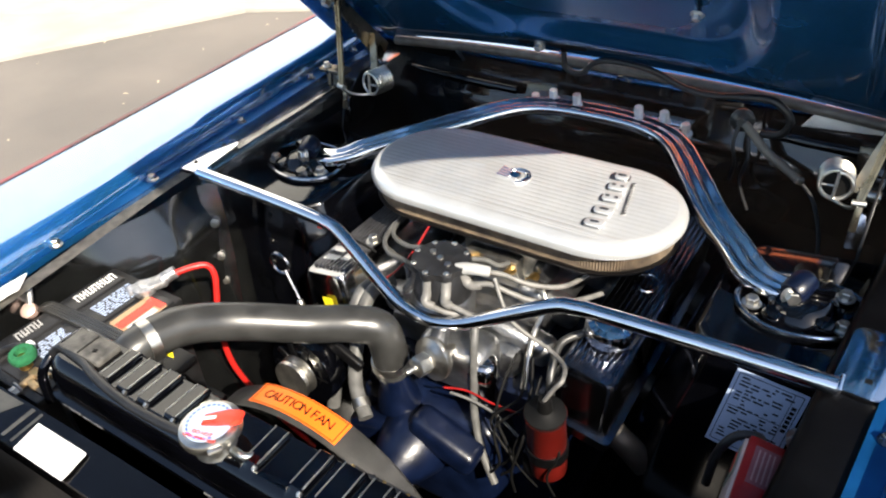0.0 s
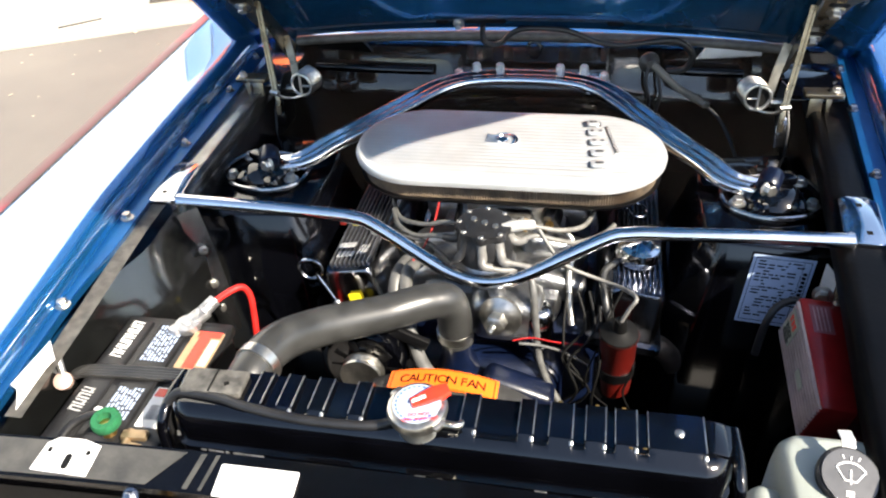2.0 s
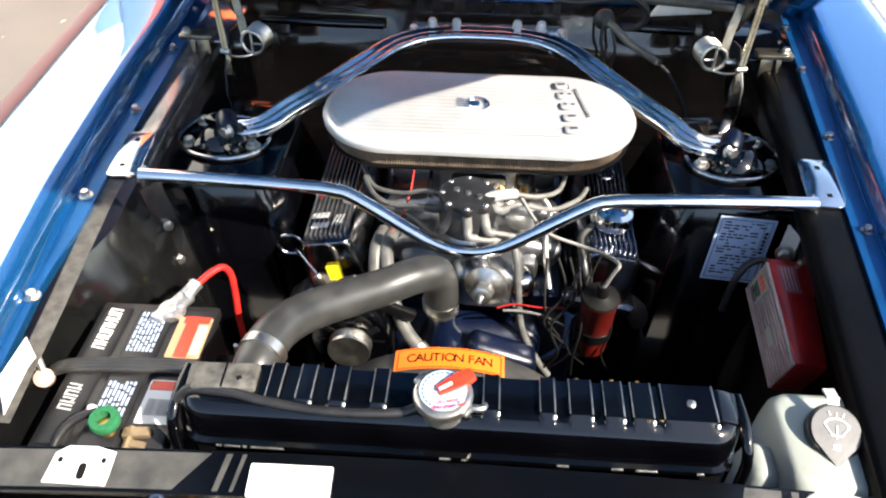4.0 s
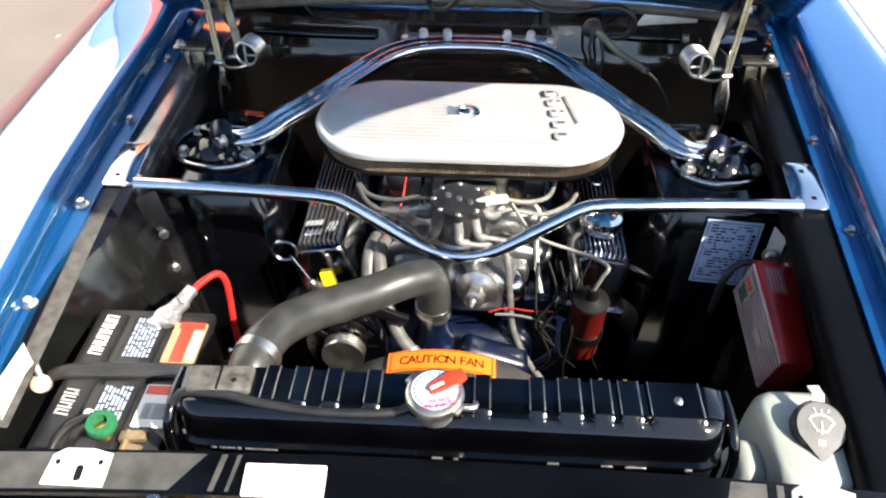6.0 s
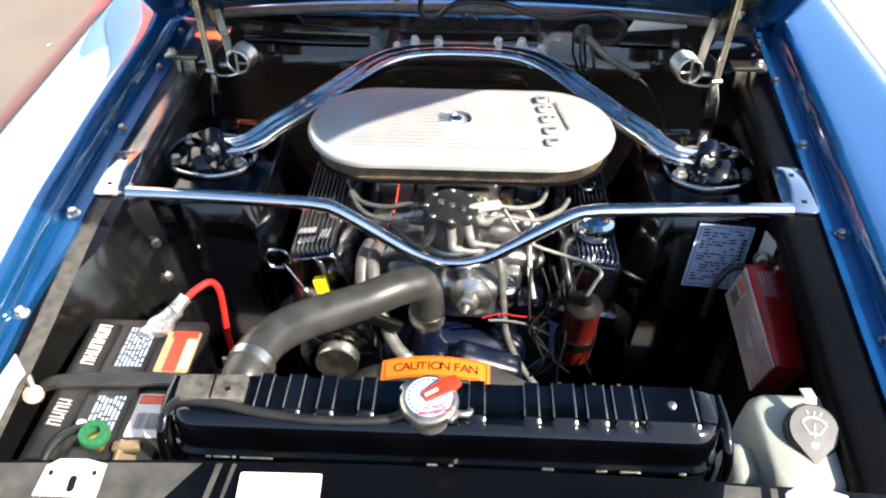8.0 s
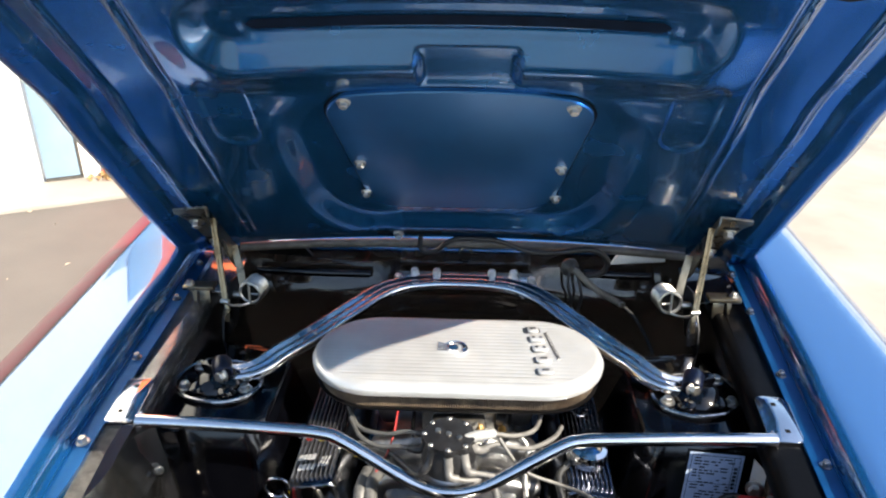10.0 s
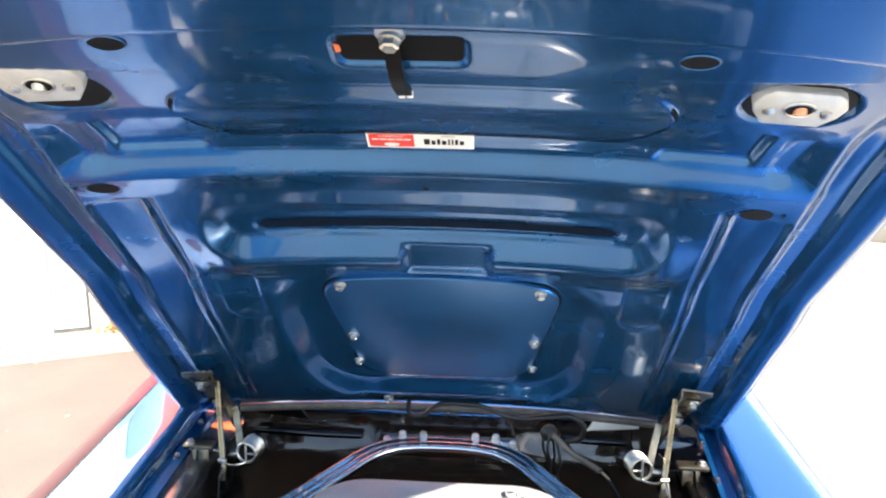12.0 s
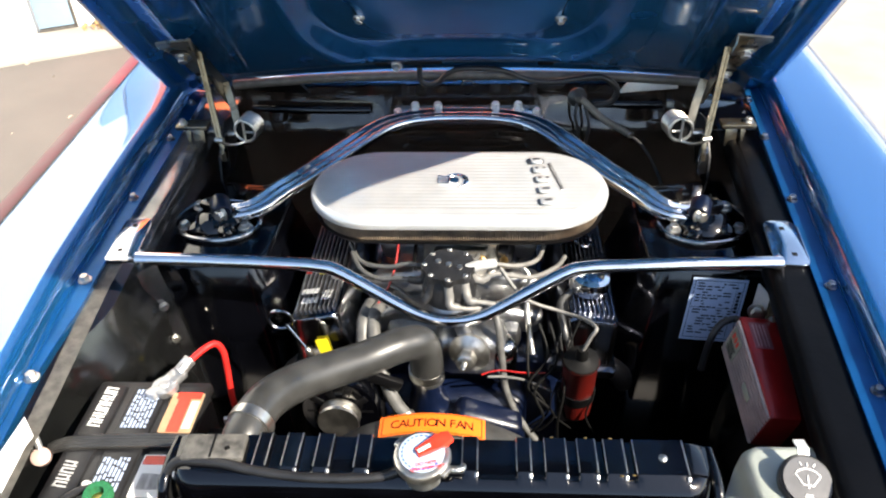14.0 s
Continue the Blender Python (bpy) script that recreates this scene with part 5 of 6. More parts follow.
cab = thing("overflow_hose", "thin black hose lying along the radiator tank", "hose", (-0.17, -0.44, 0.93))
part("hose_body", tube(B(), [(-0.318, -0.430, 0.968), (-0.308, -0.426, 0.976), (-0.294, -0.425, 0.977), (-0.254, -0.429, 0.979), (-0.215, -0.4385, 0.980), (-0.157, -0.445, 0.978), (-0.101, -0.445, 0.977), (-0.062, -0.441, 0.977), (-0.040, -0.434, 0.982)], 0.0058, 12, 8), PLASTIC, cab)
part("hose_end", tube(B(), [(-0.318, -0.430, 0.968), (-0.323, -0.434, 0.955), (-0.324, -0.438, 0.90)], 0.0058, 10, 6), PLASTIC, cab)

# cap and neck moved up and forward and squeezed in x to fit the camera's view
RAD_M = Matrix.Translation((0, -0.019, 0.026)) @ Matrix.Diagonal((0.966, 1, 1, 1))
for ob in rad.children_recursive:
    if ob not in TANK_SET:
        ob.data.transform(RAD_M)

# ---- fan shroud ----
fan = thing("fan_shroud", "grey curved fan shroud lip with an orange warning decal", "fan shroud", (-0.01, -0.30, 0.70))
FC, FR = Vector((-0.014, 0, 0.722)), 0.198
b = B()
grid(b, [radians(a) for a in steps(20, 160, 48)], (-0.338, -0.334, -0.300, -0.296), lambda a, y: Vector((FC.x + (FR - (0.004 if y > -0.297 else 0)) * math.cos(a), y, FC.z + (FR - (0.003 if y in (-0.338, -0.296) else 0)) * math.sin(a))))
bmesh.ops.solidify(b, geom=b.faces[:], thickness=0.003)
part("shroud_band", b, mat("shroud_plastic", (0.075, 0.073, 0.07), 0.38), fan)
b = B()
grid(b, [radians(a) for a in steps(69.5, 110.5, 20)], steps(-0.334, -0.300, 3), lambda a, y: Vector((FC.x + (FR + 0.0045) * math.cos(a), y, FC.z + (FR + 0.0045) * math.sin(a))))
dec = part("warning_decal", b, ORANGE, fan, "orange decal with black lettering")
for y0, y1, a0, a1 in ((-0.3325, -0.3315, 70.7, 109.3), (-0.3025, -0.3015, 70.7, 109.3)):
    b = B()
    grid(b, [radians(a) for a in steps(a0, a1, 16)], (y0, y1), lambda a, y: Vector((FC.x + (FR + 0.0049) * math.cos(a), y, FC.z + (FR + 0.0049) * math.sin(a))))
    part("border_line", b, INK, dec)
for a0 in (70.7, 109.0):
    b = B()
    grid(b, [radians(a) for a in (a0, a0 + 0.3)], (-0.3325, -0.3015), lambda a, y: Vector((FC.x + (FR + 0.0049) * math.cos(a), y, FC.z + (FR + 0.0049) * math.sin(a))))
    part("border_line", b, INK, dec)
a = 105.6
for ch, w in zip("CAUTION FAN", (1.0, 1.05, 1.0, 0.95, 0.55, 1.1, 1.05, 0.45, 0.85, 1.05, 1.05)):
    mid_a = radians(a - 3.1 * w / 2)
    a -= 3.1 * w
    if ch != " ":
        m = Matrix.Translation((FC.x + (FR + 0.0047) * math.cos(mid_a), -0.317, FC.z + (FR + 0.0047) * math.sin(mid_a))) @ pose(0, 0, 0, 0, 90 - math.degrees(mid_a), 0)
        text_part(ch, 0.0185, m, INK, dec)

# ---- battery ----
bat = thing("battery", "black car battery with printed labels and a strap", "battery", (-0.43, -0.343, 0.68))
part("case", box(B(), (-0.431, -0.345, 0.775), (0.160, 0.240, 0.20), (0, 0, 0), 0.008), PLASTIC, bat)
part("cover", box(B(), (-0.431, -0.345, 0.882), (0.168, 0.25, 0.018), (0, 0, 0), 0.005), PLASTIC, bat)
for x, w in ((-0.488, 0.040), (-0.431, 0.050), (-0.371, 0.045)):
    part("vent_cover", box(B(), (x, -0.345, 0.891), (w, 0.225, 0.008), (0, 0, 0), 0.004), PLASTIC, bat)
ZL = 0.8955
rb = random.Random(7)
def print_rows(x0, x1, y0, y1, n, material, parent, gap=0.35, cuts=3):
    h = (x1 - x0) / n
    for k in range(n):
        y = y0
        while y < y1 - 0.003:
            l = rb.uniform(0.004, 0.02) if cuts else y1 - y0
            l = min(l, y1 - y)
            part("print", box(B(), (x0 + h * (k + 0.5), y + l / 2, ZL + 0.0007), (h * (1 - gap), l, 0.0004)), material, parent)
            y += l + 0.003
for k in range(7):
    y = -0.306 + 0.0105 * k
    for dx, dy, w, h in ((0, -0.003, 0.019, 0.0022), (0, 0.003, 0.019, 0.0022), ((-0.008, 0.0, 0.008)[k % 3], 0, 0.003, 0.007)):
        part("print", box(B(), (-0.488 + dx, y + dy, ZL + 0.0004), (w, h, 0.0005), (0, 0, -8)), WHITE, bat)
for k in range(4):
    for dx, dy, w, h in ((0, -0.003, 0.020, 0.0022), (0, 0.003, 0.018, 0.0022), ((-0.008, 0.006)[k % 2], 0, 0.003, 0.007)):
        part("print", box(B(), (-0.490 + dx, -0.405 + 0.0105 * k + dy, ZL + 0.0004), (w, h, 0.0005), (0, 0, -8)), SILVER, bat)
print_rows(-0.450, -0.412, -0.312, -0.242, 7, PALEBLUE, bat, 0.4)
print_rows(-0.450, -0.412, -0.415, -0.362, 7, PALEBLUE, bat, 0.4)
part("label", slab(B(), rounded(0.047, 0.072, 0.003, 3), 0.0005, pose(-0.371, -0.283, ZL - 0.0004)), TAN, bat, "tan and red label")
part("label_red", slab(B(), rounded(0.018, 0.060, 0.001, 2), 0.0004, pose(-0.374, -0.288, ZL + 0.0002)), REDPLASTIC, bat)
part("label_red", slab(B(), rounded(0.036, 0.012, 0.001, 2), 0.0004, pose(-0.369, -0.252, ZL + 0.0002)), REDPLASTIC, bat)
part("label_grey", slab(B(), rounded(0.012, 0.05, 0.001, 2), 0.0004, pose(-0.357, -0.287, ZL + 0.0002)), SILVER, bat)
part("label", slab(B(), rounded(0.050, 0.066, 0.002, 3), 0.0005, pose(-0.371, -0.389, ZL - 0.0004)), WHITE, bat, "white barcode label")
part("label_red", slab(B(), rounded(0.046, 0.014, 0.001, 2), 0.0004, pose(-0.371, -0.365, ZL + 0.0002)), REDPLASTIC, bat)
for k in range(14):
    part("barcode_bar", box(B(), (-0.388 + 0.0026 * k, -0.398, ZL + 0.0004), (rb.choice((0.0006, 0.0009, 0.0012)), 0.024, 0.0003)), INK, bat)
part("charge_eye", lathe(B(), [(0.009, 0), (0.009, 0.001)], (-0.497, -0.437, 0.892), (0, 0, 1), 20), SILVER, bat)
strap = thing("battery_strap", "ribbed black rubber strap over the battery", "strap", (-0.44, -0.335, 0.90))
part("band", sweep(B(), smooth_path([(-0.545, -0.342, 0.880), (-0.528, -0.341, 0.890), (-0.50, -0.340, 0.8965), (-0.43, -0.337, 0.8985), (-0.355, -0.335, 0.8985), (-0.335, -0.334, 0.890)], 6), [(-0.0115, -0.002), (-0.0115, 0.0015), (-0.0085, 0.003), (-0.0060, 0.001), (-0.0035, 0.003), (-0.0012, 0.001), (0.0012, 0.003), (0.0035, 0.001), (0.0060, 0.003), (0.0085, 0.001), (0.0115, 0.0022), (0.0115, -0.002)]), RUBBER, strap)
part("strap_end", lathe(B(), [(0.010, -0.008), (0.0125, -0.004), (0.0125, 0.005), (0.008, 0.008), (0, 0.009)], (-0.541, -0.358, 0.888), (0.2, -0.5, 0.8), 20), mat("pinkish_washer", (0.62, 0.44, 0.38), 0.4, 0.3), strap, "copper coloured bolt end")
part("strap_stud", tube(B(), [(-0.541, -0.356, 0.890), (-0.550, -0.340, 0.920)], 0.0045, 10, 1), LEAD, strap)
part("tray", box(B(), (-0.44, -0.35, 0.668), (0.22, 0.28, 0.014), (0, 0, 0), 0.004), SATIN, car, "black battery tray")
part("tray_leg", box(B(), (-0.52, -0.35, 0.50), (0.05, 0.22, 0.33), (0, 0, 0), 0.004), SATIN, car)
pc = thing("positive_cable", "red battery cable with a corroded lead clamp", "battery cable", (-0.40, -0.22, 0.90))
part("post", lathe(B(), [(0.010, 0), (0.009, 0.018), (0.007, 0.020), (0, 0.020)], (-0.409, -0.240, 0.888), (0, 0, 1), 16), LEAD, pc)
b = lathe(B(), [(0.017, 0.0), (0.019, 0.003), (0.018, 0.012), (0.011, 0.014)], (-0.409, -0.240, 0.893), (0, 0, 1), 18)
box(b, (-0.400, -0.222, 0.902), (0.024, 0.030, 0.014), (0, 0, -25), 0.004)
box(b, (-0.423, -0.252, 0.898), (0.020, 0.016, 0.014), (0, 0, -25), 0.004)
tube(b, [(-0.396, -0.215, 0.905), (-0.384, -0.195, 0.912)], 0.010, 12, 1)
part("clamp", b, LEAD, pc, "grey lead clamp")
part("lead", tube(B(), [(-0.386, -0.198, 0.909), (-0.374, -0.171, 0.908), (-0.361, -0.153, 0.904), (-0.353, -0.150, 0.886), (-0.350, -0.158, 0.856), (-0.348, -0.172, 0.80), (-0.345, -0.17, 0.70), (-0.330, -0.13, 0.56), (-0.30, -0.08, 0.42)], 0.0052, 14, 10), mat("red_cable", (0.46, 0.016, 0.013), 0.35, 0, 0.2), pc, "red insulated lead")
nc = thing("negative_terminal", "green felt washer and brass clamp on the battery", "battery terminal", (-0.40, -0.44, 0.90))
part("felt_washer", lathe(B(), [(0.008, 0.0), (0.0175, 0.0), (0.0185, 0.004), (0.0185, 0.009), (0.0165, 0.0125), (0.009, 0.0125), (0.008, 0.0)], (-0.421, -0.433, 0.909), (0, -0.1, 1), 28), GREEN, nc, "green felt washer")
part("post", lathe(B(), [(0.009, 0), (0.0085, 0.025), (0, 0.026)], (-0.421, -0.436, 0.888), (0, 0, 1), 16), BRASS, nc)
b = box(B(), (-0.385, -0.437, 0.896), (0.034, 0.014, 0.012), (0, 0, 6), 0.003)
box(b, (-0.382, -0.452, 0.894), (0.026, 0.010, 0.010), (0, 0, -8), 0.002)
cyl(b, (-0.392, -0.464, 0.894), (-0.392, -0.43, 0.898), 0.005, seg=8)
part("clamp", b, mat("dull_brass", (0.42, 0.31, 0.19), 0.45, 0.8), nc, "dull brass clamp")
part("bolt", hexnut(B(), (-0.392, -0.466, 0.894), (0, -1, 0), 0.007, 0.012), LEAD, nc)
part("lead", tube(B(), [(-0.425, -0.418, 0.91), (-0.455, -0.425, 0.908), (-0.475, -0.445, 0.90), (-0.483, -0.47, 0.88), (-0.485, -0.49, 0.83)], 0.0055, 10, 8), PLASTIC, nc, "black earth lead")
part("ball", lathe(B(), [(0.0, 0), (0.006, 0.002), (0.007, 0.007), (0.004, 0.012), (0, 0.013)], (-0.452, -0.409, 0.893), (0, 0, 1), 14), WHITE, nc)
wp = thing("apron_bracket", "galvanised bracket on the inner apron, its sunlit white put into the colour", "bracket", (-0.575, -0.36, 0.86))
# Galvanised plate; the sun on it is painted in as white.
part("bracket_plate", slab(B(), [(-0.561, -0.330), (-0.534, -0.360), (-0.536, -0.378), (-0.530, -0.448), (-0.548, -0.418), (-0.564, -0.412)], 0.003, pose(0, 0, 0.934), 0.001), WHITE, wp)
part("bracket_leg", box(B(), (-0.557, -0.372, 0.905), (0.003, 0.05, 0.06), (0, 0, 0), 0.001), LEAD, wp)

# ---- ignition box ----
mat("pink_print", (0.40, 0.22, 0.22), 0.5)
FINMETAL = mat("fin_metal", (0.46, 0.37, 0.34), 0.4, 0.3)
ign = thing("ignition_box", "red finned ignition box on the inner apron", "ignition box", (0.50, -0.15, 0.78))
IM = pose(0.4865, -0.140, 0.830, 10.0, 7.3, 2.0) @ Matrix.Diagonal((1.12, 0.91, 0.92, 1))
part("housing", box(B(), (0, 0, 0), (0.052, 0.205, 0.088), (0, 0, 0), 0.006, m=IM), RED, ign)
part("base_flange", box(B(), (0.029, 0, 0.0), (0.006, 0.222, 0.10), (0, 0, 0), 0.002, m=IM), RED, ign)
for k in range(10):
    z = -0.038 + 0.0084 * k
    part("fin", box(B(), (-0.0268, -0.003, z), (0.004, 0.195, 0.0042), (0, 0, 0), 0.001, m=IM), FINMETAL, ign, "bare fin edge")
part("face_label", box(B(), (-0.0296, 0.066, 0.006), (0.001, 0.040, 0.050), m=IM), mat("olive_print", (0.30, 0.31, 0.24), 0.45), ign, "printed face label")
for k in range(3):
    part("brand_mark", box(B(), (-0.0305, 0.076 - 0.010 * k, 0.018), (0.0008, 0.006, 0.012), m=IM), REDPLASTIC, ign)
for k in range(5):
    part("print", box(B(), (-0.0305, 0.066, 0.003 - 0.005 * k), (0.0006, 0.032 - 0.004 * (k % 3), 0.0022), m=IM), INK, ign)
part("model_label", box(B(), (-0.0296, -0.028, 0.000), (0.001, 0.034, 0.014), m=IM), bpy.data.materials["olive_print"], ign, "small grey green label")
part("top_label", box(B(), (-0.004, 0.06, 0.0444), (0.026, 0.055, 0.0006), m=IM), mat("pink_label", (0.22, 0.06, 0.07), 0.4), ign, "small printed top label")
for k in range(4):
    part("print", box(B(), (-0.012 + 0.005 * k, 0.06, 0.0449), (0.0018, 0.046, 0.0003), m=IM), bpy.data.materials["pink_print"], ign)
for y in (-0.104, 0.104):
    part("mount_screw", hexnut(B(), IM @ Vector((0.020, y * 0.93, 0.0445)), (0, 0, 1), 0.004, 0.005), STEEL, ign)
part("lead", tube(B(), [IM @ Vector((-0.01, 0.10, 0.02)), (0.470, -0.03, 0.858), (0.445, -0.035, 0.850), (0.43, -0.045, 0.82), (0.425, -0.05, 0.76)], 0.006, 10, 8), PLASTIC, ign, "black lead")
part("mount_bracket", box(B(), (0.532, -0.140, 0.81), (0.02, 0.18, 0.05), (0, 0, 0), 0.003), SATIN, ign)

# ---- washer tank ----
tank = thing("washer_tank", "milky white plastic washer fluid tank", "washer tank", (0.44, -0.40, 0.60))
def tank_ring(z, k, dx=0.0, dy=0.0):
    return ([(0.446 + dx + x * k, -0.395 + dy + y * k) for x, y in rounded(0.125, 0.155, 0.028, 6)], z)
b, rows = loft(B(), [tank_ring(0.60, 0.9), tank_ring(0.63, 1.0), tank_ring(0.80, 1.0), tank_ring(0.86, 1.0), tank_ring(0.888, 0.97), tank_ring(0.900, 0.90), tank_ring(0.905, 0.78, 0.0, 0.0)])
b.faces.new(rows[0][::-1]), b.faces.new(rows[-1])
part("tank_body", b, TANKP, tank, "", 60)
part("shoulder", box(B(), (0.372, -0.41, 0.855), (0.05, 0.06, 0.05), (0, 25, 0), 0.018, 4), TANKP, tank)
TM = pose(0.447, -0.385, 0.906, 23, 4, -6)
b = lathe(B(), [(0.026, 0.0), (0.032, 0.002), (0.033, 0.012), (0.031, 0.014), (0.0, 0.0145)], (0, 0, 0), (0, 0, 1), 36)
b.transform(TM)
lid_c = part("cap", b, PLASTIC, tank, "black washer cap")
b = slab(B(), [(0.029 * math.cos(radians(a)), 0.029 * math.sin(radians(a))) for a in steps(-50, 230, 30)] + [(0.0, -0.044)], 0.0022, TM @ pose(0, 0, 0.0146), 0.0006)
disc = part("cap_top", b, mat("black_cap_plastic", (0.050, 0.050, 0.053), 0.30, 0, 0.0, 0.2, 40, 0.05, 200, spec=1.0, rvar=0.02), lid_c, "glossy black top with a wiper symbol")
b = B()
pts = [(0.018 * math.cos(radians(a)), 0.018 * math.sin(radians(a)) - 0.004) for a in steps(35, 145, 10)]
tube(b, [TM @ Vector((x, y, 0.0172)) for x, y in pts + [(-0.006, -0.006), (0.006, -0.006), pts[0]]], 0.0011, 6, 1)
tube(b, [TM @ Vector(v) for v in ((0, -0.010, 0.0172), (0, 0.006, 0.0172))], 0.0010, 6, 1)
for x in (-0.007, 0.0, 0.007):
    tube(b, [TM @ Vector((x, 0.017, 0.0172)), TM @ Vector((x * 1.3, 0.021, 0.0172))], 0.0010, 6, 1)
box(b, (0.0, -0.020, 0.0170), (0.008, 0.006, 0.001), m=TM)
part("wiper_symbol", b, WHITE, disc, "raised wiper symbol")
part("cap_tether", sweep(B(), [TM @ Vector(v) for v in ((0.0, 0.028, 0.010), (-0.002, 0.040, 0.014), (-0.004, 0.052, 0.006))], [(-0.007, -0.0012), (0.007, -0.0012), (0.007, 0.0012), (-0.007, 0.0012)]), SILVER, lid_c)
part("tank_stand", box(B(), (0.45, -0.395, 0.47), (0.12, 0.14, 0.27), (0, 0, 0), 0.004), SATIN, car)

# ---- tower decal ----
P0, PX, PY = Vector((0.422, 0.064, 0.876)), Vector((0.086, -0.008, 0.0)), Vector((-0.018, -0.039, -0.118))
dl = thing("tower_decal", "pale service specification decal on the shock tower", "decal", P0 + PX * 0.5 + PY)
DM = Matrix((PX.normalized(), -PY.normalized(), PX.cross(-PY).normalized())).transposed().to_4x4()
DM.translation = P0 + (PX + PY) / 2 + DM.to_3x3() @ Vector((0, 0, 0.004))
# Sheet tinted blue: the skylit shade it stands in is put into colour.
part("sheet", slab(B(), rounded(0.092, 0.118, 0.001, 2), 0.0006, DM), PALEBLUE, dl)
for x0, y0, w, h in ((-0.041, 0, 0.001, 0.108), (0.041, 0, 0.001, 0.108), (0, 0.054, 0.083, 0.001), (0, -0.054, 0.083, 0.001), (-0.004, 0.004, 0.072, 0.0008), (0.030, 0, 0.0008, 0.108)):
    part("rule", box(B(), (x0, y0, 0.0009), (w, h, 0.0004), m=DM), INK, dl)
rd = random.Random(5)
for r in range(18):
    y = 0.049 - 0.0055 * r
    x = -0.036
    while x < 0.024:
        l = rd.uniform(0.004, 0.014)
        if rd.random() < 0.75:
            part("print", box(B(), (x + l / 2, y, 0.0009), (l, 0.0024, 0.0003), m=DM), INK, dl)
        x += l + 0.003
for r in range(6):
    part("brand_mark", box(B(), (0.0355, 0.034 - 0.007 * r, 0.0009), (0.006, 0.005, 0.0004), m=DM), INK, dl)
part("apron_tag", slab(B(), rounded(0.035, 0.055, 0.002, 2), 0.0008, pose(0.5185, 0.005, 0.865, 90, 0, -75)), SILVER, dl, "small silver tag")
part("tower_bolt", hexnut(B(), (0.512, -0.005, 0.852), (-0.4, -1, 0.2), 0.010, 0.016), STEEL, car)
for x, z, y in ((-0.500, 0.862, -0.02), (-0.490, 0.80, -0.035), (-0.482, 0.752, -0.045)):
    part("apron_bolt", hexnut(B(), (x, y, z), (0.6, -0.7, 0.2), 0.0056, 0.009), STEEL, car, "bright bolt on the apron seam")
# Bright metal stands in for the sun on this seam strip.
part("apron_seam", sweep(B(), [(-0.522, 0.0, 0.93), (-0.506, -0.010, 0.86), (-0.486, -0.03, 0.78), (-0.472, -0.05, 0.70)], [(-0.018, -0.003), (0.018, -0.003), (0.018, 0.003), (-0.018, 0.003)], up=(0.7, -0.7, 0)), DARKCHROME, car, "raised seam strip on the apron, its sunlit tone put into the metal")

# ---- engine ----
eng = thing("engine", "dark blue V8 engine with aluminium intake manifold", "engine", (0, 0.2, 0.36))
part("block", box(B(), (0, 0.22, 0.56), (0.40, 0.50, 0.38), (0, 0, 0), 0.03), ENGINE_BLUE, eng)
part("timing_cover", box(B(), (0.0, -0.055, 0.60), (0.26, 0.09, 0.24), (0, 0, 0), 0.03, 3), ENGINE_BLUE, eng)
b = lathe(B(), [(0.0, 0.06), (0.03, 0.06), (0.045, 0.04), (0.06, 0.0), (0.06, -0.03)], (0.0, -0.13, 0.66), (0, -1, 0), 28)
box(b, (0.06, -0.12, 0.70), (0.12, 0.05, 0.05), (0, 20, 0), 0.015, 3)
box(b, (-0.06, -0.12, 0.66), (0.12, 0.05, 0.06), (0, -20, 0), 0.015, 3)
part("water_pump", b, ENGINE_BLUE, eng, "dark blue water pump")
b = box(B(), (0.0, 0.20, 0.775), (0.24, 0.42, 0.06), (0, 0, 0), 0.02)
part("manifold_front", box(B(), (0.035, -0.03, 0.79), (0.12, 0.08, 0.09), (0, 0, 0), 0.025, 3), CAST, eng)
for sd in (-1, 1):
    for y in (0.04, 0.14, 0.26, 0.36):
        part("intake_runner", box(B(), (sd * 0.10, y, 0.80), (0.12, 0.045, 0.05), (0, sd * 18, sd * 8), 0.016, 3), CAST, eng)
part("intake_manifold", b, CAST, eng, "cast aluminium intake manifold")
b = box(B(), (0.085, -0.045, 0.775), (0.05, 0.05, 0.09), (0, 0, 20), 0.018, 3)
part("filler_casting", b, COVER, eng)
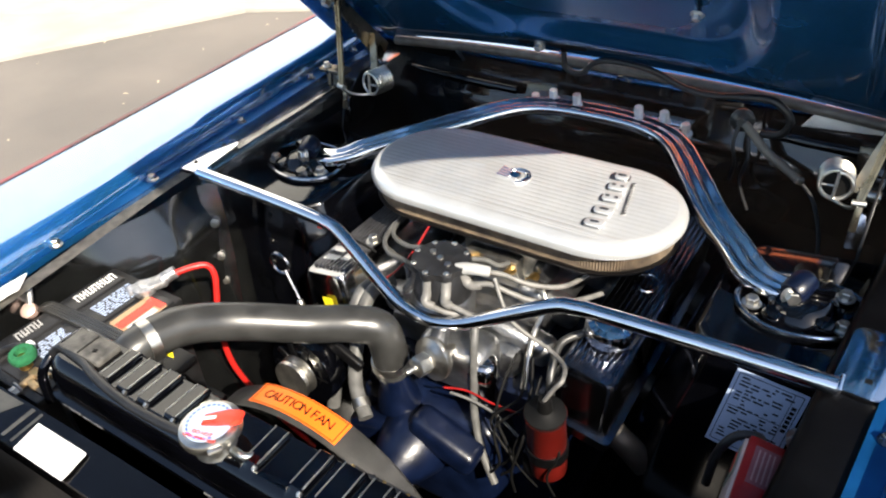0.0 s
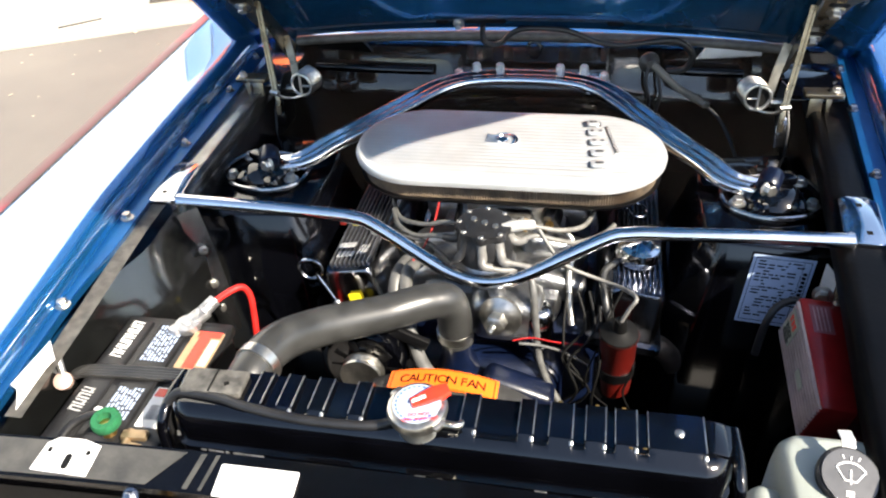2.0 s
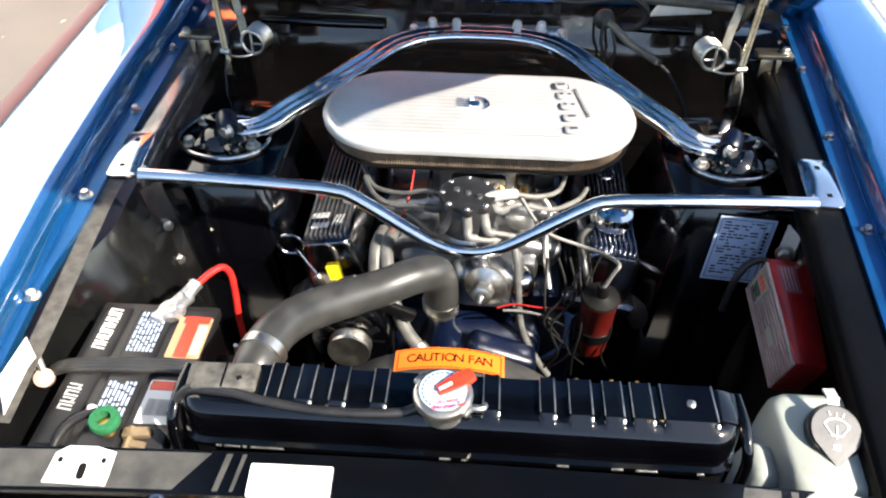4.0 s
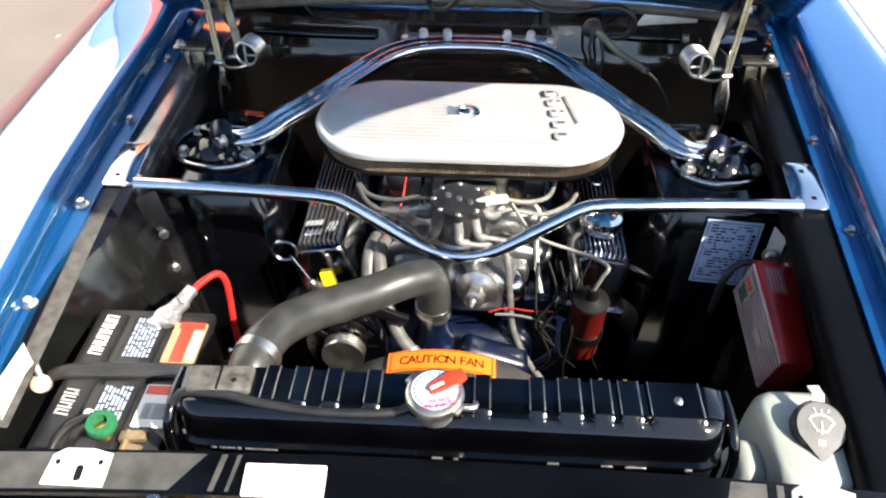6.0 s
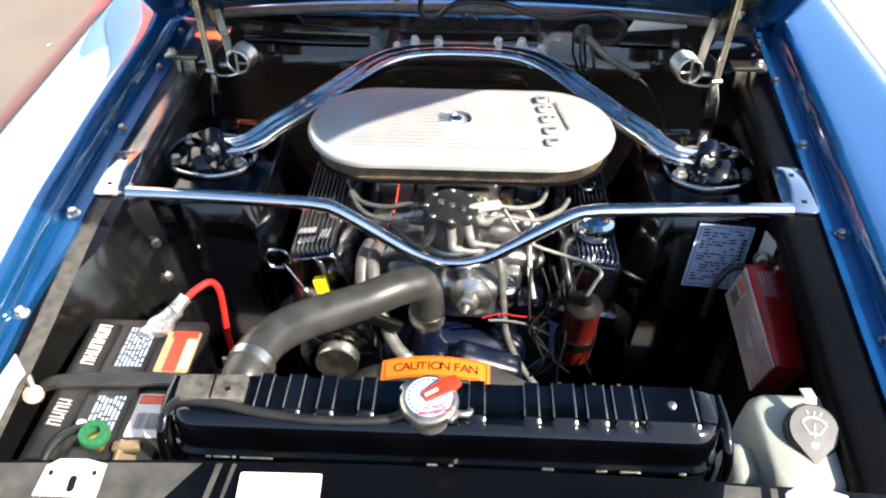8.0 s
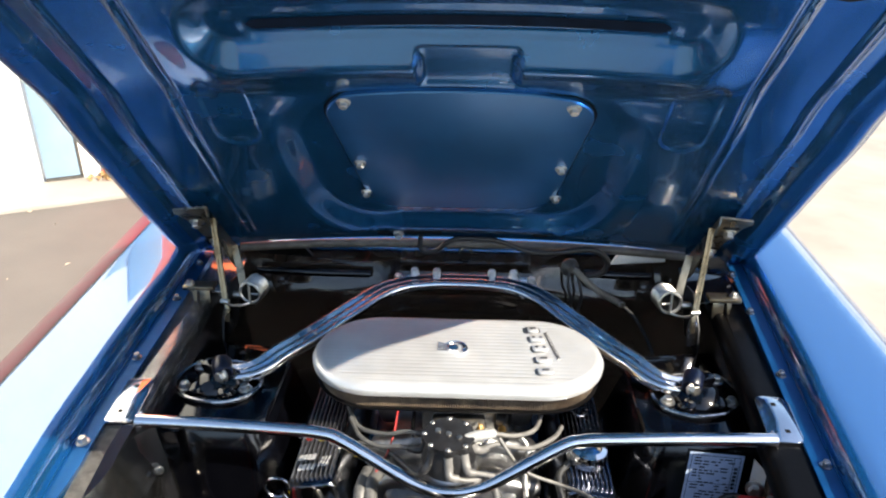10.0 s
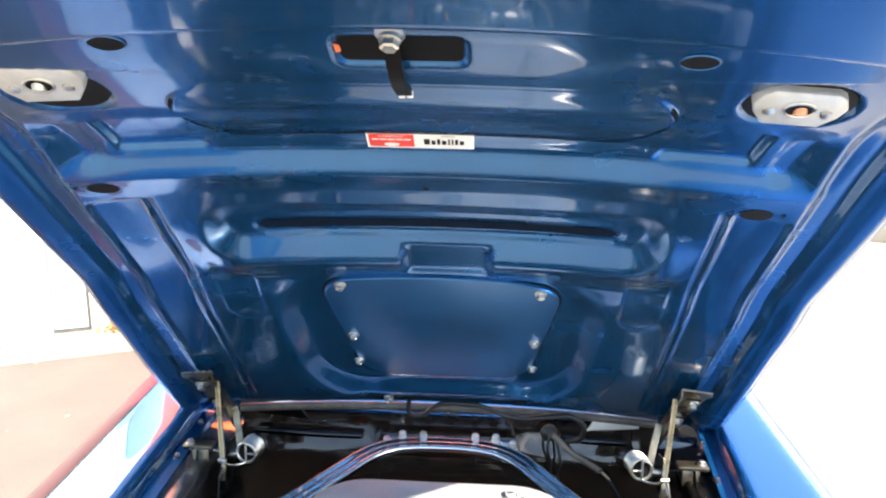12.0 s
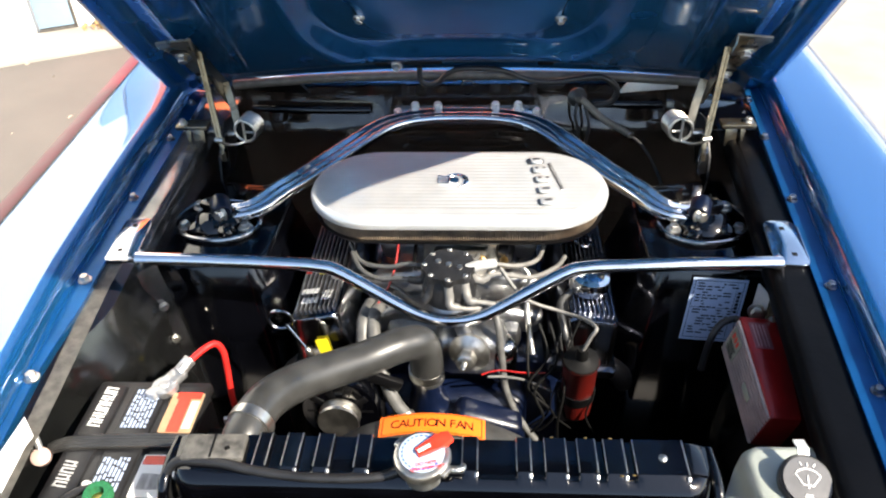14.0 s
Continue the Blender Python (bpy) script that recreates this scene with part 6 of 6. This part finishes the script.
for sd in (-1, 1):
    CM = pose(sd * 0.232, 0.205, 0.79, 0, sd * 10, 0)
    def vring(z, w, d, r=0.012):
        return [CM @ Vector((x, y, z)) for x, y in rounded(w, d, r, 4)]
    b = B()
    rws = [[b.verts.new(p) for p in vring(*q)] for q in ((-0.06, 0.128, 0.49), (-0.045, 0.128, 0.49), (-0.043, 0.108, 0.472), (0.045, 0.088, 0.462), (0.052, 0.080, 0.454))]
    for r0, r1 in zip(rws, rws[1:]):
        for k in range(len(r0)):
            b.faces.new((r0[k], r0[(k + 1) % len(r0)], r1[(k + 1) % len(r1)], r1[k]))
    b.faces.new(rws[0][::-1]), b.faces.new(rws[-1])
    # Right cover and fins use a darker copy, painting in their dark reflections.
    vc = part("valve_cover", b, COVER if sd < 0 else COVER_SHADED, eng, "polished finned valve cover")
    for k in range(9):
        part("fin", box(B(), (-0.034 + 0.0085 * k, 0.005, 0.0545), (0.0038, 0.43, 0.006), (0, 0, 0), 0.001, m=CM), DARKALU if sd < 0 else COVER_SHADED, vc, "cast cooling fin")
    if sd < 0:
        for r in range(2):
            for k in range(4):
                part("cast_mark", box(B(), (-0.028 + 0.008 * k + 0.004 * r, -0.16 - 0.026 * r, 0.0585), (0.0065, 0.014, 0.002), (0, 0, -8), 0.0006, m=CM), ALU, vc, "bright raised mark")
        for k in range(3):
            part("cast_mark", box(B(), (0.012 + 0.006 * k, -0.175, 0.0585), (0.003, 0.026, 0.002), (0, 0, -12), 0.0006, m=CM), ALU, vc)
        part("yellow_tag", slab(B(), rounded(0.022, 0.034, 0.003, 3), 0.0008, CM @ pose(0.004, -0.2385, -0.005, 90, 0, 0)), YELLOW, vc, "yellow tag on the cover end")
        part("cover_bolt", hexnut(B(), CM @ Vector((0.03, -0.12, 0.056)), (0, 0, 1), 0.009, 0.014), STEEL, vc)
    else:
        part("oval_mark", tube(B(), [CM @ Vector((0.0 + 0.018 * math.cos(a), 0.0 + 0.022 * math.sin(a), 0.058)) for a in steps(0, math.tau, 20)], 0.002, 6, 1), COVER, vc)
    # exhaust header tubes beside the block
    for y in (0.03, 0.15, 0.27, 0.39):
        part("header_tube", tube(B(), [(sd * 0.25, y, 0.70), (sd * 0.30, y - 0.01, 0.68), (sd * 0.33, y + 0.02, 0.60), (sd * 0.31, y + 0.08, 0.48)], 0.020, 12, 6), mat("header_steel", (0.10, 0.09, 0.08), 0.5, 0.8) if (sd, y) == (-1, 0.03) else bpy.data.materials["header_steel"], eng)
br = thing("oil_breather", "chromed push-in oil filler breather cap", "breather cap", (0.237, 0.058, 0.83))
part("cap", lathe(B(), [(0.022, -0.012), (0.022, 0.0), (0.031, 0.002), (0.035, 0.006), (0.036, 0.022), (0.033, 0.030), (0.024, 0.034), (0.022, 0.032), (0.010, 0.035), (0, 0.036)], (0.237, 0.058, 0.846), (0.1, 0, 1), 36), CHROME, br)
part("grommet", lathe(B(), [(0.025, -0.012), (0.025, -0.004), (0.020, 0.0)], (0.237, 0.058, 0.846), (0.1, 0, 1), 28), RUBBER, br)
part("pcv_hose", tube(B(), [(0.205, 0.04, 0.855), (0.185, 0.01, 0.85), (0.19, -0.03, 0.83), (0.20, -0.05, 0.80)], 0.006, 10, 8), RUBBER, br)

# distributor
dis = thing("distributor", "black distributor cap with grey spark plug leads", "distributor", (0.0, -0.01, 0.80))
DZ = 0.950
b = B()
oc = []
for k in range(64):
    a = math.tau * k / 64
    r = 0.043 + 0.0035 * math.cos(8 * a)
    oc.append((r * math.cos(a), r * math.sin(a)))
tilt = pose(-0.004, -0.008, DZ - 0.012, 0, 0, 0)
part("cap_top", slab(B(), oc, 0.012, tilt, 0.003), PLASTIC, dis, "black scalloped cap")
part("cap_body", lathe(B(), [(0.044, -0.05), (0.046, -0.03), (0.042, -0.012), (0.038, 0.0)], (-0.004, -0.008, DZ - 0.012), (0, 0, 1), 32), PLASTIC, dis)
part("housing", lathe(B(), [(0.024, -0.16), (0.026, -0.10), (0.048, -0.085), (0.050, -0.06), (0.044, -0.05)], (-0.004, -0.008, DZ - 0.012), (0, 0, 1), 32), CAST, dis, "aluminium distributor body")
for k in range(8):
    a = math.tau * k / 8
    c = Vector((-0.004 + 0.040 * math.cos(a), -0.008 + 0.040 * math.sin(a), DZ))
    part("cap_screw", lathe(B(), [(0.0042, -0.004), (0.0042, 0.001), (0.003, 0.002), (0.0, 0.002)], c, (0, 0, 1), 12), STEEL, dis)
for x, y in ((0.0, 0.0), (-0.018, 0.008), (0.018, -0.008)):
    part("cap_screw", lathe(B(), [(0.005, 0), (0.005, 0.002), (0.002, 0.003)], (-0.004 + x, -0.008 + y, DZ), (0, 0, 1), 10), STEEL, dis)
leads = {
    0: [(0.050, -0.008, 0.918), (0.075, 0.0, 0.925), (0.105, 0.010, 0.912), (0.14, 0.03, 0.895), (0.18, 0.07, 0.885), (0.20, 0.12, 0.87)],
    1: [(0.034, 0.028, 0.915), (0.07, 0.045, 0.91), (0.11, 0.06, 0.895), (0.15, 0.10, 0.88), (0.17, 0.18, 0.87)],
    2: [(-0.004, 0.042, 0.915), (0.02, 0.075, 0.90), (0.04, 0.10, 0.88), (0.05, 0.18, 0.87)],
    3: [(-0.042, 0.030, 0.915), (-0.08, 0.05, 0.905), (-0.12, 0.06, 0.89), (-0.17, 0.09, 0.88), (-0.20, 0.16, 0.87)],
    4: [(-0.056, -0.008, 0.915), (-0.09, 0.010, 0.905), (-0.13, 0.028, 0.89), (-0.165, 0.06, 0.885), (-0.19, 0.12, 0.875)],
    5: [(-0.042, -0.045, 0.905), (-0.055, -0.035, 0.885), (-0.075, 0.0, 0.87), (-0.11, 0.04, 0.865), (-0.17, 0.07, 0.86)],
    6: [(0.0, -0.060, 0.905), (0.03, -0.055, 0.895), (0.065, -0.035, 0.888), (0.10, -0.02, 0.885), (0.125, 0.02, 0.88)],
    7: [(0.030, -0.052, 0.910), (0.052, -0.05, 0.905), (0.085, -0.045, 0.898), (0.115, -0.015, 0.89), (0.14, 0.03, 0.882)],
}
for k, pts in leads.items():
    a = -0.15 + math.tau * k / 8
    c = Vector((-0.004 + 0.034 * math.cos(math.tau * k / 8), -0.008 + 0.034 * math.sin(math.tau * k / 8), DZ - 0.014))
    ld = part("spark_lead", tube(B(), pts, 0.0042, 10, 8), LEADPALE if k in (0, 1, 6, 7) else WIREGREY, dis, "grey spark plug lead")
    d = (Vector(pts[0]) - c)
    part("boot", tube(B(), [c, c + d * 0.5 + Vector((0, 0, -0.006)), Vector(pts[0]), Vector(pts[0]) + (Vector(pts[1]) - Vector(pts[0])) * 0.45], 0.0085, 12, 4, 0.0062), LEADPALE if k in (0, 1, 6, 7) else PLASTIC, ld, "moulded boot")
part("coil_boot", tube(B(), [(0.012, -0.014, 0.935), (0.040, -0.006, 0.945), (0.072, 0.006, 0.942)], 0.0105, 14, 5, 0.008), mat("pale_boot_rubber", (0.33, 0.33, 0.32), 0.45), dis, "pale grey right-angle boot")
can = part("vacuum_canister", lathe(B(), [(0.006, -0.05), (0.012, -0.028), (0.030, -0.014), (0.034, -0.006), (0.034, 0.0), (0.026, 0.004), (0.018, 0.010)], (0.030, -0.098, 0.836), (-0.20, -0.93, 0.18), 32), STEEL, dis, "bright vacuum advance canister")
b = lathe(B(), [(0.0165, 0.008), (0.0165, 0.030), (0.012, 0.033)], (0.030, -0.098, 0.836), (-0.20, -0.93, 0.18), 6)
lathe(b, [(0.005, 0.030), (0.005, 0.045), (0.003, 0.050)], (0.030, -0.098, 0.836), (-0.20, -0.93, 0.18), 12)
part("hex_fitting", b, STEEL, can)
part("canister_arm", tube(B(), [(0.030, -0.09, 0.84), (0.022, -0.06, 0.85), (0.010, -0.03, 0.86)], 0.014, 14, 5), CAST, dis)
vh = thing("vacuum_hose", "grey rubber vacuum hose hanging before the manifold", "hose", (0.08, -0.08, 0.72))
part("hose_body", tube(B(), [(0.070, -0.035, 0.880), (0.078, -0.055, 0.855), (0.084, -0.070, 0.80), (0.092, -0.085, 0.74), (0.115, -0.105, 0.69), (0.145, -0.12, 0.65)], 0.0062, 12, 8), WIREGREY, vh)

# carburettor
crb = thing("carburettor", "zinc carburettor under the air cleaner", "carburettor", (0.03, 0.2, 0.80))
b = box(B(), (0.01, 0.22, 0.845), (0.14, 0.16, 0.08), (0, 0, 0), 0.010)
box(b, (0.01, 0.125, 0.855), (0.10, 0.03, 0.055), (0, 0, 0), 0.008)
part("body", b, STEEL, crb)
for x in (-0.03, 0.05, 0.09):
    part("fuel_fitting", cyl(B(), (x, 0.115, 0.865), (x, 0.09, 0.872), 0.008, 0.006, 8), BRASS, crb, "brass fitting")
part("fuel_line", tube(B(), [(0.09, 0.09, 0.872), (0.12, 0.075, 0.88), (0.135, 0.06, 0.86), (0.13, 0.03, 0.82), (0.14, -0.02, 0.76)], 0.0055, 10, 8), STEEL, crb)
part("linkage", box(B(), (-0.075, 0.14, 0.86), (0.006, 0.06, 0.03), (10, 0, 0), 0.002), SATIN, crb)
part("choke_unit", lathe(B(), [(0.020, 0), (0.022, 0.004), (0.022, 0.018), (0.016, 0.022), (0, 0.022)], (0.085, 0.15, 0.86), (1, -0.4, 0), 20), PLASTIC, crb)
part("red_wire", tube(B(), [(-0.10, 0.10, 0.91), (-0.105, 0.06, 0.885), (-0.12, 0.02, 0.86), (-0.145, -0.02, 0.845), (-0.160, -0.055, 0.82), (-0.175, -0.09, 0.77), (-0.18, -0.11, 0.70)], 0.0020, 8, 8), RED, crb, "thin red wire")

# ignition coil
coil = thing("ignition_coil", "red cylindrical ignition coil with black tower", "ignition coil", (0.212, -0.10, 0.66))
part("can", lathe(B(), [(0.022, 0), (0.027, 0.004), (0.028, 0.02), (0.028, 0.132), (0.030, 0.136)], (0.213, -0.078, 0.685), (0, -0.12, 1), 32), COILRED, coil, "red can")
part("tower", lathe(B(), [(0.030, 0.134), (0.029, 0.139), (0.018, 0.142), (0.011, 0.146), (0.010, 0.160), (0.008, 0.167)], (0.213, -0.078, 0.685), (0, -0.12, 1), 28), INK, coil, "black tower")
part("clamp", lathe(B(), [(0.0285, 0.045), (0.0305, 0.045), (0.0305, 0.065), (0.0285, 0.065)], (0.213, -0.078, 0.685), (0, -0.12, 1), 28), SATIN, coil, "black clamp")
part("coil_lead", tube(B(), [(0.213, -0.100, 0.848), (0.224, -0.094, 0.872), (0.232, -0.085, 0.885), (0.215, -0.045, 0.868), (0.18, -0.02, 0.862), (0.12, -0.02, 0.89), (0.08, 0.004, 0.935)], 0.0032, 10, 8), LEADPALE, coil, "grey coil lead")
for s in (-1, 1):
    part("terminal", cyl(B(), (0.213 + 0.018 * s, -0.091, 0.805), (0.213 + 0.018 * s, -0.093, 0.820), 0.004, seg=8), STEEL, coil)
part("coil_bracket", box(B(), (0.20, -0.075, 0.70), (0.04, 0.05, 0.05), (0, 0, 0), 0.004), SATIN, coil)
for x, l, c in ((-0.236, 0.010, REDPLASTIC), (-0.214, 0.012, YELLOW), (-0.196, 0.014, YELLOW), (-0.178, 0.008, YELLOW)):
    part("coloured_block", box(B(), (x, -0.012, 0.9345), (l, 0.006, 0.006), (0, 0, 6), 0.002), c, har, "small bright block under the cross bar")
part("bar_wire", tube(B(), [(-0.25, -0.008, 0.936), (-0.21, -0.010, 0.934), (-0.17, -0.012, 0.932), (-0.13, -0.005, 0.915)], 0.0018, 8, 4), INK, har)
rw = random.Random(11)
for k in range(6):
    x, y = 0.13 + 0.017 * k, -0.05 - 0.008 * (k % 4)
    pts = [(x, y + 0.03, 0.83 + 0.01 * (k % 3)), (x + rw.uniform(-0.02, 0.02), y - 0.01, 0.80), (x + rw.uniform(-0.03, 0.03), y - 0.04, 0.76), (x + rw.uniform(-0.03, 0.04), y - 0.055, 0.71), (x + rw.uniform(-0.04, 0.05), y - 0.05, 0.66)]
    part("wire", tube(B(), pts, rw.choice((0.0014, 0.0018, 0.0022)), 8, 6), INK, har)
part("wire", tube(B(), [(0.05, -0.10, 0.79), (0.08, -0.085, 0.785), (0.12, -0.08, 0.775), (0.16, -0.07, 0.765)], 0.0015, 8, 6), RED, har, "thin red wire")
part("wire", tube(B(), [(0.06, -0.10, 0.785), (0.09, -0.09, 0.775), (0.13, -0.085, 0.76), (0.17, -0.09, 0.74)], 0.0022, 8, 6), WIREGREY, har)

# upper hose
hose = thing("radiator_hose", "thick black upper radiator hose", "hose", (-0.14, -0.2, 0.76))
part("hose_body", tube(B(), [(-0.250, -0.385, 0.932), (-0.248, -0.360, 0.950), (-0.234, -0.303, 0.947), (-0.200, -0.242, 0.923), (-0.130, -0.177, 0.897), (-0.075, -0.134, 0.888), (-0.044, -0.112, 0.868), (-0.038, -0.108, 0.79)], 0.0275, 28, 10), RUBBER, hose)
def clamp_ring(p, ax, r):
    b = lathe(B(), [(r - 0.001, -0.007), (r + 0.002, -0.007), (r + 0.002, 0.007), (r - 0.001, 0.007)], p, ax, 32)
    d = frame_of(ax)
    box(b, (0, -(r + 0.006), 0), (0.022, 0.012, 0.013), (0, 0, 0), 0.003, m=Matrix.Translation(p) @ d)
    return b
part("hose_clamp", clamp_ring((-0.2445, -0.346, 0.951), (0.22, 0.97, -0.03), 0.0280), STEEL, hose, "bright worm clamp")
part("hose_clamp", clamp_ring((-0.040, -0.108, 0.806), (0, 0, 1), 0.0275), STEEL, hose, "bright worm clamp")
part("outlet_neck", lathe(B(), [(0.036, -0.07), (0.032, -0.05), (0.024, -0.03), (0.024, 0.02)], (-0.040, -0.106, 0.785), (0, -0.1, 1), 28), ENGINE_BLUE, eng)
part("inlet_neck", cyl(B(), (-0.247, -0.388, 0.92), (-0.247, -0.36, 0.946), 0.024), BLACK, rad)
hh = thing("heater_hose", "grey heater hoses beside the water pump", "hose", (-0.13, -0.12, 0.75))
part("hose_body", tube(B(), [(-0.125, 0.02, 0.84), (-0.135, -0.02, 0.845), (-0.130, -0.06, 0.825), (-0.115, -0.10, 0.79), (-0.09, -0.14, 0.76), (-0.05, -0.17, 0.735)], 0.0115, 14, 8), WIREGREY, hh)
part("hose_body", tube(B(), [(-0.145, 0.02, 0.84), (-0.152, -0.03, 0.84), (-0.150, -0.08, 0.79), (-0.148, -0.12, 0.74), (-0.15, -0.14, 0.68)], 0.0115, 14, 8), WIREGREY, hh)
part("hose_clamp", clamp_ring((-0.068, -0.157, 0.745), (0.6, -0.5, -0.4), 0.0115), STEEL, hh)

# alternator
alt = thing("alternator", "black alternator with a bare steel pulley", "alternator", (-0.18, -0.15, 0.70))
part("case_front", lathe(B(), [(0.02, -0.02), (0.05, -0.018), (0.062, -0.005), (0.064, 0.02), (0.062, 0.03)], (-0.178, -0.135, 0.765), (0, -1, 0.05), 36), BLACK, alt)
part("case_rear", lathe(B(), [(0.03, -0.07), (0.055, -0.065), (0.062, -0.05), (0.062, -0.02)], (-0.178, -0.135, 0.765), (0, -1, 0.05), 36), BLACK, alt)
part("pulley", lathe(B(), [(0.012, 0.055), (0.033, 0.055), (0.034, 0.05), (0.026, 0.044), (0.034, 0.038), (0.034, 0.034), (0.02, 0.032)], (-0.178, -0.135, 0.765), (0, -1, 0.05), 32), STEEL, alt)
for k in range(10):
    a = math.tau * k / 10
    part("fan_blade", box(B(), (-0.178 + 0.04 * math.cos(a), -0.163, 0.765 + 0.04 * math.sin(a)), (0.030, 0.004, 0.012), (0, -math.degrees(a), 0), 0.001), SATIN, alt)
part("mount_arm", box(B(), (-0.13, -0.13, 0.815), (0.11, 0.012, 0.022), (0, 25, 0), 0.004), SATIN, alt)
part("mount_foot", box(B(), (-0.17, -0.09, 0.69), (0.10, 0.05, 0.05), (0, 0, 0), 0.008), SATIN, alt)

# dipstick
dip = thing("dipstick", "steel dipstick with a ring handle", "dipstick", (-0.25, -0.07, 0.76))
b = tube(B(), [(-0.280 + 0.0195 * math.cos(a), -0.074, 0.884 + 0.0195 * math.sin(a)) for a in steps(-0.5, 5.2, 22)], 0.0026, 8, 1)
tube(b, [(-0.2715, -0.074, 0.8735), (-0.258, -0.078, 0.852), (-0.240, -0.083, 0.824)], 0.0024, 8, 3)
part("handle", b, DARKCHROME, dip)
part("tube", tube(B(), [(-0.242, -0.083, 0.828), (-0.235, -0.085, 0.815), (-0.22, -0.07, 0.74), (-0.20, -0.03, 0.62)], 0.0055, 10, 6), STEEL, dip)
# header tank side sticker
wt = thing("warning_tag", "yellow triangular tag behind the radiator", "tag", (-0.27, -0.30, 0.90))
part("tag_sheet", slab(B(), [(-0.018, -0.016), (0.018, -0.016), (0.004, 0.020)], 0.001, pose(-0.272, -0.312, 0.905, 55, 0, 10)), YELLOW, wt)
part("tag_stalk", tube(B(), [(-0.290, -0.320, 0.93), (-0.291, -0.318, 0.89), (-0.29, -0.32, 0.86)], 0.003, 8, 3), LEAD, wt)
part("side_shelf", box(B(), (-0.30, -0.33, 0.855), (0.08, 0.10, 0.012), (0, 0, 0), 0.003), SATIN, car)
